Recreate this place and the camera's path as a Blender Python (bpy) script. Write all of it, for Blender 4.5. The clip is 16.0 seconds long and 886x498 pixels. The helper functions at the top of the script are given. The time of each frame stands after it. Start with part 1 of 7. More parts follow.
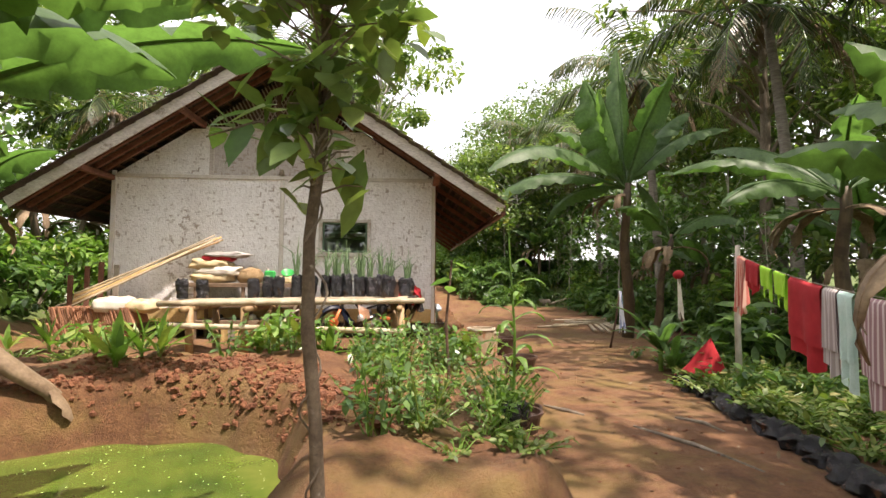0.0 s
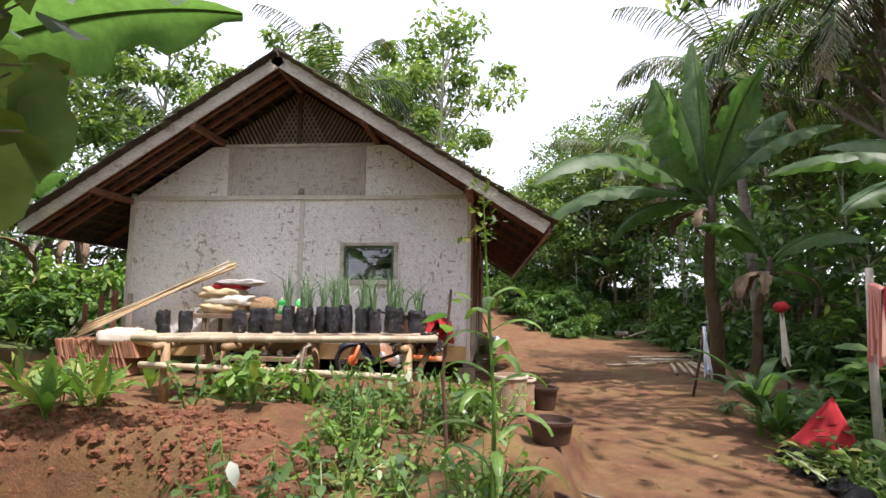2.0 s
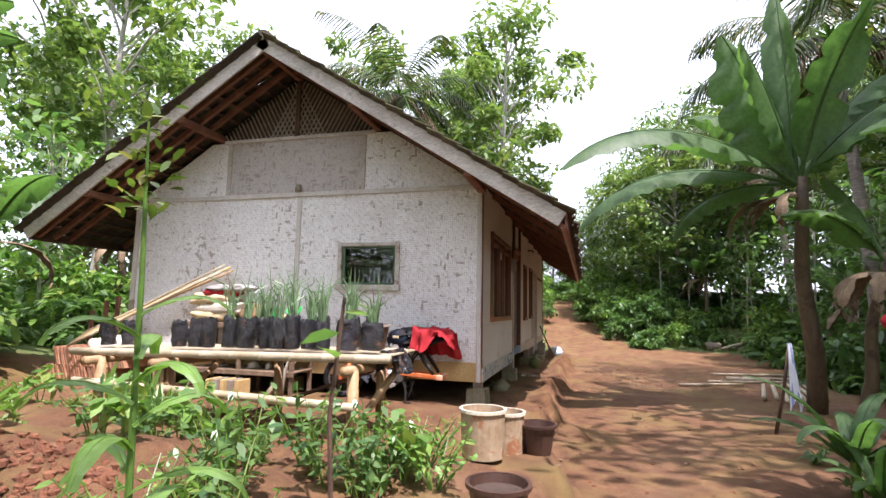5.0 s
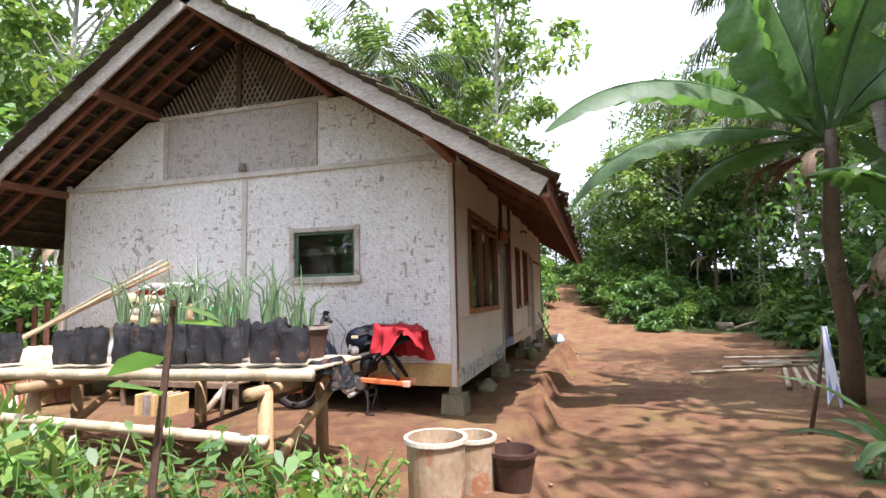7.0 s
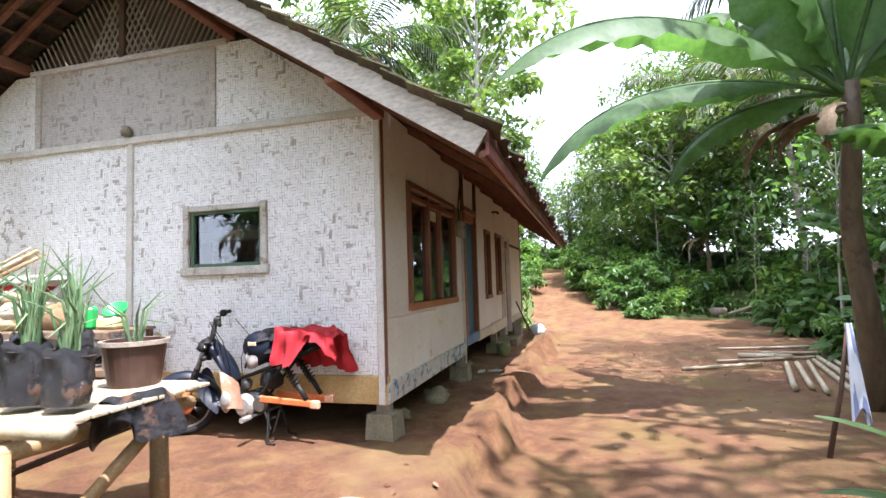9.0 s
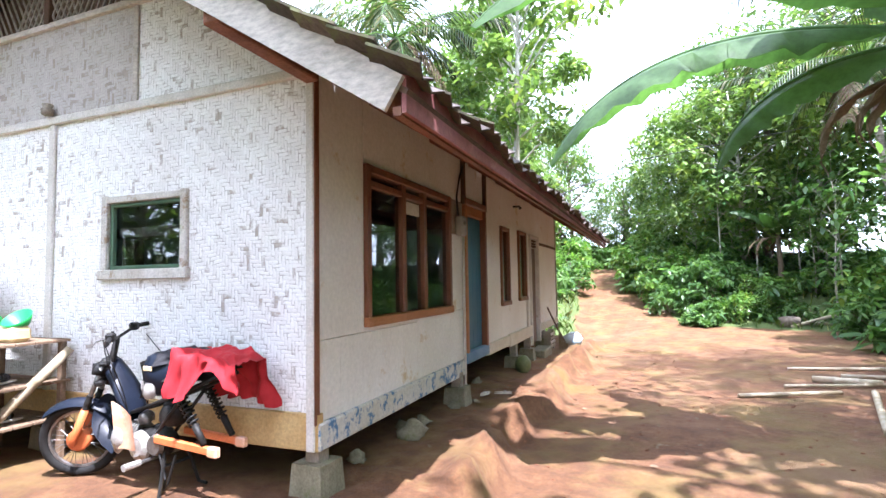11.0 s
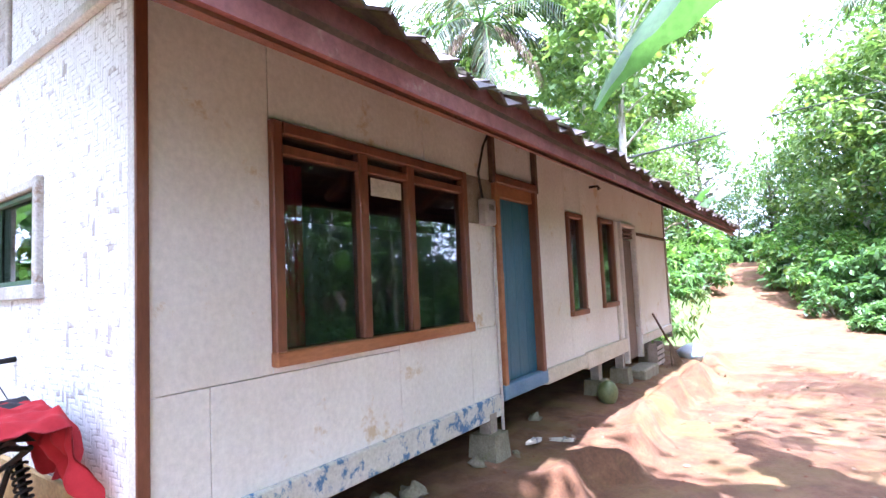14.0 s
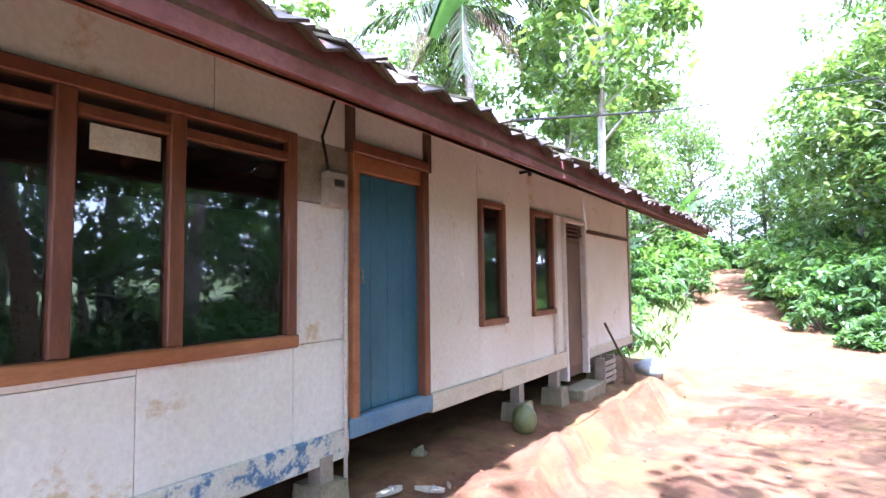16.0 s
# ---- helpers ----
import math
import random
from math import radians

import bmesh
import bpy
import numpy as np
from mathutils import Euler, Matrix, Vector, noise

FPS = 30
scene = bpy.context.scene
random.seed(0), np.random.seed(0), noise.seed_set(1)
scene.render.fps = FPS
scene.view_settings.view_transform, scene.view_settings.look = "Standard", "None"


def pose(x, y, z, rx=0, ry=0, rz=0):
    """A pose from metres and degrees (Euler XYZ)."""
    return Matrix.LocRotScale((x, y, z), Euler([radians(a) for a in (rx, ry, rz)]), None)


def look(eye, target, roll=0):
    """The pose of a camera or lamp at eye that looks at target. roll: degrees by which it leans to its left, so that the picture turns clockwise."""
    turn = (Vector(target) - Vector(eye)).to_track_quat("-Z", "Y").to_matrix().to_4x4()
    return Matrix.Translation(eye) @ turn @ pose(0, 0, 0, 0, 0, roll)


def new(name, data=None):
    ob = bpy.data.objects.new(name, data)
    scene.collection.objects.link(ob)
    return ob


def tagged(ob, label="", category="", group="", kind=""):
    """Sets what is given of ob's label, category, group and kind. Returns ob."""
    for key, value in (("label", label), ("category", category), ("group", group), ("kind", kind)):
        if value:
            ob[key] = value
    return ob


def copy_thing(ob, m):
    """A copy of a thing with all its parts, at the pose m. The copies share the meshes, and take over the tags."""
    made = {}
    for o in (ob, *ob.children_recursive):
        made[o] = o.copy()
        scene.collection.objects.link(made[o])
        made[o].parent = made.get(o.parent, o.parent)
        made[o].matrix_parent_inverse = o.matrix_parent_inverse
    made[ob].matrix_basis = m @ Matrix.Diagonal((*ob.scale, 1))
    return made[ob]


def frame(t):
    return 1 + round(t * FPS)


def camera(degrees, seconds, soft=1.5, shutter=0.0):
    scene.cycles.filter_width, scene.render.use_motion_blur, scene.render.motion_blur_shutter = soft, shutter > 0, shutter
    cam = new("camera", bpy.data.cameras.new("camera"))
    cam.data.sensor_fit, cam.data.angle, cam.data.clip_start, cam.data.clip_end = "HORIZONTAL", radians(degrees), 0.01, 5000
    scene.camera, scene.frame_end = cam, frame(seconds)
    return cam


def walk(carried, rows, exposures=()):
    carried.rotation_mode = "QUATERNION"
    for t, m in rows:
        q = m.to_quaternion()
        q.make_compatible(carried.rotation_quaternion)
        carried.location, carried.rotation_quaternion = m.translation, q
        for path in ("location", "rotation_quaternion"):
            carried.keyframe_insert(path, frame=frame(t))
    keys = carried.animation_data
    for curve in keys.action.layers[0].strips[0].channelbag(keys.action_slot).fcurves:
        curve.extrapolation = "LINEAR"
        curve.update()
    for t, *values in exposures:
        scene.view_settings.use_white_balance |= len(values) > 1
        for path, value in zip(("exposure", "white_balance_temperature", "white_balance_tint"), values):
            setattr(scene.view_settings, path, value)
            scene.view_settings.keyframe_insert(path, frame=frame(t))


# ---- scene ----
cam = camera(81.1, 16.0)
PATH = [
    (0, (-0.429, -10.39, 1.248), (-0.315, -8.396, 1.361), 0.5),
    (0.5, (-0.204, -10.013, 1.257), (-0.15, -8.017, 1.384), 0.3),
    (1, (0.032, -9.632, 1.294), (-0.085, -7.644, 1.476), 0.3),
    (1.5, (0.156, -9.24, 1.291), (-0.006, -7.257, 1.495), 0.7),
    (2, (0.354, -8.925, 1.316), (0.167, -6.945, 1.532), 0.8),
    (2.5, (0.67, -8.701, 1.35), (0.419, -6.73, 1.575), 0.4),
    (3, (0.838, -8.422, 1.338), (0.504, -6.464, 1.566), 1.0),
    (3.5, (0.971, -8.135, 1.35), (0.577, -6.187, 1.58), 1.2),
    (4, (1.188, -7.905, 1.358), (0.737, -5.971, 1.59), 1.3),
    (4.2, (1.274, -7.828, 1.359), (0.793, -5.901, 1.591), 1.5),
    (6.3, (1.566, -6.648, 1.447), (1.008, -4.739, 1.652), 0.4),
    (6.5, (1.598, -6.533, 1.435), (1.041, -4.621, 1.627), -0.0),
    (7, (1.603, -6.165, 1.444), (1.056, -4.25, 1.627), -1.2),
    (7.5, (1.646, -5.831, 1.433), (1.125, -3.906, 1.579), -2.2),
    (8, (1.75, -5.449, 1.46), (1.237, -3.52, 1.592), -2.2),
    (8.5, (1.82, -5.06, 1.455), (1.308, -3.131, 1.576), -2.4),
    (8.7, (1.839, -4.901, 1.472), (1.328, -2.971, 1.597), -2.1),
    (10.8, (2.228, -3.417, 1.618), (1.525, -1.548, 1.728), -1.0),
    (11, (2.293, -3.258, 1.592), (1.563, -1.4, 1.714), -1.0),
    (11.5, (2.344, -2.906, 1.58), (1.467, -1.114, 1.717), -0.4),
    (12, (2.321, -2.54, 1.58), (1.283, -0.836, 1.719), -0.6),
    (12.5, (2.365, -2.217, 1.577), (1.221, -0.584, 1.722), -1.5),
    (13, (2.483, -1.882, 1.595), (1.245, -0.319, 1.746), -0.6),
    (13.5, (2.51, -1.491, 1.584), (1.287, 0.085, 1.729), -1.0),
    (14, (2.52, -1.174, 1.621), (1.374, 0.459, 1.761), -2.6),
    (14.5, (2.6, -0.796, 1.609), (1.473, 0.85, 1.747), -2.3),
    (15, (2.664, -0.397, 1.59), (1.527, 1.243, 1.724), -1.6),
    (15.5, (2.698, 0.051, 1.611), (1.559, 1.69, 1.745), -0.9),
    (16, (2.829, 0.51, 1.617), (1.683, 2.144, 1.746), -0.7),
]
walk(cam, [(t, look(eye, target, roll)) for t, eye, target, roll in PATH],
     [(0, 0.85, 7100, 20), (1.2, 0.6, 6500, 23), (4, 0.9, 6150, 24), (7, 1.2, 5900, 23), (8.5, 1.45, 5850, 20), (10.8, 2.15, 5450, 20), (11.5, 2.1, 5450, 20),
      (12.5, 1.95, 5500, 20), (13, 2.1, 5400, 21), (13.5, 2.7, 5150, 26), (14.5, 2.85, 5000, 30), (16, 2.9, 5000, 31)])


# ---------------------------------------------------------------- light
SUN_DIR = Vector((0.33, -0.30, 1.0)).normalized()
world = bpy.data.worlds.new("sky")
scene.world = world
world.use_nodes = True
wn = world.node_tree
sky = wn.nodes.new("ShaderNodeTexSky")
sky.sky_type = "NISHITA"
sky.sun_disc = False
sky.sun_elevation = math.asin(SUN_DIR.z)
sky.sun_rotation = math.atan2(SUN_DIR.x, SUN_DIR.y)
sky.dust_density = 3.0
haze = wn.nodes.new("ShaderNodeMixRGB")
haze.inputs[0].default_value = 0.6
haze.inputs[2].default_value = (10.5, 11.0, 11.6, 1)
wn.links.new(sky.outputs[0], haze.inputs[1])
bg = wn.nodes["Background"]
bg.inputs[1].default_value = 0.15
wn.links.new(haze.outputs[0], bg.inputs[0])
sun_data = bpy.data.lights.new("sun", "SUN")
sun_data.energy, sun_data.angle, sun_data.color = 5.0, radians(0.6), (1.0, 0.95, 0.87)
sun = new("sun", sun_data)
sun.matrix_world = look(SUN_DIR * 60, (0, 0, 0))

# ---------------------------------------------------------------- materials


def nodes_of(name):
    m = bpy.data.materials.new(name)
    m.use_nodes = True
    return m, m.node_tree.nodes, m.node_tree.links, m.node_tree.nodes["Principled BSDF"]


def noise_node(n, l, scale, detail=5.0, rough=0.6, space="Object", stretch=None):
    tc = n.new("ShaderNodeTexCoord")
    tex = n.new("ShaderNodeTexNoise")
    tex.inputs["Scale"].default_value = scale
    tex.inputs["Detail"].default_value = detail
    tex.inputs["Roughness"].default_value = rough
    if stretch:
        mp = n.new("ShaderNodeMapping")
        mp.inputs["Scale"].default_value = stretch
        l.new(tc.outputs[space], mp.inputs["Vector"])
        l.new(mp.outputs[0], tex.inputs["Vector"])
    else:
        l.new(tc.outputs[space], tex.inputs["Vector"])
    return tex


def ramp(n, l, source, stops):
    r = n.new("ShaderNodeValToRGB")
    while len(r.color_ramp.elements) < len(stops):
        r.color_ramp.elements.new(0.5)
    for e, (p, c) in zip(r.color_ramp.elements, stops):
        e.position, e.color = p, (*c, 1)
    l.new(source, r.inputs[0])
    return r


def mix(n, l, fac, a, b, mode="MIX"):
    m = n.new("ShaderNodeMixRGB")
    m.blend_type = mode
    for slot, v in ((0, fac), (1, a), (2, b)):
        if isinstance(v, (int, float)):
            m.inputs[slot].default_value = v
        elif isinstance(v, tuple):
            m.inputs[slot].default_value = (*v, 1)
        else:
            l.new(v, m.inputs[slot])
    return m.outputs[0]


def bump(n, l, bsdf, height, strength=0.4, dist=0.02):
    b = n.new("ShaderNodeBump")
    b.inputs["Strength"].default_value = strength
    b.inputs["Distance"].default_value = dist
    l.new(height, b.inputs["Height"])
    l.new(b.outputs[0], bsdf.inputs["Normal"])


def surface(name, a, b, scale=6.0, rough=0.75, grain=60.0, grain_amount=0.35, stretch=None, metal=0.0, bumps=0.3, dist=0.01,
            wear=None, wear_at=0.6, per_piece=0.0, wear_scale=3.0):
    """Two colours mixed by broad noise, darkened by fine grain, with wear in patches and a tint for each piece."""
    m, n, l, p = nodes_of(name)
    broad = noise_node(n, l, scale, 4, 0.6, stretch=stretch)
    fine = noise_node(n, l, grain, 6, 0.7, stretch=stretch)
    col = mix(n, l, ramp(n, l, broad.outputs[0], [(0.35, (0, 0, 0)), (0.65, (1, 1, 1))]).outputs[0], a, b)
    dark = ramp(n, l, fine.outputs[0], [(0.3, (1 - grain_amount,) * 3), (0.65, (1, 1, 1))])
    col = mix(n, l, 1.0, col, dark.outputs[0], "MULTIPLY")
    if wear:
        w = noise_node(n, l, wear_scale, 8, 0.72)
        mask = ramp(n, l, w.outputs[0], [(wear_at, (0, 0, 0)), (wear_at + 0.07, (1, 1, 1))])
        col = mix(n, l, mask.outputs[0], col, wear)
    if per_piece:
        oi = n.new("ShaderNodeObjectInfo")
        r = ramp(n, l, oi.outputs["Random"], [(0, (1 - per_piece,) * 3), (1, (1 + per_piece * 0.4,) * 3)])
        col = mix(n, l, 1.0, col, r.outputs[0], "MULTIPLY")
    l.new(col, p.inputs["Base Color"])
    p.inputs["Roughness"].default_value = rough
    p.inputs["Metallic"].default_value = metal
    bump(n, l, p, fine.outputs[0], bumps, dist)
    return m


def foliage(name, a, b, rough=0.45, passing=0.35, yellow=None, yellow_at=0.9):
    """Leaves: each leaf has its own green; some light passes through."""
    m, n, l, p = nodes_of(name)
    g = n.new("ShaderNodeNewGeometry")
    col = ramp(n, l, g.outputs["Random Per Island"],
               [(0, a), (0.8, b), (0.95, yellow or b)]).outputs[0]
    fine = noise_node(n, l, 14, 3, 0.6)
    col = mix(n, l, 1.0, col, ramp(n, l, fine.outputs[0], [(0.3, (0.75,) * 3), (0.7, (1.1,) * 3)]).outputs[0], "MULTIPLY")
    l.new(col, p.inputs["Base Color"])
    p.inputs["Roughness"].default_value = rough
    t = n.new("ShaderNodeBsdfTranslucent")
    bright = mix(n, l, 1.0, col, (1.45, 1.65, 0.8), "MULTIPLY")
    l.new(bright, t.inputs[0])
    ms = n.new("ShaderNodeMixShader")
    ms.inputs[0].default_value = passing
    l.new(p.outputs[0], ms.inputs[1])
    l.new(t.outputs[0], ms.inputs[2])
    l.new(ms.outputs[0], n["Material Output"].inputs[0])
    return m


def earth_material():
    m, n, l, p = nodes_of("red earth")
    broad = noise_node(n, l, 0.55, 6, 0.65)
    mid = noise_node(n, l, 3.5, 8, 0.7)
    fine = noise_node(n, l, 38, 8, 0.75)
    col = ramp(n, l, mid.outputs[0], [(0.3, (0.088, 0.035, 0.014)), (0.5, (0.158, 0.070, 0.028)), (0.7, (0.245, 0.125, 0.054))]).outputs[0]
    col = mix(n, l, 1.0, col, ramp(n, l, fine.outputs[0], [(0.3, (0.6,) * 3), (0.6, (1.05,) * 3)]).outputs[0], "MULTIPLY")
    moss = noise_node(n, l, 0.9, 7, 0.72)
    mask = ramp(n, l, moss.outputs[0], [(0.47, (0, 0, 0)), (0.64, (0.65,) * 3)])
    col = mix(n, l, mask.outputs[0], col, (0.175, 0.125, 0.032))
    pale = ramp(n, l, broad.outputs[0], [(0.5, (0, 0, 0)), (0.75, (0.5,) * 3)])
    col = mix(n, l, pale.outputs[0], col, (0.27, 0.16, 0.09))
    # far from the trodden yard the earth is grown over with grass
    tc = n.new("ShaderNodeTexCoord")
    sep = n.new("ShaderNodeVertexColor")
    sep.layer_name = "grown"
    edge = noise_node(n, l, 2.2, 6, 0.7)
    add = n.new("ShaderNodeMath")
    add.operation = "ADD"
    l.new(sep.outputs[0], add.inputs[0])
    l.new(edge.outputs[0], add.inputs[1])
    gm = ramp(n, l, add.outputs[0], [(0.85, (0, 0, 0)), (1.1, (1, 1, 1))])
    green = mix(n, l, fine.outputs[0], (0.05, 0.085, 0.018), (0.12, 0.15, 0.04))
    col = mix(n, l, gm.outputs[0], col, green)
    l.new(col, p.inputs["Base Color"])
    p.inputs["Roughness"].default_value = 0.92
    h = mix(n, l, 0.5, mid.outputs[0], fine.outputs[0])
    bump(n, l, p, h, 0.9, 0.06)
    return m


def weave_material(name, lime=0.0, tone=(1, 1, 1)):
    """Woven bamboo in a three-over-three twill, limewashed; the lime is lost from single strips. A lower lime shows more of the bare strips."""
    m, n, l, p = nodes_of(name)

    def calc(op, a, b=0.0, c=0.0):
        k = n.new("ShaderNodeMath")
        k.operation = op
        for slot, v in enumerate((a, b, c)):
            if isinstance(v, (int, float)):
                k.inputs[slot].default_value = v
            else:
                l.new(v, k.inputs[slot])
        return k.outputs[0]

    def either(test, a, b):
        return calc("ADD", calc("MULTIPLY", test, a), calc("MULTIPLY", calc("SUBTRACT", 1.0, test), b))

    tc = n.new("ShaderNodeTexCoord")
    sw = n.new("ShaderNodeSeparateXYZ")
    l.new(tc.outputs["Object"], sw.inputs[0])
    warp = noise_node(n, l, 1.7, 3, 0.55)
    wc = n.new("ShaderNodeSeparateXYZ")
    l.new(warp.outputs["Color"], wc.inputs[0])
    along = calc("ADD", calc("ADD", sw.outputs["X"], sw.outputs["Y"]), calc("MULTIPLY", wc.outputs["X"], 0.10))
    u = calc("DIVIDE", along, 0.031)
    v = calc("DIVIDE", calc("ADD", sw.outputs["Z"], calc("MULTIPLY", wc.outputs["Y"], 0.10)), 0.031)
    i, j = calc("FLOOR", u), calc("FLOOR", v)
    upright = calc("LESS_THAN", calc("FLOORED_MODULO", calc("ADD", i, j), 6.0), 3.0)
    run = calc("FLOOR", calc("DIVIDE", calc("ADD", i, j), 6.0))
    ids = n.new("ShaderNodeCombineXYZ")
    l.new(either(upright, i, calc("ADD", j, 311.0)), ids.inputs["X"])
    l.new(run, ids.inputs["Y"])
    rnd_strip = n.new("ShaderNodeTexWhiteNoise")
    rnd_strip.noise_dimensions = "2D"
    l.new(ids.outputs[0], rnd_strip.inputs["Vector"])
    across = either(upright, calc("FRACT", u), calc("FRACT", v))
    side = calc("MINIMUM", across, calc("SUBTRACT", 1.0, across))
    length = either(upright, calc("FLOORED_MODULO", calc("ADD", i, v), 6.0), calc("SUBTRACT", calc("FLOORED_MODULO", calc("ADD", u, j), 6.0), 3.0))
    end = calc("MINIMUM", length, calc("SUBTRACT", 3.0, length))
    rim = calc("MINIMUM", calc("MULTIPLY", side, 1.3), end)
    strip = ramp(n, l, rnd_strip.outputs["Value"], [(0.0, (0.80, 0.78, 0.755)), (0.5, (0.86, 0.845, 0.825)), (1.0, (0.90, 0.89, 0.87))])
    broad = noise_node(n, l, 1.1, 7, 0.7)
    patchy = noise_node(n, l, 7, 5, 0.7)
    fine = noise_node(n, l, 70, 5, 0.7)
    lost = calc("ADD", calc("ADD", calc("MULTIPLY", rnd_strip.outputs["Value"], 0.34), calc("MULTIPLY", patchy.outputs[0], 0.55)), calc("MULTIPLY", broad.outputs[0], 0.45))
    lost = calc("ADD", lost, calc("MULTIPLY", fine.outputs[0], 0.12))
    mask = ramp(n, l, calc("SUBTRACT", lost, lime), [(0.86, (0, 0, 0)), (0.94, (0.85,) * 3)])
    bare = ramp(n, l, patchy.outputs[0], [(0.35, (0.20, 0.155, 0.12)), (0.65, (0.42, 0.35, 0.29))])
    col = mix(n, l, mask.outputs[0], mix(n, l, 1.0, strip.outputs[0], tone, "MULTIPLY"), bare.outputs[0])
    gap = ramp(n, l, calc("ADD", rim, calc("MULTIPLY", patchy.outputs[0], -0.22)), [(0.0, (0.65,) * 3), (0.09, (0, 0, 0))])
    open_gap = ramp(n, l, noise_node(n, l, 16, 4, 0.7).outputs[0], [(0.46, (0.12,) * 3), (0.60, (1, 1, 1))])
    col = mix(n, l, mix(n, l, 1.0, gap.outputs[0], open_gap.outputs[0], "MULTIPLY"), col, (0.27, 0.225, 0.19))
    col = mix(n, l, 1.0, col, ramp(n, l, fine.outputs[0], [(0.25, (0.82,) * 3), (0.6, (1.02,) * 3)]).outputs[0], "MULTIPLY")
    stain = noise_node(n, l, 0.7, 5, 0.6, stretch=(1, 1, 0.4))
    col = mix(n, l, 1.0, col, ramp(n, l, stain.outputs[0], [(0.32, (0.88, 0.85, 0.83)), (0.55, (1, 1, 1))]).outputs[0], "MULTIPLY")
    l.new(col, p.inputs["Base Color"])
    p.inputs["Roughness"].default_value = 0.85
    h = ramp(n, l, rim, [(0.0, (0, 0, 0)), (0.35, (1, 1, 1))])
    bump(n, l, p, mix(n, l, 0.3, h.outputs[0], rnd_strip.outputs["Value"]), 0.55, 0.006)
    return m


def cloth_stripes(name, a, b, step, rough=0.9):
    m, n, l, p = nodes_of(name)
    tc = n.new("ShaderNodeTexCoord")
    w = n.new("ShaderNodeTexWave")
    w.inputs["Scale"].default_value = step
    w.inputs["Distortion"].default_value = 0.4
    w.bands_direction = "DIAGONAL" if step < 0 else "Y"
    l.new(tc.outputs["Object"], w.inputs[0])
    col = ramp(n, l, w.outputs[0], [(0.62, a), (0.75, b)]).outputs[0]
    fine = noise_node(n, l, 120, 3)
    l.new(col, p.inputs["Base Color"])
    p.inputs["Roughness"].default_value = rough
    bump(n, l, p, fine.outputs[0], 0.3, 0.004)
    return m


def water_material():
    m, n, l, p = nodes_of("green pond water")
    t = noise_node(n, l, 1.3, 5, 0.6)
    sp = n.new("ShaderNodeTexVoronoi")
    tc = n.new("ShaderNodeTexCoord")
    sp.inputs["Scale"].default_value = 17
    l.new(tc.outputs["Object"], sp.inputs[0])
    col = ramp(n, l, t.outputs[0], [(0.3, (0.030, 0.065, 0.012)), (0.5, (0.075, 0.115, 0.018)), (0.7, (0.13, 0.155, 0.03))]).outputs[0]
    dots = ramp(n, l, sp.outputs["Distance"], [(0.09, (1, 1, 1)), (0.13, (0, 0, 0))])
    some = ramp(n, l, sp.outputs["Color"], [(0.45, (0, 0, 0)), (0.5, (1, 1, 1))])
    both = mix(n, l, 1.0, dots.outputs[0], some.outputs[0], "MULTIPLY")
    col = mix(n, l, both, col, (0.55, 0.60, 0.35))
    l.new(col, p.inputs["Base Color"])
    p.inputs["Roughness"].default_value = 0.12
    bump(n, l, p, noise_node(n, l, 9, 2).outputs[0], 0.06, 0.01)
    return m


def glass_material():
    m, n, l, p = nodes_of("window glass")
    p.inputs["Base Color"].default_value = (0.55, 0.62, 0.60, 1)
    p.inputs["Roughness"].default_value = 0.0
    p.inputs["IOR"].default_value = 1.75
    p.inputs["Transmission Weight"].default_value = 1.0
    return m


EARTH = earth_material()
CLOD = surface("red soil clods", (0.17, 0.06, 0.028), (0.30, 0.12, 0.055), 7, 0.95, 45, 0.45, bumps=0.8, dist=0.03)
WEAVE = weave_material("whitewashed bamboo weave")
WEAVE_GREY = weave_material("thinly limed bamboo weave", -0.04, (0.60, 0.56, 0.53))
LIME_WOOD = surface("limewashed wood strip", (0.62, 0.57, 0.50), (0.72, 0.68, 0.62), 5, 0.8, 60, 0.35, stretch=(1, 1, 1), wear=(0.36, 0.27, 0.19), wear_at=0.62)
CASING = surface("weathered limewashed casing", (0.50, 0.45, 0.38), (0.66, 0.62, 0.56), 5, 0.8, 60, 0.4, wear=(0.27, 0.19, 0.12), wear_at=0.54, wear_scale=7)
YELLOW_WOOD = surface("yellowed plank", (0.52, 0.33, 0.12), (0.63, 0.45, 0.20), 3, 0.75, 40, 0.35, wear=(0.30, 0.18, 0.08), wear_at=0.62)
BARGE = surface("weathered grey bargeboard", (0.50, 0.44, 0.38), (0.63, 0.57, 0.50), 5, 0.8, 40, 0.4, stretch=(0.4, 1, 1), wear=(0.25, 0.20, 0.16), wear_at=0.6)
RED_FASCIA = surface("faded red fascia", (0.22, 0.062, 0.056), (0.34, 0.13, 0.12), 3, 0.7, 30, 0.35, wear=(0.40, 0.25, 0.20), wear_at=0.62)
PANEL = surface("cream painted panel", (0.73, 0.69, 0.62), (0.81, 0.785, 0.73), 1.2, 0.6, 25, 0.18, bumps=0.15, wear=(0.56, 0.44, 0.28), wear_at=0.59, wear_scale=2.2)
BLUE_BEAM = surface("peeling blue and white beam", (0.66, 0.64, 0.58), (0.58, 0.55, 0.46), 2, 0.75, 40, 0.3, wear=(0.08, 0.17, 0.30), wear_at=0.515, wear_scale=9)
CREAM_BEAM = surface("cream washed beam", (0.60, 0.52, 0.38), (0.70, 0.63, 0.50), 2, 0.75, 40, 0.3, wear=(0.45, 0.33, 0.18), wear_at=0.62)
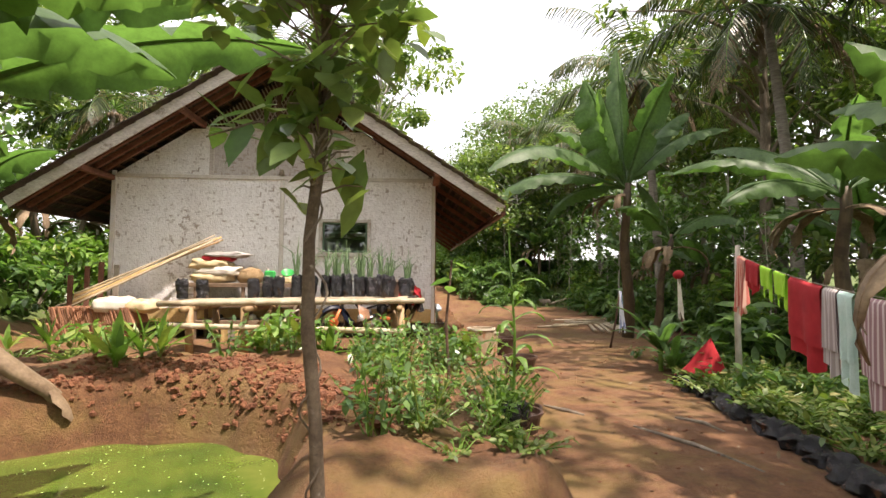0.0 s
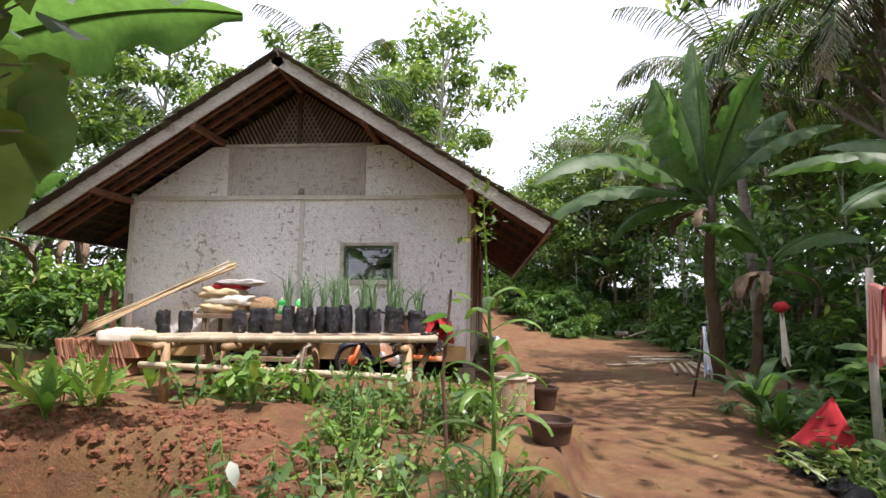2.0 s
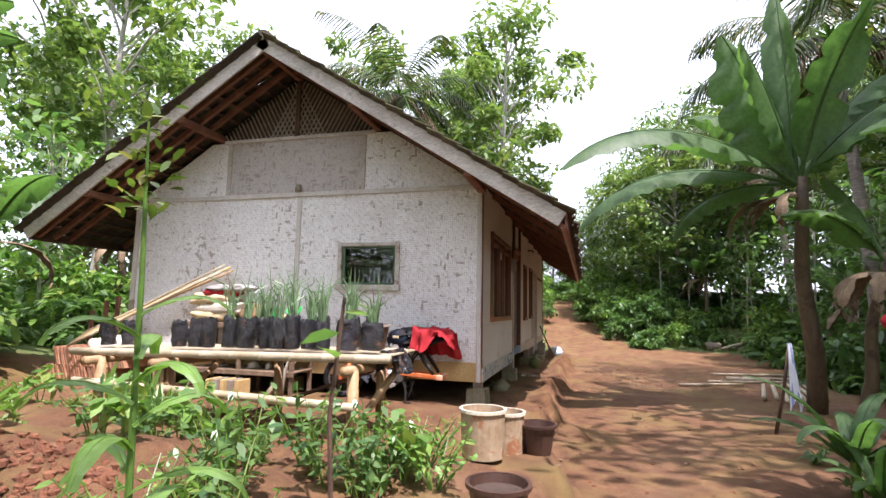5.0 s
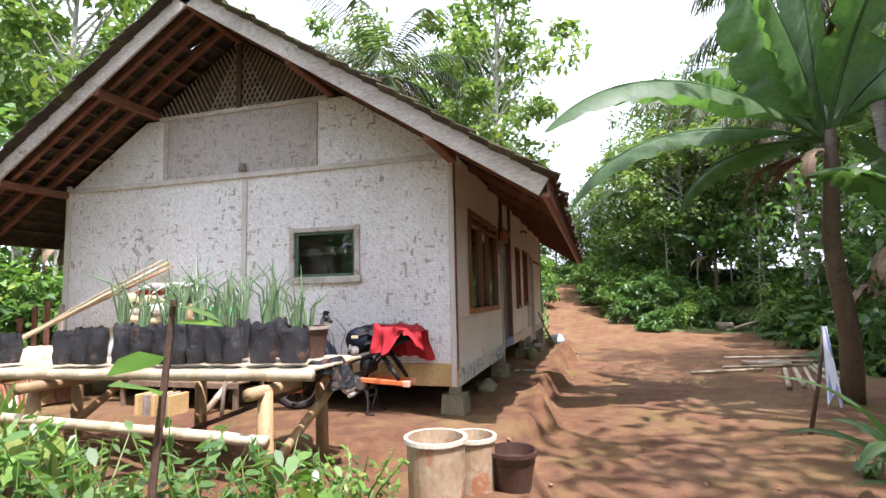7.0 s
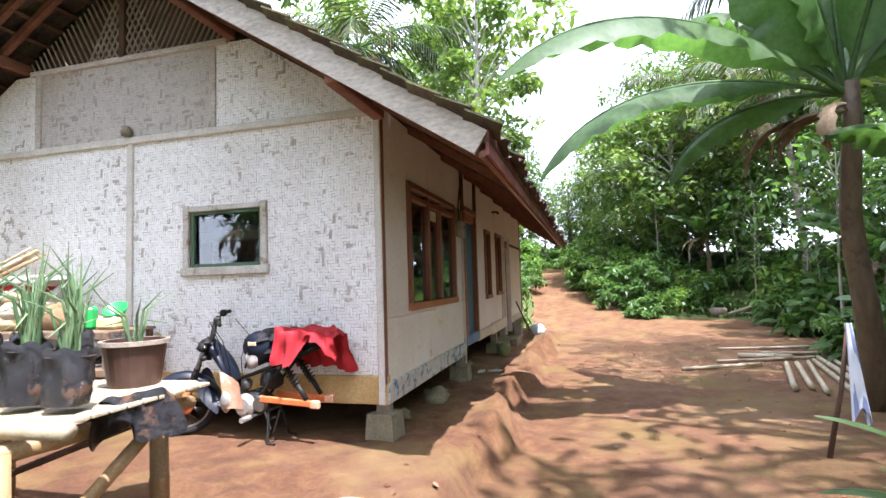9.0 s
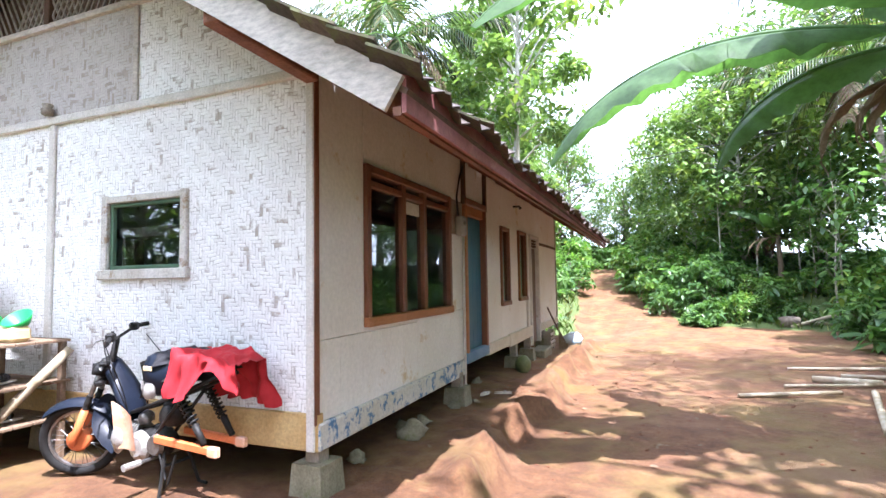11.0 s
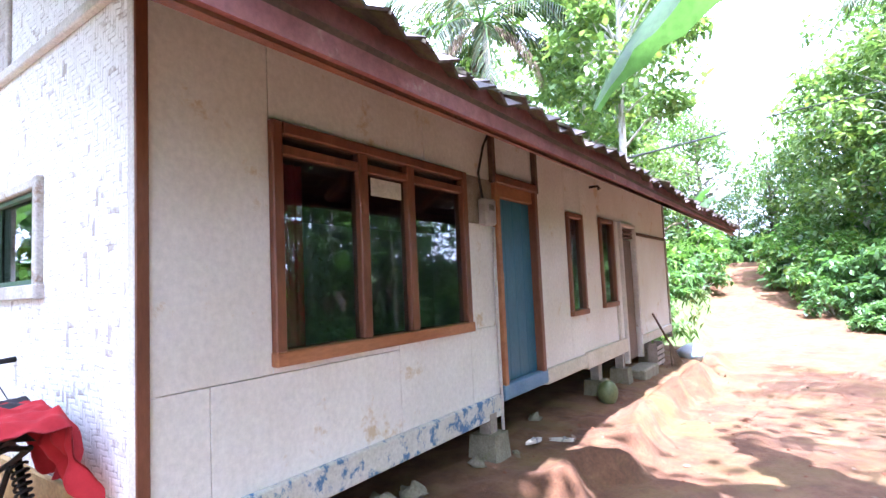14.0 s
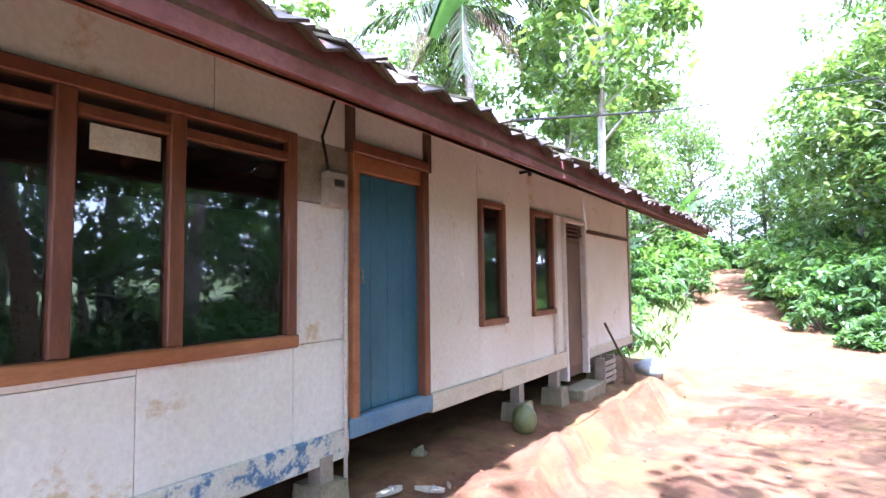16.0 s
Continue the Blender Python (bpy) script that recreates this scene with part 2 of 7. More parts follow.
BLUE_SILL = surface("blue painted sill", (0.10, 0.20, 0.33), (0.18, 0.29, 0.40), 3, 0.65, 40, 0.3, wear=(0.42, 0.42, 0.38), wear_at=0.62, wear_scale=5)
BLUE_DOOR = surface("worn blue door paint", (0.030, 0.125, 0.20), (0.045, 0.16, 0.24), 3, 0.5, 30, 0.2, stretch=(1, 1, 0.5), wear=(0.16, 0.22, 0.24), wear_at=0.64, wear_scale=4)
BROWN_WOOD = surface("reddish varnished wood", (0.155, 0.052, 0.024), (0.24, 0.088, 0.040), 4, 0.45, 50, 0.3, stretch=(1, 1, 0.25))
ORANGE_WOOD = surface("orange stained wood", (0.34, 0.125, 0.045), (0.42, 0.18, 0.07), 4, 0.5, 50, 0.3, stretch=(1, 0.3, 1))
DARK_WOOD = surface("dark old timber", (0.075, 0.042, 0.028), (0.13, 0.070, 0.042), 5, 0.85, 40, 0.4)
RED_WOOD = surface("reddish roof timber", (0.16, 0.062, 0.036), (0.24, 0.10, 0.06), 5, 0.85, 40, 0.4)
DOOR_BROWN = surface("dull brown door", (0.12, 0.075, 0.05), (0.18, 0.11, 0.075), 4, 0.6, 50, 0.3, stretch=(1, 1, 0.3))
GREY_WOOD = surface("greyed timber", (0.27, 0.22, 0.17), (0.40, 0.34, 0.27), 6, 0.85, 50, 0.4)
TILE = surface("mossy clay tile", (0.070, 0.055, 0.046), (0.13, 0.098, 0.080), 5, 0.9, 40, 0.5, wear=(0.12, 0.125, 0.055), wear_at=0.54, per_piece=0.45)
NEW_TILE = surface("stacked red clay tile", (0.34, 0.15, 0.08), (0.47, 0.24, 0.13), 6, 0.9, 40, 0.4, per_piece=0.4)
BAMBOO = surface("dry bamboo pole", (0.36, 0.28, 0.17), (0.52, 0.44, 0.31), 4, 0.5, 60, 0.25, wear=(0.28, 0.19, 0.10), wear_at=0.63, per_piece=0.2)
BAMBOO_OLD = surface("old brown bamboo post", (0.30, 0.18, 0.08), (0.44, 0.29, 0.14), 4, 0.6, 60, 0.35, per_piece=0.2)
STONE = surface("mossy concrete footing", (0.21, 0.18, 0.11), (0.31, 0.27, 0.18), 6, 0.9, 50, 0.4, wear=(0.15, 0.15, 0.06), wear_at=0.58)
GLASS = glass_material()
WATER = water_material()
BLACK_BAG = surface("black polybag", (0.009, 0.009, 0.011), (0.020, 0.019, 0.021), 8, 0.2, 24, 0.35, bumps=0.9, dist=0.035, wear=(0.11, 0.055, 0.03), wear_at=0.57, wear_scale=6)
SOIL = surface("potting soil", (0.05, 0.03, 0.02), (0.10, 0.06, 0.04), 12, 0.95, 60, 0.5, bumps=0.8, dist=0.02)
BARK = surface("grey brown bark", (0.17, 0.13, 0.09), (0.28, 0.23, 0.17), 6, 0.9, 30, 0.5, stretch=(1, 1, 0.3), bumps=0.7, dist=0.02)
PALM_BARK = surface("ringed palm bark", (0.24, 0.20, 0.16), (0.36, 0.32, 0.27), 4, 0.9, 14, 0.5, stretch=(0.4, 0.4, 2.5), bumps=0.8, dist=0.03)
PALE_BARK = surface("pale smooth bark", (0.42, 0.38, 0.31), (0.55, 0.51, 0.44), 4, 0.85, 20, 0.35, stretch=(1, 1, 0.4))
COCOA_BARK = surface("mottled bark with lichen", (0.12, 0.085, 0.055), (0.22, 0.165, 0.11), 7, 0.9, 40, 0.5, wear=(0.42, 0.38, 0.30), wear_at=0.59, wear_scale=9, bumps=0.7, dist=0.015)
STEM_BANANA = surface("banana stem sheath", (0.085, 0.052, 0.030), (0.14, 0.10, 0.05), 4, 0.6, 20, 0.4, stretch=(1, 1, 0.15), wear=(0.055, 0.030, 0.018), wear_at=0.52)
LEAF_TREE = foliage("tree leaves", (0.052, 0.10, 0.032), (0.13, 0.20, 0.058), 0.4, 0.42, yellow=(0.20, 0.24, 0.05))
LEAF_LIGHT = foliage("light tree leaves", (0.095, 0.16, 0.045), (0.19, 0.27, 0.085), yellow=(0.26, 0.32, 0.07))
LEAF_SHRUB = foliage("shrub leaves", (0.052, 0.12, 0.038), (0.15, 0.25, 0.078), 0.33, 0.42)
LEAF_CROP = foliage("crop leaves", (0.085, 0.18, 0.032), (0.18, 0.31, 0.06), 0.4, 0.35, yellow=(0.25, 0.30, 0.07))
LEAF_PALM = foliage("palm leaflets", (0.030, 0.055, 0.018), (0.075, 0.105, 0.035), 0.4, 0.25, yellow=(0.20, 0.17, 0.08))
LEAF_BANANA = foliage("banana leaf", (0.05, 0.115, 0.036), (0.10, 0.18, 0.06), 0.5, 0.5)
LEAF_DRY = surface("dry brown leaf", (0.17, 0.11, 0.06), (0.28, 0.20, 0.12), 5, 0.8, 30, 0.4)
LEAF_ONION = foliage("spring onion leaves", (0.11, 0.20, 0.09), (0.24, 0.34, 0.18), 0.35, 0.25)
LEAF_GRASS = foliage("grass blades", (0.07, 0.13, 0.02), (0.17, 0.23, 0.05), 0.5, 0.3, yellow=(0.30, 0.28, 0.10))
BLACK_CLOTH = surface("faded black cloth", (0.014, 0.013, 0.016), (0.03, 0.028, 0.032), 6, 0.85, 90, 0.3)
RED_CLOTH = surface("bright red cloth", (0.34, 0.010, 0.016), (0.44, 0.020, 0.026), 6, 0.9, 120, 0.15)

# ---------------------------------------------------------------- mesh tools


class Geo:
    """Collects boxes, tubes and sheets; made() turns them into one mesh."""

    def __init__(self):
        self.v, self.f = [], []

    def add(self, verts, faces):
        k = len(self.v)
        self.v += [tuple(p) for p in verts]
        self.f += [tuple(i + k for i in q) for q in faces]
        return self

    def box(self, a, b, m=None, bevel=0.0):
        x0, y0, z0 = a
        x1, y1, z1 = b
        if bevel:
            e = bevel
            pts, faces = [], []
            for z, i in ((z0, e), (z0 + e, 0), (z1 - e, 0), (z1, e)):
                j = e if i == 0 else 0
                ring = [(x0 + i + j, y0 + i), (x1 - i - j, y0 + i), (x1 - i, y0 + i + j), (x1 - i, y1 - i - j),
                        (x1 - i - j, y1 - i), (x0 + i + j, y1 - i), (x0 + i, y1 - i - j), (x0 + i, y0 + i + j)]
                pts += [(x, y, z) for x, y in ring]
            for r in range(3):
                for c in range(8):
                    d = (c + 1) % 8
                    faces.append((r * 8 + c, r * 8 + d, r * 8 + 8 + d, r * 8 + 8 + c))
            faces += [tuple(range(7, -1, -1)), tuple(range(24, 32))]
        else:
            pts = [(x, y, z) for z in (z0, z1) for y in (y0, y1) for x in (x0, x1)]
            faces = [(0, 2, 3, 1), (4, 5, 7, 6), (0, 1, 5, 4), (2, 6, 7, 3), (0, 4, 6, 2), (1, 3, 7, 5)]
        if m is not None:
            pts = [m @ Vector(p) for p in pts]
        return self.add(pts, faces)

    def tube(self, pts, radii, n=8, caps=True, flat=1.0):
        pts = [Vector(p) for p in pts]
        if isinstance(radii, (int, float)):
            radii = [radii] * len(pts)
        verts, faces = [], []
        side = None
        for i, p in enumerate(pts):
            t = (pts[min(i + 1, len(pts) - 1)] - pts[max(i - 1, 0)]).normalized()
            if side is None:
                side = t.cross(Vector((0.31, 0.17, 0.93))).normalized()
            side = (side - t * side.dot(t)).normalized()
            up = t.cross(side)
            for k in range(n):
                a = 2 * math.pi * k / n
                verts.append(p + (side * math.cos(a) + up * math.sin(a) * flat) * radii[i])
        for i in range(len(pts) - 1):
            for k in range(n):
                j = (k + 1) % n
                faces.append((i * n + k, i * n + j, i * n + n + j, i * n + n + k))
        if caps:
            faces += [tuple(range(n - 1, -1, -1)), tuple((len(pts) - 1) * n + k for k in range(n))]
        return self.add(verts, faces)

    def lathe(self, profile, n=20, at=(0, 0, 0)):
        verts, faces = [], []
        for r, z in profile:
            for k in range(n):
                a = 2 * math.pi * k / n
                verts.append((at[0] + r * math.cos(a), at[1] + r * math.sin(a), at[2] + z))
        for i in range(len(profile) - 1):
            for k in range(n):
                j = (k + 1) % n
                faces.append((i * n + k, i * n + j, i * n + n + j, i * n + n + k))
        return self.add(verts, faces)

    def blob(self, at, size, seed=0, rough=0.25, n=10):
        verts, faces = [], []
        for i in range(n // 2 + 1):
            th = math.pi * i / (n // 2)
            for k in range(n):
                ph = 2 * math.pi * k / n
                d = Vector((math.sin(th) * math.cos(ph), math.sin(th) * math.sin(ph), math.cos(th)))
                r = 1 + rough * noise.noise(d * 1.7 + Vector((seed * 3.1, seed, 0)))
                verts.append((at[0] + d.x * r * size[0], at[1] + d.y * r * size[1], at[2] + d.z * r * size[2]))
        for i in range(n // 2):
            for k in range(n):
                j = (k + 1) % n
                faces.append((i * n + k, i * n + n + k, i * n + n + j, i * n + j))
        return self.add(verts, faces)

    def sheet(self, fn, nu, nv, thick=0.0):
        """A grid of fn(u, v), u and v from 0 to 1; with a thickness it gets a back."""
        verts = [Vector(fn(i / nu, j / nv)) for j in range(nv + 1) for i in range(nu + 1)]
        faces = [(j * (nu + 1) + i, j * (nu + 1) + i + 1, (j + 1) * (nu + 1) + i + 1, (j + 1) * (nu + 1) + i) for j in range(nv) for i in range(nu)]
        self.add(verts, faces)
        if thick:
            back = []
            for j in range(nv + 1):
                for i in range(nu + 1):
                    a = verts[j * (nu + 1) + min(i + 1, nu)] - verts[j * (nu + 1) + max(i - 1, 0)]
                    b = verts[min(j + 1, nv) * (nu + 1) + i] - verts[max(j - 1, 0) * (nu + 1) + i]
                    back.append(verts[j * (nu + 1) + i] - a.cross(b).normalized() * thick)
            self.add(back, [tuple(reversed(f)) for f in faces])
        return self

    def mesh(self, name, material, smooth=False):
        me = bpy.data.meshes.new(name)
        me.from_pydata(self.v, [], self.f)
        me.materials.append(material)
        if smooth:
            me.polygons.foreach_set("use_smooth", [True] * len(me.polygons))
        me.update()
        return me


def part(name, geo, material, parent, label="", smooth=False):
    ob = new(name, geo.mesh(name, material, smooth))
    ob.parent = parent
    return tagged(ob, label)


def thing(name, label, category, group="", at=(0, 0, 0), turn=0, kind=""):
    ob = new(name)
    ob.matrix_basis = pose(*at, 0, 0, turn)
    return tagged(ob, label, category, group, kind)


def solid(name, geo, material, label, category="", kind="", smooth=False, group=""):
    return tagged(new(name, geo.mesh(name, material, smooth)), label, category, group, kind)


def quads_mesh(name, corners, material, smooth=False):
    """A mesh of loose faces from an array (faces, corners, 3)."""
    c = np.asarray(corners, dtype=np.float32)
    nf, nc = c.shape[0], c.shape[1]
    me = bpy.data.meshes.new(name)
    me.vertices.add(nf * nc)
    me.vertices.foreach_set("co", c.reshape(-1))
    me.loops.add(nf * nc)
    me.loops.foreach_set("vertex_index", np.arange(nf * nc, dtype=np.int32))
    me.polygons.add(nf)
    me.polygons.foreach_set("loop_start", np.arange(0, nf * nc, nc, dtype=np.int32))
    me.materials.append(material)
    me.update(calc_edges=True)
    return me


RNG = np.random.default_rng(7)


def leaf_array(centres, size, droop=0.25, wide=0.5, rng=RNG):
    """Pointed leaves of six corners at the given places, turned at random but mostly facing up."""
    n = len(centres)
    az = rng.uniform(0, 2 * np.pi, n)
    dip = rng.normal(-droop, 0.45, n)
    d = np.stack([np.cos(az) * np.cos(dip), np.sin(az) * np.cos(dip), np.sin(dip)], 1)
    s = np.stack([-np.sin(az), np.cos(az), rng.normal(0, 0.35, n)], 1)
    s /= np.linalg.norm(s, axis=1)[:, None]
    up = np.cross(d, s)
    size = np.broadcast_to(size, (n,)) * rng.uniform(0.65, 1.3, n)
    L, W = size[:, None], (size * wide)[:, None]
    c = centres
    return np.stack([c, c + d * L * 0.3 + s * W * 0.42 + up * L * 0.05, c + d * L * 0.65 + s * W * 0.40, c + d * L - up * L * 0.12,
                     c + d * L * 0.65 - s * W * 0.40, c + d * L * 0.3 - s * W * 0.42 + up * L * 0.05], 1)


def clump_points(centres, spread, per, rng=RNG):
    c = np.repeat(np.asarray(centres, dtype=float), per, 0)
    sp = np.repeat(np.broadcast_to(np.asarray(spread, dtype=float), (len(centres),)), per)
    d = rng.normal(0, 1, (len(c), 3))
    d /= np.linalg.norm(d, axis=1)[:, None]
    return c + d * (sp * rng.uniform(0.25, 1.0, len(c)) ** 0.6)[:, None] * np.array([1, 1, 0.6])


def smooth_step(a, b, x):
    t = min(max((x - a) / (b - a), 0.0), 1.0)
    return t * t * (3 - 2 * t)


# ---------------------------------------------------------------- ground


def edge_x(y):
    """Where the raised yard round the house drops to the footpath."""
    wave = 0.08 * math.sin(y * 1.7)
    return 0.95 + wave + 0.28 * smooth_step(-0.8, -1.8, y) - 0.62 * smooth_step(-3.9, -5.6, y) - 0.2 * smooth_step(-5.6, -7.5, y)


def path_mid(y):
    return 2.3 if y < 12 else 2.3 - 0.125 * (y - 12)


def ground_z(x, y):
    path = -0.28 + 2.5 * smooth_step(15, 36, y) - 0.08 * smooth_step(4, 9, y) * (1 - smooth_step(12, 20, y))
    z = path
    if y < 13:
        lump = 0.10 * noise.noise(Vector((x * 1.6, y * 1.6, 3))) + 0.05 * noise.noise(Vector((x * 5, y * 5, 1)))
        e = edge_x(y) + 0.28 * noise.noise(Vector((0, y * 1.9, 5)))
        yard = 0.04 + 0.06 * smooth_step(0.3, -0.4, y) * smooth_step(0.3, -0.8, x) + 0.06 * smooth_step(-1.6, -3.2, y)
        yard -= 0.13 * smooth_step(1.5, 7, y) * smooth_step(-0.6, 0.9, x)
        up = 1 - smooth_step(e - 0.20, e + 0.06, x)
        ridge = 0.24 * math.exp(-((x - e + 0.16) / 0.17) ** 2) * max(0.15 + 1.5 * noise.noise(Vector((2 + x * 0.8, y * 2.1, 1))), 0) if y > -1 else 0
        up *= 1 - smooth_step(11.5, 13, y)
        up *= 1 - smooth_step(-7.2, -8.6, y)
        up *= 1 - smooth_step(-5.6, -7.0, y) * smooth_step(-0.9, -1.6, x)
        z = path + (yard - path) * up + ridge * smooth_step(11, 9, y) * smooth_step(-0.6, 0.9, y)
        if y > -1 and -0.5 < x < 2.0:
            z += 0.045 * noise.noise(Vector((x * 4.5, y * 4.5, 7))) * smooth_step(-0.4, 0.3, x) * (1 - smooth_step(1.0, 1.7, x))
        if y < -1.2 and x < 0.6:
            z += lump * up * 1.2
            z += 0.20 * math.exp(-((x + 2.6) / 2.0) ** 2 - ((y + 4.15) / 0.42) ** 2)
            z += 0.12 * math.exp(-((x + 0.9) / 0.7) ** 2 - ((y + 6.0) / 0.8) ** 2)
        # the dug pond
        q = math.hypot((x + 3.0) / 1.75, (y + 6.3) / 1.5) + 0.12 * noise.noise(Vector((x * 1.5, y * 1.5, 8)))
        z += (-0.75 - z) * (1 - smooth_step(0.80, 1.12, q))
    # banks beside the yard and the path
    if x < -7.2:
        z += 0.75 * smooth_step(-7.2, -9.2, x) * (0.8 + 0.5 * noise.noise(Vector((x, y, 0)) * 0.5)) * smooth_step(-9, -5, y)
    if y > 12:
        c = path_mid(y)
        right = smooth_step(1.6, 3.2, x - c + (1.5 * (1 - smooth_step(17, 21, y)) * -4)) * smooth_step(16, 19.5, y + 0.25 * (x - 5))
        left = smooth_step(1.6, 3.0, c - x) * smooth_step(13, 17, y)
        z += (0.75 + 0.25 * noise.noise(Vector((x, y, 2)) * 0.7)) * max(right, left)
    z += 0.018 * noise.noise(Vector((x * 2.1, y * 2.1, 0))) + 0.006 * noise.noise(Vector((x * 8, y * 8, 4)))
    if max(abs(x), abs(y)) > 45:
        z += 0.03 * (max(abs(x), abs(y)) - 45)
    return z


def grown(x, y):
    """How far grass has covered the earth, 0 to 1."""
    g = 0.0
    g = max(g, smooth_step(3.6, 5.2, x) * (1 - smooth_step(-1.5, 0.5, y)) * 0.75)
    g = max(g, smooth_step(7.0, 9.5, x))
    g = max(g, smooth_step(-7.4, -9.5, x))
    if y > 12:
        d = x - path_mid(y)
        g = max(g, smooth_step(1.5, 2.2, abs(d)) * smooth_step(16.5, 18.5, y + 0.25 * (x - 5)))
        if d < 0:
            g = max(g, smooth_step(1.7, 2.4, -d) * smooth_step(12.5, 14.5, y))
    g = max(g, smooth_step(-13, -16, y) * 0.8)
    return g


def axis(lo, hi, step, far):
    mid = list(np.arange(lo, hi + step / 2, step))
    out, d, x = [], step, hi
    while x < far:
        d *= 1.18
        x += d
        out.append(x)
    low, d, x = [], step, lo
    while x > -far:
        d *= 1.18
        x -= d
        low.append(x)
    return low[::-1] + mid + out


def build_ground():
    xs, ys = axis(-8.5, 8.5, 0.10, 420), axis(-9.0, 13.5, 0.10, 420)
    nx = len(xs)
    me = bpy.data.meshes.new("ground")
    verts = [(x, y, ground_z(x, y)) for y in ys for x in xs]
    faces = [(j * nx + i, j * nx + i + 1, (j + 1) * nx + i + 1, (j + 1) * nx + i) for j in range(len(ys) - 1) for i in range(nx - 1)]
    me.from_pydata(verts, [], faces)
    me.materials.append(EARTH)
    me.polygons.foreach_set("use_smooth", [True] * len(faces))
    ca = me.color_attributes.new("grown", "FLOAT_COLOR", "POINT")
    vals = np.ones((len(verts), 4), dtype=np.float32)
    vals[:, :3] = np.array([grown(x, y) for x, y, z in verts])[:, None]
    ca.data.foreach_set("color", vals.reshape(-1))
    tagged(new("ground", me), "trodden red-brown earth with moss, bare in the yard", "ground", "", "structure")


build_ground()
pond = Geo().sheet(lambda u, v: (-3.0 + (u - 0.5) * 4.4, -6.3 + (v - 0.5) * 3.6, -0.45), 12, 10)
solid("water", pond, WATER, "still green algae-covered water in a dug pond", "water", "structure")

# ---------------------------------------------------------------- house
W, LEN = 6.3, 10.75              # gable width, length along the yard
MID, APEX, SLOPE = -3.15, 5.40, 0.643
OVER, EAVE, BACK = 1.04, 1.22, 12.1   # gable overhang, eave reach, far end of the roof


def roof_z(x):
    return APEX - SLOPE * abs(x - MID)


def wall_piece(geo, x0, x1, z0, z1, cut=True, y0=0.0, y1=0.06):
    """A piece of gable wall under the roof slope."""
    def top(x):
        return min(z1, roof_z(x) - 0.16) if cut else z1
    xs = sorted({x0, x1, *([MID] if x0 < MID < x1 else []), *[MID + s * (APEX - 0.16 - z1) / SLOPE for s in (-1, 1) if cut and x0 < MID + s * (APEX - 0.16 - z1) / SLOPE < x1]})
    for a, b in zip(xs, xs[1:]):
        pts = [(a, y0, z0), (b, y0, z0), (b, y0, top(b)), (a, y0, top(a)), (a, y1, z0), (b, y1, z0), (b, y1, top(b)), (a, y1, top(a))]
        geo.add(pts, [(0, 1, 2, 3), (5, 4, 7, 6), (1, 5, 6, 2), (4, 0, 3, 7), (3, 2, 6, 7), (4, 5, 1, 0)])
    return geo


WX0, WX1, WZ0, WZ1 = -2.24, -1.35, 1.74, 2.34
south = tagged(new("wall_south"), "whitewashed woven bamboo gable wall, lime worn in patches", "wall", "", "structure")
g = Geo()
wall_piece(g, -W, WX0, 0.6, 3.2)
wall_piece(g, WX1, -0.006, 0.6, 3.2)
wall_piece(g, WX0, WX1, 0.6, WZ0, False)
wall_piece(g, WX0, WX1, WZ1, 3.2, False)
part("woven_panel", g, WEAVE, south)
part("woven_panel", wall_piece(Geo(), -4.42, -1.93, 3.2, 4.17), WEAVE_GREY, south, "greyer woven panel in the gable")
part("woven_panel", wall_piece(Geo(), -1.93, -0.02, 3.2, 4.17), WEAVE, south)
part("woven_panel", wall_piece(Geo(), -W + 0.05, -4.42, 3.2, 4.17), WEAVE, south)
part("base_plank", Geo().box((-W, -0.03, 0.36), (0.02, 0.05, 0.63), bevel=0.008), YELLOW_WOOD, south, "yellowed plank at the foot of the wall")
part("rail_strip", Geo().box((-W - 0.02, -0.045, 3.17), (0.0, 0.0, 3.245), bevel=0.008), LIME_WOOD, south, "limewashed horizontal strip")
part("upright_strip", Geo().box((-3.08, -0.035, 0.63), (-3.0, 0.0, 3.17), bevel=0.008), LIME_WOOD, south)
part("upright_strip", Geo().box((-1.96, -0.025, 3.25), (-1.90, 0.0, 4.14), bevel=0.006), BARGE, south)
part("upright_strip", Geo().box((-4.47, -0.03, 3.25), (-4.39, 0.0, 4.17), bevel=0.006), BARGE, south)
part("corner_post", Geo().box((-0.07, -0.05, 0.36), (0.0, -0.002, 3.3), bevel=0.008), LIME_WOOD, south, "limewashed corner batten")
part("corner_post", Geo().box((0.003, -0.052, 0.55), (0.016, 0.012, 3.3), bevel=0.006), BROWN_WOOD, south, "varnished corner batten")
part("corner_post", Geo().box((-W - 0.01, -0.05, 0.36), (-W + 0.07, 0.0, 3.3), bevel=0.008), LIME_WOOD, south)
part("ceramic_knob", Geo().lathe([(0.0, 0.0), (0.05, 0.0), (0.055, 0.05), (0.035, 0.07), (0.05, 0.1), (0.0, 0.11)], 12, (-3.05, -0.07, 3.26)), GREY_WOOD, south, "old insulator knob", True)
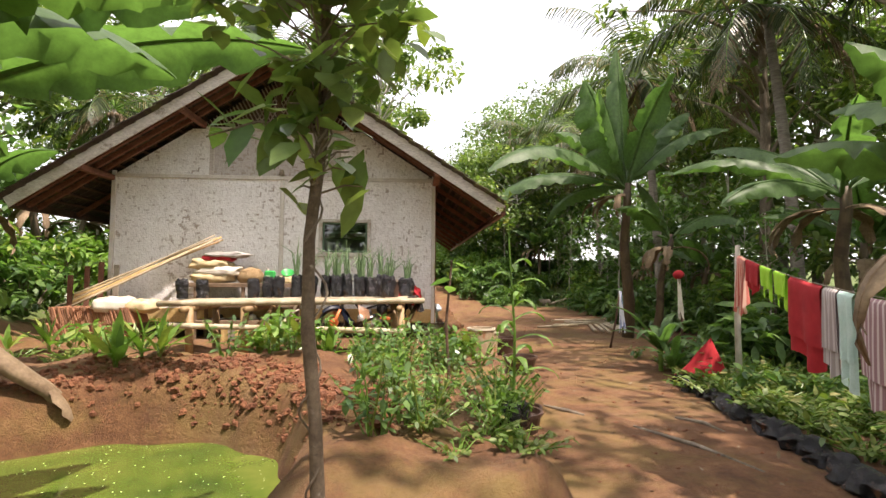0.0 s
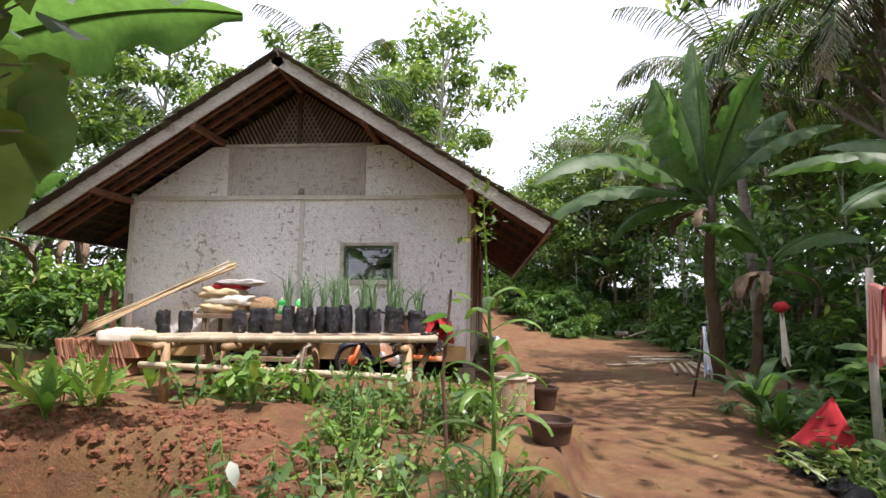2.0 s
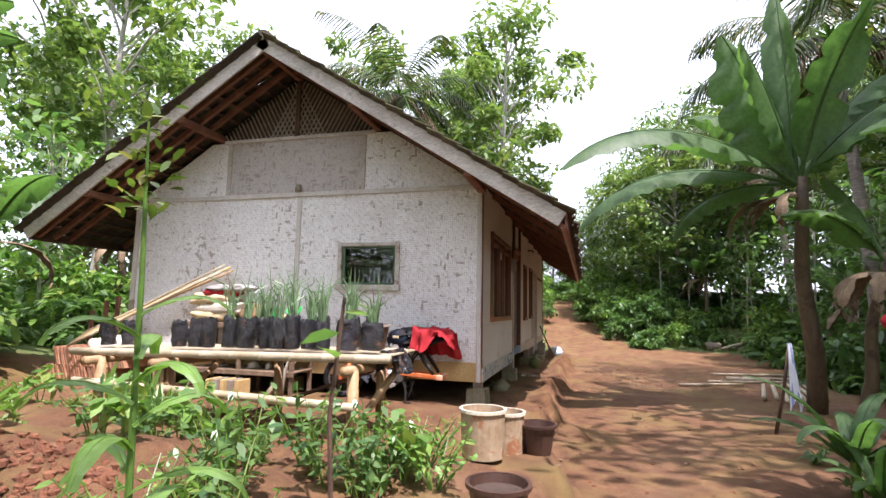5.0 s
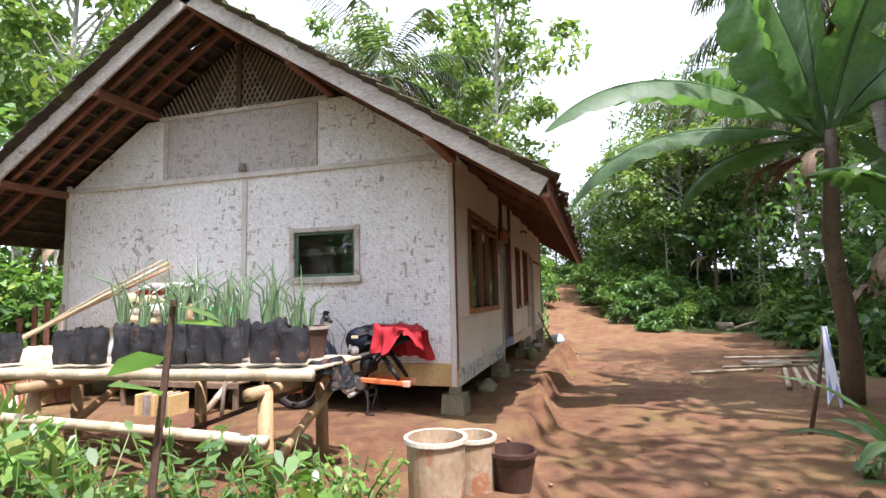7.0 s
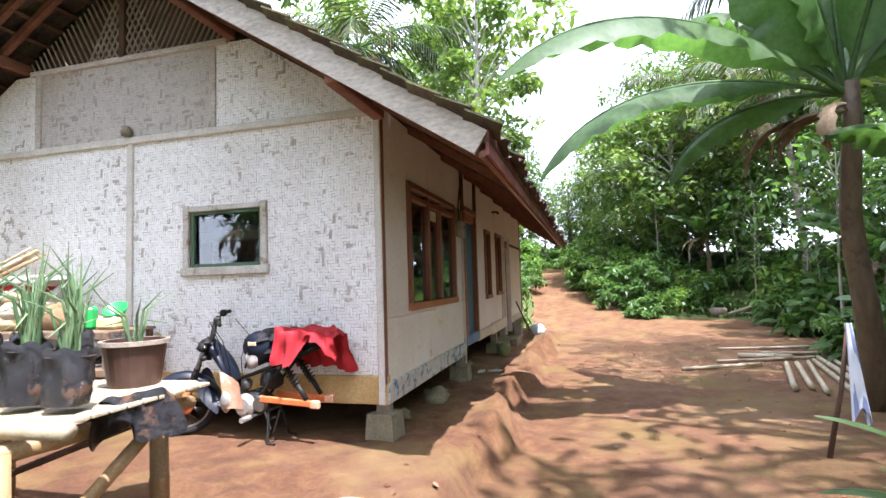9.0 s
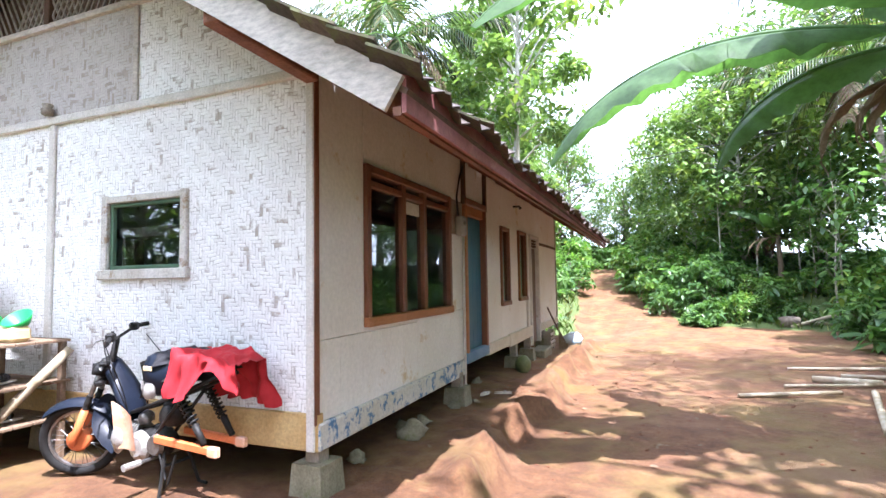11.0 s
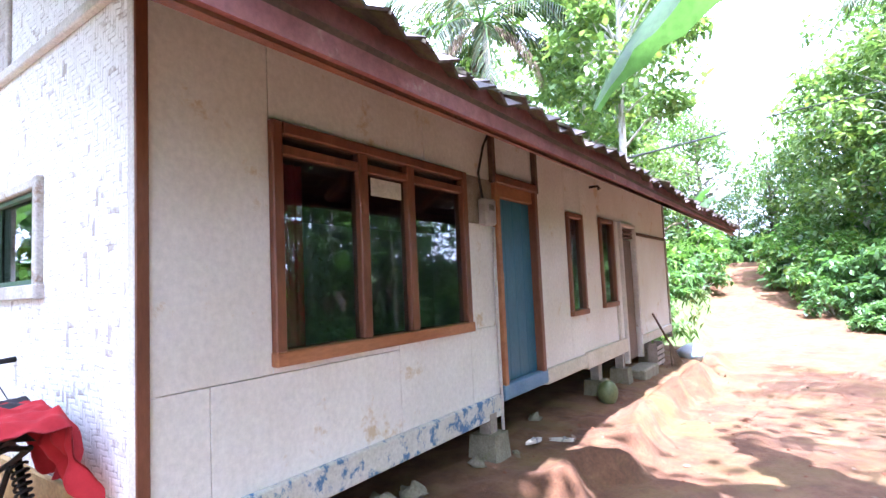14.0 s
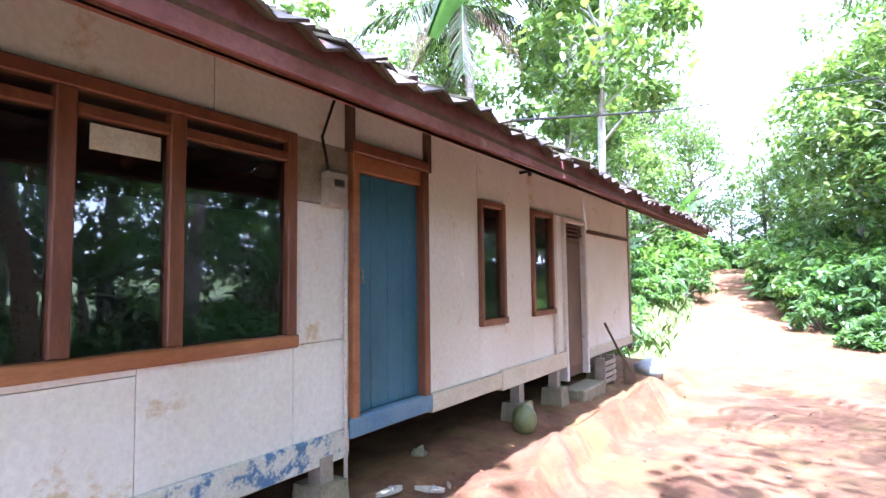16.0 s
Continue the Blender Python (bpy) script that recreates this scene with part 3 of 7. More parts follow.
# slanted lattice in the peak of the gable
g = Geo()
for s in (-1, 1):
    for k in range(26):
        x = MID + s * (0.04 + k * 0.062)
        top = roof_z(x) - 0.18
        base = 4.2
        run = (top - base) * 0.55
        if top - base > 0.04:
            g.tube([(x, -0.01, top), (x - s * run, -0.01, base)], 0.012, 4)
part("gable_lattice", g, GREY_WOOD, south, "dark slatted vent lattice")
part("gable_beam", Geo().box((-4.55, -0.04, 4.15), (-1.75, 0.03, 4.21), bevel=0.006), BARGE, south)
part("king_post", Geo().box((MID - 0.04, -0.05, 4.2), (MID + 0.04, 0.03, 5.2), bevel=0.006), DARK_WOOD, south)
# added dark sheet, standing in for the shaded roof space behind the lattice
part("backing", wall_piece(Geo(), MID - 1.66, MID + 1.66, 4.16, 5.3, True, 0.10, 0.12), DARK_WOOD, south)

# small gable window
win = tagged(new("window_1"), "small window with a whitewashed wooden casing", "window", "", "structure")
g = Geo()
for a, b in (((WX0 - 0.07, -0.04, WZ0 - 0.07), (WX0 + 0.0, 0.07, WZ1 + 0.07)), ((WX1, -0.04, WZ0 - 0.07), (WX1 + 0.07, 0.07, WZ1 + 0.07)),
             ((WX0, -0.035, WZ1), (WX1, 0.07, WZ1 + 0.06)), ((WX0 - 0.09, -0.055, WZ0 - 0.09), (WX1 + 0.09, 0.07, WZ0))):
    g.box(a, b, bevel=0.008)
part("casing", g, CASING, win)
part("pane", Geo().box((WX0, 0.045, WZ0), (WX1, 0.051, WZ1)), GLASS, win).visible_shadow = False
GREEN_PAINT = surface("old green window paint", (0.06, 0.12, 0.07), (0.10, 0.17, 0.10), 4, 0.6, 40, 0.3, wear=(0.3, 0.27, 0.2), wear_at=0.62)
g = Geo()
for a, b in (((WX0 + 0.003, 0.0, WZ0), (WX0 + 0.04, 0.04, WZ1)), ((WX1 - 0.04, 0.0, WZ0), (WX1 - 0.003, 0.04, WZ1)),
             ((WX0 + 0.04, 0.0, WZ1 - 0.035), (WX1 - 0.04, 0.04, WZ1 - 0.003)), ((WX0 + 0.04, 0.0, WZ0 + 0.003), (WX1 - 0.04, 0.04, WZ0 + 0.035))):
    g.box(a, b, bevel=0.005)
part("sash", g, GREEN_PAINT, win, "faded green sash")
inner = thing("kitchen_shelf", "plain board shelf inside the window", "shelf", "", (WX0 - 0.1, 0.16, WZ0 + 0.30))
part("board", Geo().box((0, 0, 0), (1.1, 0.22, 0.03), bevel=0.004), GREY_WOOD, inner)
part("rail", Geo().box((0, -0.02, 0.0), (1.1, -0.002, 0.09), bevel=0.004), GREY_WOOD, inner)
for x in (0.06, 1.02):
    part("bracket", Geo().box((x, 0.0, -WZ0 + 0.2), (x + 0.03, 0.2, -0.002)), DARK_WOOD, inner)
ledge = thing("sill_board", "board behind the window with jars on it", "shelf", "", (WX0 - 0.1, 0.16, WZ0 - 0.04))
part("board", Geo().box((0, 0, 0), (1.1, 0.3, 0.03), bevel=0.004), GREY_WOOD, ledge)
part("trestle", Geo().box((0.5, 0.1, 0.5 - WZ0 + 0.04), (0.56, 0.16, -0.002)), DARK_WOOD, ledge)
jar = thing("jar", "pale lidded jar standing behind the window", "jar", "", (WX0 + 0.30, 0.28, WZ0 - 0.01))
part("body", Geo().lathe([(0.0, 0.0), (0.065, 0.0), (0.07, 0.03), (0.07, 0.13), (0.05, 0.15), (0.0, 0.15)], 16), GREY_WOOD, jar, smooth=True)
part("lid", Geo().lathe([(0.0, 0.185), (0.052, 0.18), (0.055, 0.152)], 16), LIME_WOOD, jar)

# front wall with two windows, a tall slit and two doors: (y0, y1, z0, z1)
OPEN = [(0.69, 2.79, 1.21, 2.64), (3.30, 4.26, 0.62, 2.62), (5.19, 5.75, 1.16, 2.50), (6.46, 7.12, 1.19, 2.53), (7.46, 8.36, 0.22, 2.53)]
east = tagged(new("wall_east"), "cream painted panel wall along the yard, stained low down", "wall", "", "structure")
TOPZ = roof_z(0) - 0.12


def front_panel(y0, y1, z0, z1, name="wall_panel", mat=PANEL, x0=-0.05, x1=0.0):
    part(name, Geo().box((x0, y0 + 0.0025, z0 + 0.0025), (x1, y1 - 0.0025, z1 - 0.0025), bevel=0.002), mat, east)


for y0, y1, z0, z1 in ((0.0, 0.69, 1.16, TOPZ), (0.0, 0.31, 0.55, 1.16), (0.31, 1.80, 0.55, 1.16), (1.80, 2.79, 0.55, 1.21), (0.69, 1.80, 1.16, 1.21),
                       (2.79, 3.30, 0.55, 1.21), (2.79, 3.30, 1.21, 2.19), (0.69, 2.2, 2.64, TOPZ), (2.2, 3.30, 2.64, TOPZ), (3.30, 4.26, 2.70, TOPZ),
                       (4.26, 5.19, 0.62, TOPZ), (5.19, 5.75, 2.50, TOPZ), (5.19, 5.75, 0.62, 1.16), (5.75, 6.46, 0.62, TOPZ), (6.46, 7.12, 0.62, 1.19),
                       (6.46, 8.36, 2.53, TOPZ), (7.12, 7.46, 0.62, 2.53), (8.36, LEN, 0.55, 2.38), (8.36, LEN, 2.40, TOPZ)):
    front_panel(y0, y1, z0, z1)
front_panel(2.79, 3.30, 2.19, 2.64, "bare_panel", GREY_WOOD)
part("backing", Geo().box((-0.09, 0.06, 0.45), (-0.055, 0.69, TOPZ)).box((-0.09, 2.79, 0.45), (-0.055, 3.30, TOPZ)).box((-0.09, 4.26, 0.45), (-0.055, 5.19, TOPZ))
     .box((-0.09, 5.75, 0.45), (-0.055, 6.46, TOPZ)).box((-0.09, 8.36, 0.45), (-0.055, LEN, TOPZ)).box((-0.09, 0.69, 2.66), (-0.055, 8.36, TOPZ)), DARK_WOOD, east)
part("sill_beam", Geo().box((-0.04, -0.02, 0.36), (0.035, 3.28, 0.56), bevel=0.012), BLUE_BEAM, east, "white beam with peeling blue paint")
part("sill_beam", Geo().box((-0.04, 3.28, 0.48), (0.05, 4.30, 0.63), bevel=0.012), BLUE_SILL, east, "blue painted doorsill beam")
part("sill_beam", Geo().box((-0.04, 4.30, 0.45), (0.035, 5.6, 0.62), bevel=0.012), CREAM_BEAM, east)
part("sill_beam", Geo().box((-0.04, 5.6, 0.42), (0.045, 7.46, 0.64), bevel=0.012), CREAM_BEAM, east)
part("sill_beam", Geo().box((-0.04, 8.4, 0.42), (0.04, LEN, 0.58), bevel=0.012), CREAM_BEAM, east)
part("dark_strip", Geo().box((0.0, 8.38, 2.36), (0.02, LEN, 2.42), bevel=0.004), DARK_WOOD, east, "dark horizontal batten")
part("end_post", Geo().box((-0.06, LEN, 0.3), (0.03, LEN + 0.07, TOPZ), bevel=0.008), GREY_WOOD, east)
g = Geo()
for y in (3.26, 4.24):
    g.box((-0.03, y, 2.62), (0.05, y + 0.07, TOPZ), bevel=0.006)
part("upright", g, DARK_WOOD, east, "dark uprights above the door")

west = tagged(new("wall_west"), "plain woven bamboo wall on the far side", "wall", "", "structure")
part("panel", Geo().box((-W, 0.06, 0.36), (-W + 0.06, LEN, TOPZ)), WEAVE, west)
north = tagged(new("wall_north"), "plain back wall of the house", "wall", "", "structure")
part("panel", wall_piece(Geo(), -W, 0.0, 0.36, 5.3, True, LEN, LEN + 0.06), WEAVE, north)
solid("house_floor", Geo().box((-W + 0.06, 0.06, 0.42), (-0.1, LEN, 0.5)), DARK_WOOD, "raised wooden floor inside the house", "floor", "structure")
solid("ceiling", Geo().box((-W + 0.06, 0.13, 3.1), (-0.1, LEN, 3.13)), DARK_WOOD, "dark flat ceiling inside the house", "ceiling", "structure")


def frame_window(name, label, y0, y1, z0, z1, mullions, transom=None, border=0.075):
    """Wooden window in the front wall; returns its Empty."""
    w = tagged(new(name), label, "window", "", "structure")
    g = Geo()
    g.box((-0.07, y0, z0), (0.04, y0 + border, z1), bevel=0.008)
    g.box((-0.07, y1 - border, z0), (0.04, y1, z1), bevel=0.008)
    g.box((-0.07, y0 + border, z1 - border), (0.036, y1 - border, z1), bevel=0.008)
    part("window_frame", g, BROWN_WOOD, w)
    part("window_sill", Geo().box((-0.07, y0 - 0.01, z0 - 0.01), (0.055, y1 + 0.01, z0 + border), bevel=0.01), ORANGE_WOOD if border > 0.07 else BROWN_WOOD, w)
    for y in mullions:
        part("mullion", Geo().box((-0.065, y - 0.045, z0 + border), (0.033, y + 0.045, z1 - border), bevel=0.008), BROWN_WOOD, w)
    ys = [y0 + border] + [v for y in mullions for v in (y - 0.045, y + 0.045)] + [y1 - border]
    for a, b in zip(ys[::2], ys[1::2]):
        zt = z1 - border
        if transom:
            part("transom", Geo().box((-0.06, a, transom - 0.03), (0.03, b, transom + 0.03), bevel=0.006), BROWN_WOOD, w)
            part("pane", Geo().box((-0.03, a, transom + 0.03), (-0.024, b, zt)), GLASS, w).visible_shadow = False
            zt = transom - 0.03
        part("pane", Geo().box((-0.02, a, z0 + border), (-0.014, b, zt)), GLASS, w).visible_shadow = False
    return w


big = frame_window("window_2", "wide three-light window in a varnished wooden frame", *OPEN[0], [1.45, 1.98], 2.47)
part("paper_notice", Geo().box((-0.012, 1.56, 2.29), (-0.008, 1.90, 2.42), bevel=0.001), LIME_WOOD, big, "white paper slip behind the pane")
frame_window("window_3", "narrow upright window in a brown frame", *OPEN[2], [], None, 0.065)
w3 = frame_window("window_4", "narrow window with pale casing beside the back door", *OPEN[3], [], None, 0.065)
part("casing_strip", Geo().box((0.0, 7.12, 0.6), (0.04, 7.2, 2.53), bevel=0.006), LIME_WOOD, w3)

d1 = tagged(new("door_1"), "closed plank door in worn blue paint", "door", "", "structure")
y0, y1, z0, z1 = OPEN[1]
part("door_frame", Geo().box((-0.09, y0, z0), (0.055, y0 + 0.07, z1), bevel=0.008), ORANGE_WOOD, d1)
part("door_frame", Geo().box((-0.09, y1 - 0.08, z0), (0.055, y1, z1), bevel=0.008), BROWN_WOOD, d1)
part("lintel", Geo().box((-0.09, y0, z1), (0.06, y1, z1 + 0.09), bevel=0.008), BROWN_WOOD, d1)
part("lintel_board", Geo().box((-0.06, y0 + 0.07, z1 - 0.13), (0.02, y1 - 0.08, z1), bevel=0.006), ORANGE_WOOD, d1, "orange board over the door")
g = Geo()
for k in range(4):
    a = y0 + 0.072 + k * 0.203
    g.box((-0.07, a, z0 + 0.01), (-0.03, a + 0.2, z1 - 0.135), bevel=0.004)
part("door_leaf", g, BLUE_DOOR, d1)
part("door_handle", Geo().tube([(-0.03, y0 + 0.14, 1.62), (0.01, y0 + 0.14, 1.62), (0.01, y0 + 0.14, 1.72), (-0.03, y0 + 0.14, 1.72)], 0.008, 6), GREY_WOOD, d1)

d2 = tagged(new("door_2"), "dull brown panelled back door with a louvre above", "door", "", "structure")
y0, y1, z0, z1 = OPEN[4]
g = Geo().box((-0.09, y0, z0), (0.05, y0 + 0.07, z1), bevel=0.008).box((-0.09, y1 - 0.07, z0), (0.05, y1, z1), bevel=0.008).box((-0.09, y0 + 0.07, z1 - 0.06), (0.046, y1 - 0.07, z1), bevel=0.008)
part("door_frame", g, LIME_WOOD, d2)
g = Geo().box((-0.07, y0 + 0.072, z0 + 0.01), (-0.04, y1 - 0.072, 2.26), bevel=0.004)
for a, b in ((0.35, 1.0), (1.12, 2.15)):
    g.box((-0.045, y0 + 0.16, z0 + a - 0.2), (-0.025, y1 - 0.16, z0 + b - 0.2), bevel=0.008)
part("door_leaf", g, DOOR_BROWN, d2)
for k in range(3):
    part("louvre", Geo().box((-0.06, y0 + 0.07, 2.29 + k * 0.06), (0.0, y1 - 0.07, 2.32 + k * 0.06), bevel=0.004), DARK_WOOD, d2)

# roof timbers, boards and tiles
roof = tagged(new("roof"), "steep clay-tiled gable roof, dark and mossy", "roof", "", "structure")


def slope_bar(y0, y1, s, d0, d1, up0, up1):
    """A bar on the slope s (-1 west, 1 east): d is measured along x from the ridge, up square to the slope."""
    def p(d, y, u):
        c = 1 / math.hypot(1, SLOPE)
        return (MID + s * (d + u * SLOPE * c), y, APEX - SLOPE * d + u * c)
    pts = [p(d, y, u) for u in (up0, up1) for y in (y0, y1) for d in (d0, d1)]
    return pts, [(0, 2, 3, 1), (4, 5, 7, 6), (0, 1, 5, 4), (2, 6, 7, 3), (0, 4, 6, 2), (1, 3, 7, 5)]


REACH = EAVE - MID
for s in (-1, 1):
    part("bargeboard", Geo().add(*slope_bar(-OVER - 0.03, -OVER, s, -0.03 if s > 0 else 0.0, REACH + 0.02, -0.19, 0.0)), BARGE, roof, "weathered grey bargeboard")
    for y in (-0.9, -0.62, -0.34):
        part("rafter", Geo().add(*slope_bar(y, y + 0.06, s, 0.0, REACH, -0.15, -0.07)), RED_WOOD, roof)
    for k in range(9):
        y = 0.8 + k * 1.4
        part("rafter", Geo().add(*slope_bar(y, y + 0.06, s, 2.6, REACH, -0.15, -0.07)), RED_WOOD, roof)
    g = Geo()
    for k in range(20):
        d = 0.12 + k * 0.225
        g.add(*slope_bar(-OVER, BACK, s, d, d + 0.035, -0.07, -0.04))
    part("battens", g, DARK_WOOD, roof)
    part("wall_plate", Geo().box((MID + s * 3.15 - (0.06 if s > 0 else 0.06), -OVER, 3.10), (MID + s * 3.15 + 0.06, -0.05, 3.2), bevel=0.01), RED_WOOD, roof)
    part("mid_purlin", Geo().box((MID + s * 1.45 - 0.05, -OVER, roof_z(MID + 1.45) - 0.28), (MID + s * 1.45 + 0.05, -0.0, roof_z(MID + 1.45) - 0.17), bevel=0.01), RED_WOOD, roof)
part("ridge_beam", Geo().box((MID - 0.05, -OVER, APEX - 0.24), (MID + 0.05, 0.0, APEX - 0.12), bevel=0.01), RED_WOOD, roof)
def eaves_board(x0, x1, near, far, top):
    """An upright board along the eaves whose lower edge rises from near to far."""
    v = [(x, y, z) for y, lo in ((-OVER + 0.002, near), (BACK, far)) for x, z in ((x0, lo), (x1, lo), (x1, top), (x0, top))]
    return Geo().add(v, [(0, 1, 2, 3), (7, 6, 5, 4), (1, 0, 4, 5), (2, 1, 5, 6), (3, 2, 6, 7), (0, 3, 7, 4)])


part("fascia", eaves_board(EAVE, EAVE + 0.025, 2.405, 2.51, 2.615), RED_FASCIA, roof, "faded red eaves board")
part("eaves_batten", eaves_board(EAVE - 0.05, EAVE - 0.003, 2.395, 2.50, 2.44), BROWN_WOOD, roof, "orange-brown batten under the eaves")
part("fascia", Geo().add(*slope_bar(-OVER + 0.002, BACK, -1, REACH, REACH + 0.025, -0.2, -0.03)), DARK_WOOD, roof)


def tile_geo(n=4):
    """One pantile, 0.235 wide (y) and 0.29 long (x, down the slope)."""
    g = Geo()
    prof = [(-0.12 + 0.24 * k / n, 0.022 * math.cos(2 * math.pi * k / n)) for k in range(n + 1)]
    v = [(x, y, z + h) for x, h in ((0.0, 0.0), (0.29, 0.028)) for y, z in prof] + [(x, y, z + h - 0.014) for x, h in ((0.0, 0.0), (0.29, 0.028)) for y, z in prof]
    m = n + 1
    f = [(k, m + k, m + k + 1, k + 1) for k in range(n)] + [(2 * m + k, 2 * m + k + 1, 3 * m + k + 1, 3 * m + k) for k in range(n)]
    f += [(m + k, 3 * m + k, 3 * m + k + 1, m + k + 1) for k in range(n)] + [(0, 2 * m, 3 * m, m), (n, m + n, 3 * m + n, 2 * m + n)]
    return g.add(v, f)


TILE_MESH = tile_geo().mesh("tile", TILE)
tv = np.array([v.co[:] for v in TILE_MESH.vertices])
tf = [tuple(p.vertices) for p in TILE_MESH.polygons]
rnd = random.Random(4)
rest = Geo()
ang = math.atan(SLOPE)
rows = 22
count = 0
for s in (1, -1):
    for r in range(rows):
        for c in range(int((BACK + OVER) / 0.225) + 1):
            d = (0.02 + r * 0.2375) * math.cos(ang)
            y = -OVER - 0.02 + 0.225 * c
            lift = 0.012 + 0.008 * rnd.random()
            m = Matrix.Translation((MID + s * (d + lift * math.sin(ang)), y + rnd.uniform(-0.012, 0.012), APEX - SLOPE * d + lift * math.cos(ang)))
            if s > 0 and r >= rows - 2:
                m = m @ Matrix.Translation((rnd.uniform(-0.03, 0.045), 0, 0)) @ Matrix.Rotation(rnd.uniform(-0.10, 0.06), 4, "Y") @ Matrix.Rotation(rnd.uniform(-0.12, 0.12), 4, "Z")
            m = m @ Matrix.Rotation(0 if s > 0 else math.pi, 4, "Z") @ Matrix.Rotation(ang + rnd.uniform(-0.05, 0.05), 4, "Y") @ Matrix.Rotation(rnd.uniform(-0.05, 0.05), 4, "Z")
            if s > 0 and count < 300 and (r >= rows - 4 or c == 0):
                ob = new("tile", TILE_MESH)
                ob.parent = roof
                ob.matrix_basis = m
                count += 1
            else:
                mm = np.array(m)
                rest.add(tv @ mm[:3, :3].T + mm[:3, 3], tf)
part("tiles", rest, TILE, roof)["kind"] = "stuff"
for k in range(36):
    y = -OVER - 0.05 + k * 0.36
    g = Geo().tube([(0, 0, 0), (0, 0.4, 0.012)], 0.13, 8, flat=0.6)
    ob = part("ridge_tile", g, TILE, roof)
    ob.matrix_basis = pose(MID, y, APEX + 0.02, 2.5 * rnd.uniform(-1, 1), 0, 0)

# footings and stones under the sill beams
foot = Geo().add([(-0.16, -0.16, -0.2), (0.16, -0.16, -0.2), (0.16, 0.16, -0.2), (-0.16, 0.16, -0.2), (-0.13, -0.13, 0.22), (0.13, -0.13, 0.22), (0.13, 0.13, 0.22), (-0.13, 0.13, 0.22)],
                 [(3, 2, 1, 0), (4, 5, 6, 7), (0, 1, 5, 4), (1, 2, 6, 5), (2, 3, 7, 6), (3, 0, 4, 7)])
fm = foot.mesh("concrete_footing", STONE)
for x, y in ((-0.06, 0.08), (-0.02, 3.05), (-0.02, 6.05), (0.0, 7.1), (-3.1, 0.1), (-6.1, 0.1), (-3.1, 5.0), (-6.1, 5.0), (-6.1, 10.2), (-0.05, 9.0)):
    ob = tagged(new("concrete_footing", fm), "mossy concrete footing under the sill beam", "footing", "house footings")
    z = ground_z(x, y)
    ob.matrix_basis = pose(x, y, z, 0, 0, rnd.uniform(-8, 8))
    stub = Geo().box((-0.06, -0.06, 0.2), (0.06, 0.06, 0.42 - z))
    part("timber_stub", stub, GREY_WOOD, ob)

# ---------------------------------------------------------------- plants


def spread_tree(name, label, height, crown_r, crown_lo, clumps, per, leaf, leaf_mat, bark, trunk_r, seed, lean=(0, 0), clump_r=0.9, group="", bare=0.5):
    """A tree with tapered trunk, limbs and a crown of leaves in uneven clumps. Stands at the origin."""
    r = random.Random(seed)
    rng = np.random.default_rng(seed)
    tree = thing(name, label, "tree", group)
    pts = [(lean[0] * t * t * height + 0.12 * math.sin(t * 5 + seed) * t, lean[1] * t * t * height + 0.1 * math.sin(t * 4 + seed * 2) * t, t * height - 0.3 * (t == 0)) for t in [i / 9 for i in range(10)]]
    part("trunk", Geo().tube(pts, [trunk_r * (1.25 if i == 0 else 1.0 - 0.085 * i) for i in range(10)], 9), bark, tree, smooth=True)
    limbs, ends = Geo(), []
    for k in range(clumps):
        h = crown_lo + (height * 1.0 - crown_lo) * ((k + r.random()) / clumps) ** 0.9
        t = min(h / height * r.uniform(0.72, 0.92), 0.97)
        i = int(t * 9)
        f = t * 9 - i
        a = Vector(pts[i]).lerp(Vector(pts[min(i + 1, 9)]), f)
        span = crown_r * math.sin(math.pi * min(max((h - crown_lo) / (height * 1.08 - crown_lo), 0.10), 0.93)) ** 0.6 * r.uniform(0.35, 1.05)
        az = k * 2.399 + r.uniform(-0.5, 0.5)
        b = Vector((a.x + math.cos(az) * span, a.y + math.sin(az) * span, h))
        mid = a.lerp(b, 0.5) + Vector((0, 0, 0.12 * span))
        limbs.tube([a, mid, b], [trunk_r * 0.34, trunk_r * 0.2, 0.012], 5, False)
        ends.append(b)
    part("branching", limbs, bark, tree, smooth=True)["kind"] = "stuff"
    sp = np.array([clump_r * r.uniform(0.6, 1.35) for _ in ends])
    c = clump_points(np.array([e[:] for e in ends]), sp, per, rng)
    crown = new("crown", quads_mesh("crown", leaf_array(c, leaf, 0.3, 0.5, rng), leaf_mat))
    crown.parent = tree
    crown["kind"] = "stuff"
    return tree


def frond(origin, az, length, elev, droop, rng, leaflets=34, leaf_len=0.75):
    """The spine and leaflets of one palm frond."""
    pts, e, p = [Vector(origin)], elev, Vector(origin)
    n = 10
    for i in range(n):
        p = p + Vector((math.cos(az) * math.cos(e), math.sin(az) * math.cos(e), math.sin(e))) * (length / n)
        e -= droop / n * (0.6 + 0.9 * i / n)
        pts.append(p.copy())
    quads = []
    side = Vector((-math.sin(az), math.cos(az), 0))
    for k in range(leaflets):
        t = 0.14 + 0.86 * k / leaflets
        i = min(int(t * n), n - 1)
        b = pts[i].lerp(pts[i + 1], t * n - i)
        fwd = (pts[i + 1] - pts[i]).normalized()
        ll = leaf_len * (0.45 + 0.9 * math.sin(math.pi * min(t * 0.95, 1)))
        for s in (-1, 1):
            d = (side * s * 0.75 + fwd * 0.65 + Vector((0, 0, -0.55 - 0.45 * rng.random()))).normalized()
            w = fwd * 0.022
            m = b + d * ll * 0.55 + Vector((0, 0, 0.05))
            quads.append([b - w, b + w, m + w, b + d * ll + Vector((0, 0, -0.12 * ll)), m - w])
    return pts, quads


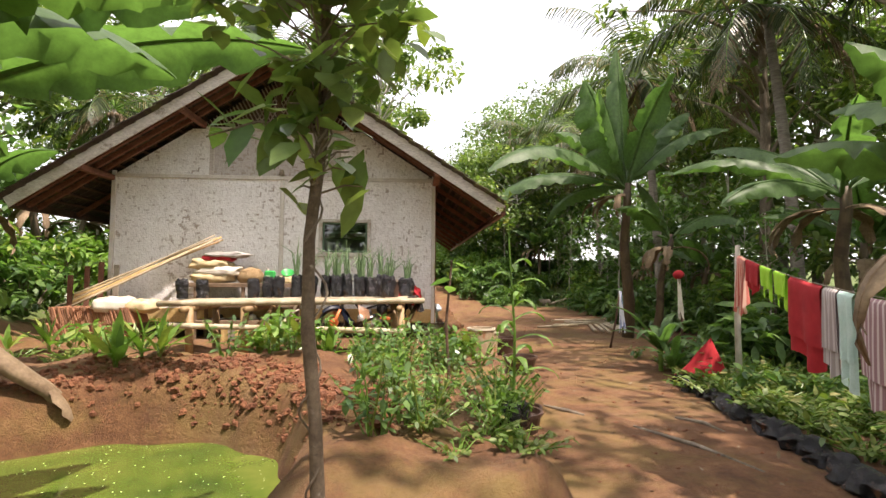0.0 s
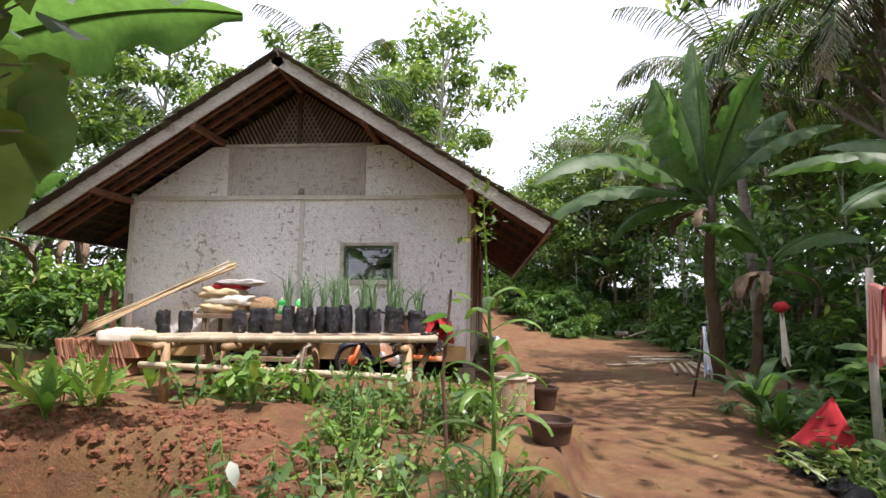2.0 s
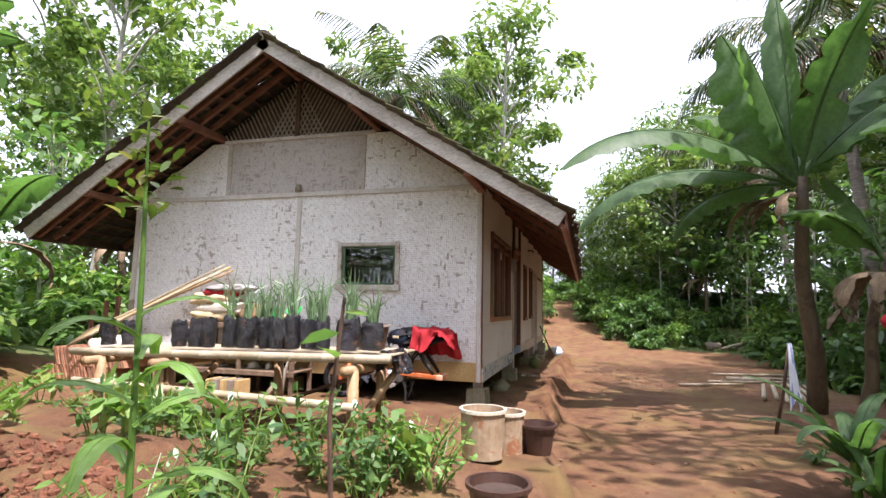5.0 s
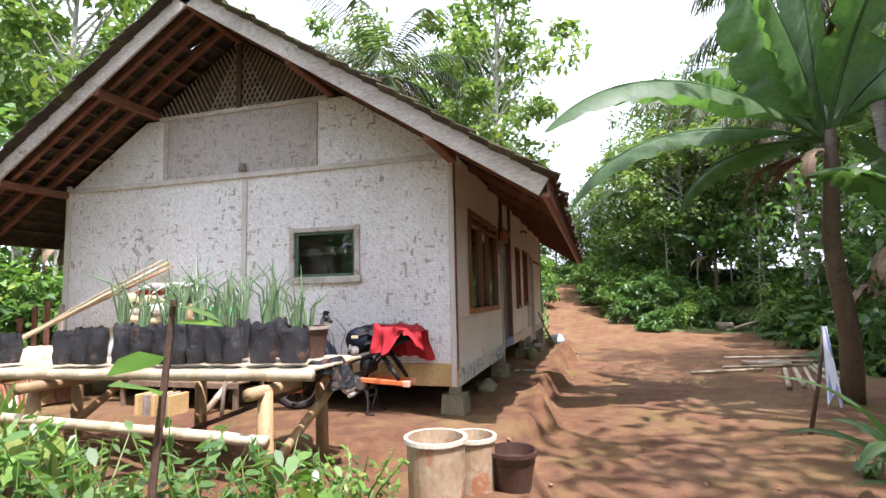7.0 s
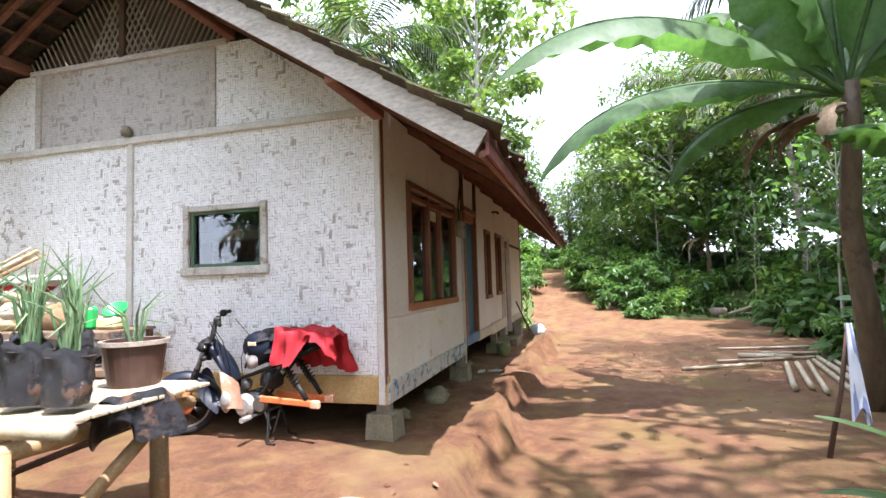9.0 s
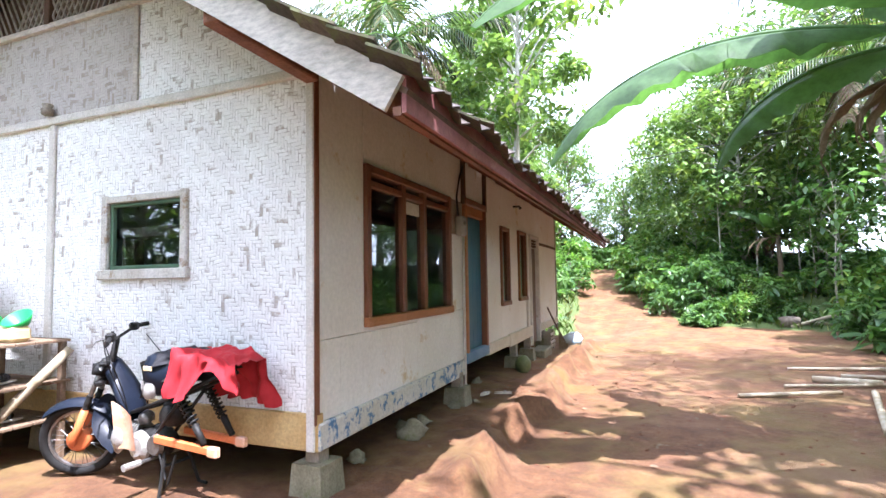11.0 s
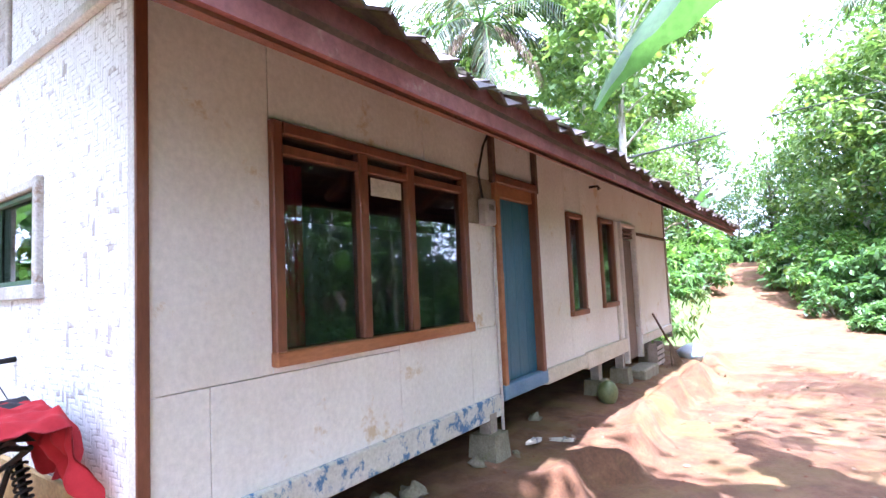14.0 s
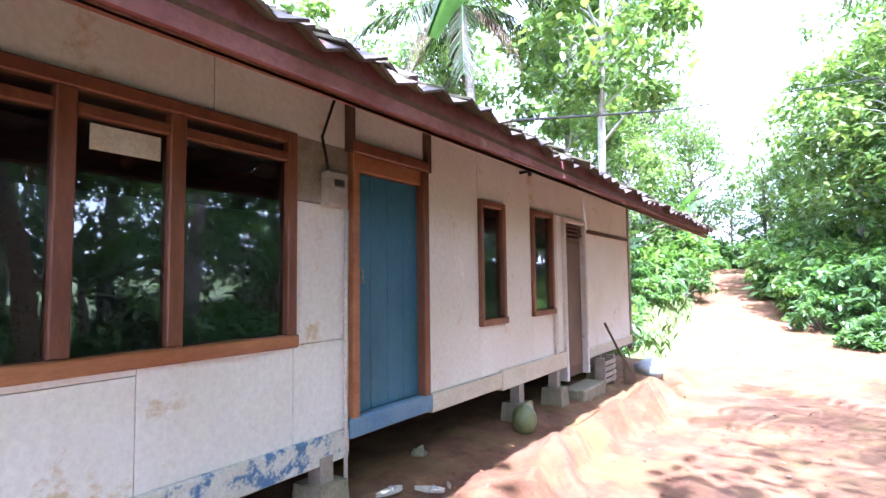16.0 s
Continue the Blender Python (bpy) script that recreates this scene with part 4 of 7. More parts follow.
def palm(name, label, height, lean, fronds, length, seed, trunk_r=0.16, group="", dead=2):
    rng = np.random.default_rng(seed)
    tree = thing(name, label, "palm", group)
    pts = [(lean[0] * (i / 10) ** 1.6, lean[1] * (i / 10) ** 1.6, height * i / 10 - (0.3 if i == 0 else 0)) for i in range(11)]
    part("trunk", Geo().tube(pts, [trunk_r * (1.5 if i == 0 else 1.05 - 0.035 * i) for i in range(11)], 10), PALM_BARK, tree, smooth=True)
    spines, quads = Geo(), []
    for k in range(fronds):
        az = k * 2.399 + rng.uniform(-0.25, 0.25)
        el = 1.25 - 1.75 * k / fronds
        a, b = frond(pts[-1], az, length * rng.uniform(0.85, 1.1), el, 1.3 + 0.5 * rng.random(), rng)
        spines.tube(a, [0.035 - 0.003 * i for i in range(11)], 5, False)
        quads += b
    part("frond_ribs", spines, LEAF_CROP, tree)
    crown = new("crown", quads_mesh("crown", [[tuple(v) for v in q] for q in quads], LEAF_PALM))
    crown.parent = tree
    crown["kind"] = "stuff"
    g, dq = Geo(), []
    for k in range(dead):
        a, b = frond(pts[-1], k * 2.1 + 0.6, length * 0.75, -0.5, 1.2, rng)
        dq += b
    if dq:
        ob = new("dry_fronds", quads_mesh("dry_fronds", [[tuple(v) for v in q] for q in dq], LEAF_DRY))
        ob.parent = tree
    g = Geo()
    for k in range(7):
        a = k * 0.9
        g.blob((pts[-1][0] + 0.22 * math.cos(a), pts[-1][1] + 0.22 * math.sin(a), height - 0.28), (0.10, 0.10, 0.13), k, 0.1, 8)
    part("nuts", g, LEAF_DRY, tree, "", True)
    return tree


def blade(base, az, length, elev, droop, width, rng, n=18, torn=0.35, fold=0.10, twist=0.0, stalk=0.14, roll=0.0, hang=0.35):
    """One banana leaf: a long blade with a rib, its edges torn in places."""
    e, p, a = elev, Vector(base), az
    spine = [p.copy()]
    for i in range(n):
        p = p + Vector((math.cos(a) * math.cos(e), math.sin(a) * math.cos(e), math.sin(e))) * (length / n)
        e -= droop / n * (0.35 + 1.3 * i / n)
        a += twist / n
        spine.append(p.copy())
    g = Geo()
    verts, faces = [], []
    edge = [[1.0, 1.0] for _ in range(n + 1)]
    for i in range(1, n):
        for s in (0, 1):
            if rng.random() < torn:
                edge[i][s] = rng.uniform(0.35, 0.75)
    for i in range(n + 1):
        t = i / n
        fwd = (spine[min(i + 1, n)] - spine[max(i - 1, 0)]).normalized()
        side = fwd.cross(Vector((0, 0, 1)))
        side = side.normalized() if side.length > 0.05 else Vector((-math.sin(az), math.cos(az), 0))
        up = side.cross(fwd)
        side, up = side * math.cos(roll) + up * math.sin(roll), up * math.cos(roll) - side * math.sin(roll)
        u = max((t - stalk) / (1 - stalk), 0.0)
        w = width * (min(u * 5, 1) ** 0.6) * (1 - max(u - 0.55, 0) ** 2 * 4.3) * 0.5 if u > 0 else 0.012
        w = max(w, 0.012)
        for s, q in ((-1, 1.0), (-1, 0.5), (0, 0), (1, 0.5), (1, 1.0)):
            k = edge[i][0 if s < 0 else 1] if q == 1.0 and u > 0.05 else 1
            sag = 0.10 * w * math.sin(i * 2.3 + s) if q == 1.0 else 0
            verts.append(spine[i] + side * s * w * q * k + up * (fold * w * q - hang * w * q * q + sag))
    for i in range(n):
        for c in range(4):
            faces.append((i * 5 + c, i * 5 + c + 1, i * 5 + 6 + c, i * 5 + 5 + c))
    g.add(verts, faces)
    g.tube(spine, [(0.032 * (1 - 0.85 * i / n) + 0.004) * min(1.0, width / 0.6 + 0.02) for i in range(n + 1)], 6, False)
    return g


def banana(at, crown, leaves, seed, stem_r=0.11, dry=3, label="banana plant with broad torn green leaves and a brown sheathed stem"):
    """A banana plant. leaves: rows of azimuth, length, elevation, droop, width in degrees and metres."""
    rng = random.Random(seed)
    ob = thing("banana_plant", label, "banana plant", "", (at[0], at[1], at[2]))
    top = Vector((crown[0] - at[0], crown[1] - at[1], crown[2] - at[2]))
    dry += 2
    stem = [top * (i / 8) + Vector((0.04 * math.sin(i), 0.04 * math.cos(i * 1.3), -0.2 if i == 0 else 0)) for i in range(9)]
    part("stem", Geo().tube(stem, [stem_r * (1.25 - 0.07 * i) for i in range(9)], 12), STEM_BANANA, ob, smooth=True)
    for az, ln, el, dr, wd, *turned in leaves:
        part("leaf", blade(top - Vector((0, 0, 0.15)), radians(az), ln, radians(el), radians(dr), wd, rng, n=26, torn=0.22, roll=radians(turned[0] if turned else rng.uniform(-30, 30)), hang=0.75), LEAF_BANANA, ob, smooth=True)
    for k in range(dry):
        a = rng.uniform(0, 6.28)
        part("dry_leaf", blade(top - Vector((0, 0, 0.35)), a, rng.uniform(1.1, 1.7), radians(10), radians(150), 0.24, rng, 12, 0.5), LEAF_DRY, ob, "brown withered leaf hanging down", True)
    return ob


def leafy_plant(name, label, category, height, stems, leaves_per, leaf, mat, seed, spread=0.15, wide=0.45, group="", droop=0.2, from_t=0.25):
    """A small plant of thin stems with leaves along them."""
    rng = np.random.default_rng(seed)
    ob = thing(name, label, category, group)
    g, pts = Geo(), []
    for k in range(stems):
        az = rng.uniform(0, 6.28)
        h = height * rng.uniform(0.7, 1.05)
        tip = Vector((math.cos(az) * spread * rng.uniform(0.4, 1.6), math.sin(az) * spread * rng.uniform(0.4, 1.6), h))
        mid = tip * 0.5 + Vector((0.02, -0.02, 0.06 * h))
        g.tube([(0, 0, -0.05), mid, tip], [0.008, 0.006, 0.003], 5, False)
        for j in range(leaves_per):
            t = from_t + (1 - from_t) * (j + rng.random()) / leaves_per
            p = (Vector((0, 0, 0)).lerp(mid, t * 2) if t < 0.5 else mid.lerp(tip, t * 2 - 1))
            pts.append(p[:])
    part("stem", g, BARK if height > 0.9 else LEAF_CROP, ob)["kind"] = "stuff"
    lv = new("leaves", quads_mesh("leaves", leaf_array(np.array(pts), leaf, droop, wide, rng), mat))
    lv.parent = ob
    lv["kind"] = "stuff"
    return ob


def shrub(name, label, radius, height, clumps, per, leaf, mat, seed, group=""):
    """A bush: thin woody stems and leaves in uneven clumps."""
    rng = np.random.default_rng(seed)
    ob = thing(name, label, "shrub", group)
    ends, g = [], Geo()
    for k in range(clumps):
        a, q = rng.uniform(0, 6.28), rng.uniform(0, 1) ** 0.5
        e = (math.cos(a) * radius * q, math.sin(a) * radius * q, height * rng.uniform(0.2, 1.0) * (1 - 0.35 * q))
        ends.append(e)
        g.tube([(e[0] * 0.15, e[1] * 0.15, -0.1), (e[0] * 0.6, e[1] * 0.6, e[2] * 0.6), e], [0.018, 0.012, 0.005], 4, False)
    part("branching", g, BARK, ob)["kind"] = "stuff"
    c = clump_points(np.array(ends), radius * 0.32, per, rng)
    lv = new("leaves", quads_mesh("leaves", leaf_array(c, leaf, 0.35, 0.42, rng), mat))
    lv.parent = ob
    lv["kind"] = "stuff"
    return ob


def place(ob, spots, base=None):
    """Puts the first on the first spot and copies on the rest: rows of x, y, scale."""
    r = random.Random(len(spots) + 3)
    for k, (x, y, s) in enumerate(spots):
        m = pose(x, y, ground_z(x, y) - 0.03, 0, 0, r.uniform(0, 360)) @ Matrix.Scale(s, 4)
        if k == 0:
            ob.matrix_basis = m
        else:
            c = copy_thing(ob, Matrix.Identity(4))
            c.matrix_basis = m


# tall trees round the clearing
tall = spread_tree("tall_tree", "tall slender forest tree with a sparse bright crown", 15.5, 3.6, 6.5, 30, 150, 0.36, LEAF_LIGHT, PALE_BARK, 0.17, 11, (0.02, 0.0), 1.1, "forest trees")
place(tall, [(-2.5, 17.2, 1.0), (-5.2, 21, 0.95), (-5.5, 28, 1.05), (-11, 20, 1.0), (-15, 13, 0.9), (-13, 5, 0.85), (-19, 8, 1.1), (14, 24, 1.0), (12.5, 12, 0.95), (15, 5, 1.05), (-9, 32, 1.1), (13, -4, 1.0)])
dense = spread_tree("broad_tree", "broad dense tree with dark green leaves", 11.5, 4.2, 1.8, 46, 150, 0.30, LEAF_TREE, BARK, 0.22, 23, (0.01, 0.02), 1.25, "forest trees")
place(dense, [(6.8, 27, 1.0), (9.5, 24, 0.9), (14, 18, 1.05), (17, 11, 1.1), (16, -1, 1.0), (12, 31, 1.25), (20, 24, 1.3), (-16, 21, 1.1), (-21, 14, 1.2), (-12.5, 12, 0.7), (-22, 2, 1.2), (-11, 40, 1.3), (2, 46, 0.7),  (-2.8, 36, 0.8), (0.8, 39, 0.62), (5.0, 36, 0.9), (-6.5, 40, 1.1),
              (10, 44, 1.4), (20, 38, 1.5), (-20, 34, 1.5), (24, 5, 1.4), (22, -8, 1.3), (13, -11, 1.0), (-16, -6, 1.0), (-30, 18, 1.5), (26, 16, 1.4), (-4, -21, 1.0), (3.5, -23, 1.1), (10, -19, 1.0), (-11, -18, 1.0), (-14, -9.5, 1.1), (-9.5, -13.5, 1.0), (-19, -12, 1.2), (-9, 52, 1.2), (-1.5, 43, 0.5), (0.6, 50, 0.55), (3.5, 40, 0.45), (-33, 0, 1.5)])
# the lighter leaf colour stands in for glare and haze on these trees
bright = spread_tree("path_tree", "light green broad-leaved tree beside the rising path, glare put into its leaf colour", 8.6, 2.9, 1.6, 40, 110, 0.32, LEAF_LIGHT, PALE_BARK, 0.13, 27, (0.02, 0.02), 0.95, "trees along the path")
place(bright, [(4.6, 25.5, 0.95), (6.2, 22.4, 1.0), (3.4, 31, 0.9), (-3.6, 24.5, 0.75), (8.8, 21.5, 1.1), (12.0, 4.0, 1.1), (12.5, 13.0, 1.15)])
# canopy added behind and beside the walker, mostly out of view, for dappled shade
canopy = spread_tree("shade_tree", "high tree with an open crown, added to throw dappled shade", 13.0, 4.6, 7.5, 24, 42, 0.30, LEAF_TREE, BARK, 0.24, 31, (0.0, 0.0), 1.2, "shade trees")
place(canopy, [(-7.5, -9.5, 1.15), (5.6, -13.5, 1.2), (9.8, -6.2, 1.0), (7.9, -9.2, 1.0), (8.6, -1.6, 1.05), (8.9, 2.8, 0.85), (1.0, -20, 1.5)])

coco = palm("coconut_palm", "tall coconut palm with drooping dark fronds", 8.6, (0.5, -0.3), 20, 4.2, 5, 0.15, "coconut palms", 3)
place(coco, [(8.9, 1.6, 1.0), (9.9, 17.6, 1.0), (7.4, 24, 1.05), (7.8, 6.4, 1.0), (12.2, 6.5, 1.1), (-7.2, 17.5, 1.42), (-12, 9, 0.8), (11, -2.5, 1.1)])

# banana plants: azimuth 180 points towards the house


def reach(base, tip, droop, width, roll=0.0):
    """The row for a banana leaf that springs from base, bends down by droop degrees and ends at tip."""
    base, tip = Vector(base), Vector(tip)
    flat = math.hypot(tip.x - base.x, tip.y - base.y)
    az = math.degrees(math.atan2(tip.y - base.y, tip.x - base.x))

    def run(elev):
        e, h, z = radians(elev), 0.0, 0.0
        for i in range(18):
            h += math.cos(e) / 18
            z += math.sin(e) / 18
            e -= radians(droop) / 18 * (0.35 + 1.3 * i / 18)
        return h, z
    lo, hi = -40.0, 89.0
    for _ in range(30):
        elev = (lo + hi) / 2
        h, z = run(elev)
        if z / max(h, 0.01) < (tip.z - base.z) / max(flat, 0.01):
            lo = elev
        else:
            hi = elev
    h, z = run(elev)
    return (az, math.hypot(flat, tip.z - base.z) / math.hypot(h, z), elev, droop, width, roll)


CROWN = (4.9, 2.3, 3.7)
SPRING = (4.9, 2.3, 3.55)
banana((5.3, 3.2, -0.35), CROWN,
       [reach(SPRING, (1.10, 0.40, 3.6), 82, 0.74, 16), reach(SPRING, (1.29, 2.55, 2.93), 90, 0.74, 12), reach(SPRING, (3.0, 2.9, 2.75), 95, 0.62, 25),
        (190, 2.9, 72, 12, 1.15, 78), (95, 3.8, 86, 6, 0.6, 0), (20, 3.2, 62, 45, 1.0), (225, 2.6, 66, 30, 0.75, 60),
        (330, 2.8, 55, 75, 0.8), (60, 3.0, 48, 75, 0.8), (300, 2.9, 72, 30, 0.7, 40), (128, 3.0, 62, 60, 0.8)], 3, 0.13)
banana((5.75, 2.7, -0.35), (6.0, 2.2, 2.4), [(200, 2.0, 50, 80, 0.5), (20, 2.0, 45, 80, 0.5), (110, 2.0, 70, 40, 0.5), (300, 2.0, 40, 90, 0.5)], 8, 0.09, 4)
banana((6.3, -2.7, -0.25), (6.1, -2.9, 2.7), [(165, 2.6, 35, 70, 0.5), (195, 2.5, 15, 60, 0.5), (120, 2.4, 50, 60, 0.5), (60, 2.4, 45, 60, 0.55), (235, 2.2, 50, 60, 0.55), (0, 2.2, 40, 60, 0.5), (300, 2.2, 55, 60, 0.5)], 9, 0.11, 5)
banana((3.5, -7.6, -0.28), (3.3, -7.6, 1.9), [(150, 1.5, 66, 45, 0.55), (100, 1.7, 60, 70, 0.5), (125, 1.6, 40, 60, 0.5), (75, 1.5, 72, 30, 0.5), (30, 2.0, 50, 60, 0.5), (300, 2.0, 60, 60, 0.5)], 12, 0.1, 2)
banana((-3.9, -8.2, -0.25), (-3.6, -8.0, 2.6), [(5, 2.2, 22, 46, 0.62), (28, 2.3, 36, 58, 0.7), (50, 2.2, 30, 60, 0.65), (350, 2.0, 45, 50, 0.6), (110, 2.2, 40, 70, 0.5), (160, 2.2, 50, 60, 0.5), (320, 2.2, 40, 60, 0.5), (85, 1.7, 10, 60, 0.4)], 13, 0.11, 6)
banana((-8.2, -1.0, 0.2), (-8.1, -1.2, 2.7), [(300, 1.9, 70, 30, 0.5), (350, 2.0, 45, 60, 0.5), (250, 1.9, 60, 40, 0.5), (200, 1.8, 45, 60, 0.5), (90, 1.8, 55, 60, 0.5)], 14, 0.09, 2)
banana((-6.3, -5.1, 0.0), (-5.1, -5.2, 3.1), [(356, 3.7, 20, 34, 0.7, 30), (20, 2.4, 45, 60, 0.6), (300, 2.2, 40, 60, 0.6), (265, 2.0, 60, 50, 0.5), (120, 2.2, 40, 60, 0.6), (60, 2.2, 55, 60, 0.6)], 19, 0.1, 6)
far_banana = banana((0, 0, 0), (0.1, 0.0, 2.4), [(a * 51 + 10, 2.1, 60 - 9 * (a % 3), 65, 0.5) for a in range(8)], 15, 0.10, 3)
far_banana["group"] = "far banana plants"
place(far_banana, [(7.2, 20.5, 1.0), (10.8, 14.0, 1.1), (8.6, 9.0, 0.95), (-2.2, 27, 1.1), (-2.4, 17.2, 0.8), (-9.8, 3.0, 1.0), (-10.5, -3.2, 0.9), (9.5, -4.5, 1.0), (8.2, 4.6, 0.85), (13.5, 9, 1.1), (-11.5, 7.5, 1.1), (6.8, 23.5, 1.2), (7.9, -1.2, 0.95)])

# undergrowth along the banks and the edge of the yard
r = random.Random(21)
bush = [shrub("bush", "dense leafy green bush at the edge of the yard", 0.95, 1.35, 24, 34, 0.23, LEAF_SHRUB, 41, "undergrowth"),
        shrub("bush", "broad-leaved green bush on the bank", 0.8, 1.0, 20, 22, 0.34, LEAF_SHRUB, 42, "undergrowth"),
        shrub("bush", "light green leafy bush", 0.9, 1.6, 24, 34, 0.20, LEAF_CROP, 43, "undergrowth")]
spots = [[], [], []]


def bushes(n, x0, x1, y0, y1, lo, hi):
    for _ in range(n):
        spots[r.randrange(3)].append((r.uniform(x0, x1), r.uniform(y0, y1), r.uniform(lo, hi)))


bushes(34, 4.0, 13.0, 20.3, 23.5, 0.8, 1.5)
bushes(16, 2.9, 5.5, 19.5, 24.5, 0.9, 1.5)
bushes(26, 3.6, 9.5, 17.6, 20.3, 0.45, 0.85)
bushes(16, 1.6, 4.5, 25.0, 33.0, 0.9, 1.7)
bushes(14, -3.6, -1.4, 18.5, 28.0, 0.7, 1.3)
bushes(18, -4.0, 4.0, 35.0, 40.0, 1.2, 2.0)
bushes(26, 8.6, 13.0, 8.0, 19.0, 0.8, 1.7)
bushes(22, 6.9, 11.0, 1.0, 8.0, 0.7, 1.4)
bushes(24, 5.6, 11.0, -6.0, 0.5, 0.6, 1.25)
bushes(22, -5.5, -1.5, 14.0, 20.0, 0.7, 1.2)
bushes(34, -14.0, -8.6, -5.0, 12.0, 0.8, 1.6)
bushes(14, -13.0, -7.5, -9.0, -5.0, 0.8, 1.4)
bushes(26, 2.6, 7.0, 25.0, 34.0, 0.9, 1.8)
bushes(18, -5.0, -1.6, 20.0, 34.0, 0.9, 1.8)
bushes(20, 12.0, 20.0, -6.0, 22.0, 1.2, 2.2)
bushes(20, -22.0, -14.0, -5.0, 18.0, 1.3, 2.4)
bushes(14, -8.0, -1.0, 11.9, 14.0, 0.7, 1.2)
for b, s in zip(bush, spots):
    place(b, s)

# saplings: thin stems in the wood
sap = spread_tree("sapling", "thin young tree with few leaves", 4.2, 0.9, 1.6, 12, 26, 0.26, LEAF_SHRUB, PALE_BARK, 0.035, 51, (0.02, 0.0), 0.4, "saplings")
place(sap, [(r.uniform(7.5, 12), r.uniform(2, 20), r.uniform(0.8, 1.4)) for _ in range(16)] + [(r.uniform(4.5, 9), r.uniform(21, 24), r.uniform(0.9, 1.4)) for _ in range(10)]
      + [(r.uniform(-13, -9), r.uniform(-3, 10), r.uniform(0.8, 1.4)) for _ in range(10)] + [(6.7, -0.4, 0.7), (7.4, -3.8, 0.9)])

# grass at the edges, one sheet of blades
rng = np.random.default_rng(5)
pts = []
while len(pts) < 9000:
    x, y = rng.uniform(-13, 13), rng.uniform(-7, 27)
    if grown(x, y) + rng.uniform(-0.25, 0.25) > 0.6:
        pts.append((x, y, ground_z(x, y)))
pts = np.array(pts)
az, hh = rng.uniform(0, 6.28, len(pts)), rng.uniform(0.08, 0.34, len(pts))
d = np.stack([np.cos(az), np.sin(az), np.zeros(len(pts))], 1)
s = np.stack([-np.sin(az), np.cos(az), np.zeros(len(pts))], 1) * 0.012
up = np.array([0, 0, 1.0])
h = hh[:, None]
blades = np.stack([pts - s, pts + s, pts + s * 0.8 + d * h * 0.2 + up * h * 0.7, pts + d * h * 0.65 + up * h, pts - s * 0.8 + d * h * 0.2 + up * h * 0.7], 1)
tagged(new("grass", quads_mesh("grass", blades, LEAF_GRASS)), "uneven tufts of green grass along the banks", "grass", "", "stuff")

# ---------------------------------------------------------------- garden in front of the house


def grounded(x, y, lift=0.0):
    return (x, y, ground_z(x, y) + lift)


# young tree beside the pond, its trunk wound by a vine
young = thing("young_tree", "slender young tree with large lobed leaves and a vine-wound mottled trunk", "tree", "", grounded(-0.89, -7.91))
tp = [(0.035 * math.sin(i * 1.3), 0.03 * math.cos(i * 1.1), -0.2 + i * 0.42) for i in range(10)]
part("trunk", Geo().tube(tp, [(0.034 - 0.0015 * i) * (1 + 0.12 * (i % 2)) for i in range(10)], 10), COCOA_BARK, young, smooth=True)
vine = [(0.043 * math.cos(i * 0.75) + 0.02 * math.sin(i * 0.75 / 2.2), 0.043 * math.sin(i * 0.75), 0.1 + i * 0.045) for i in range(52)]
part("vine", Geo().tube(vine, 0.006, 5, False), BARK, young, "thin brown vine")
rng = np.random.default_rng(17)
lv, tw = [], Geo()
for k in range(104):
    z = 1.75 + 2.0 * (k / 104)
    az = k * 2.399
    ln = (0.20 if z < 2.3 else 0.42) * rng.uniform(0.4, 1.2)
    b = Vector((math.cos(az) * ln, math.sin(az) * ln, z + rng.uniform(-0.05, 0.2)))
    tw.tube([(0, 0, z - 0.05), b * 0.6 + Vector((0, 0, z * 0.4)), b], [0.007, 0.005, 0.003], 4, False)
    for j in range(3 if z < 2.2 else 6):
        lv.append(b + Vector((rng.uniform(-0.1, 0.1), rng.uniform(-0.1, 0.1), rng.uniform(-0.06, 0.06))))
part("twig", tw, BARK, young)["kind"] = "stuff"
ob = new("leaves", quads_mesh("leaves", leaf_array(np.array([v[:] for v in lv]), 0.19, 0.35, 0.62, rng), LEAF_LIGHT))
ob.parent = young
side = thing("low_branch", "drooping branch with long serrated dark leaves", "branch", "", (-0.89, -7.91, ground_z(-0.89, -7.91) + 2.0))
part("twig", Geo().tube([(0, 0, 0), (-0.3, 0.05, 0.06), (-0.55, 0.06, -0.02)], [0.012, 0.008, 0.004], 5), BARK, side)
c = np.array([(-0.12 - 0.1 * k, 0.03, 0.04 - 0.01 * k) for k in range(5)] * 3) + rng.uniform(-0.05, 0.05, (15, 3))
ob = new("leaves", quads_mesh("leaves", leaf_array(c, 0.26, 0.5, 0.4, rng), LEAF_SHRUB))
ob.parent = side

# crops and weeds
crop = [leafy_plant("chilli_plant", "green leafy chilli plant in the bed", "plant", 0.62, 6, 11, 0.11, LEAF_SHRUB, 61, 0.22, 0.5, "bed plants"),
        leafy_plant("weed", "tangled light green weed", "plant", 0.50, 12, 12, 0.075, LEAF_CROP, 62, 0.26, 0.5, "bed plants"),
        leafy_plant("cassava_plant", "young cassava with spreading broad leaves", "plant", 0.55, 3, 8, 0.19, LEAF_CROP, 63, 0.18, 0.55, "bed plants", 0.1, 0.5),
        leafy_plant("turmeric_plant", "upright plant with long bright green leaves", "plant", 0.22, 4, 3, 0.42, LEAF_CROP, 64, 0.07, 0.26, "bed plants", -0.9, 0.2)]
r = random.Random(77)
cs = [[], [], [], []]
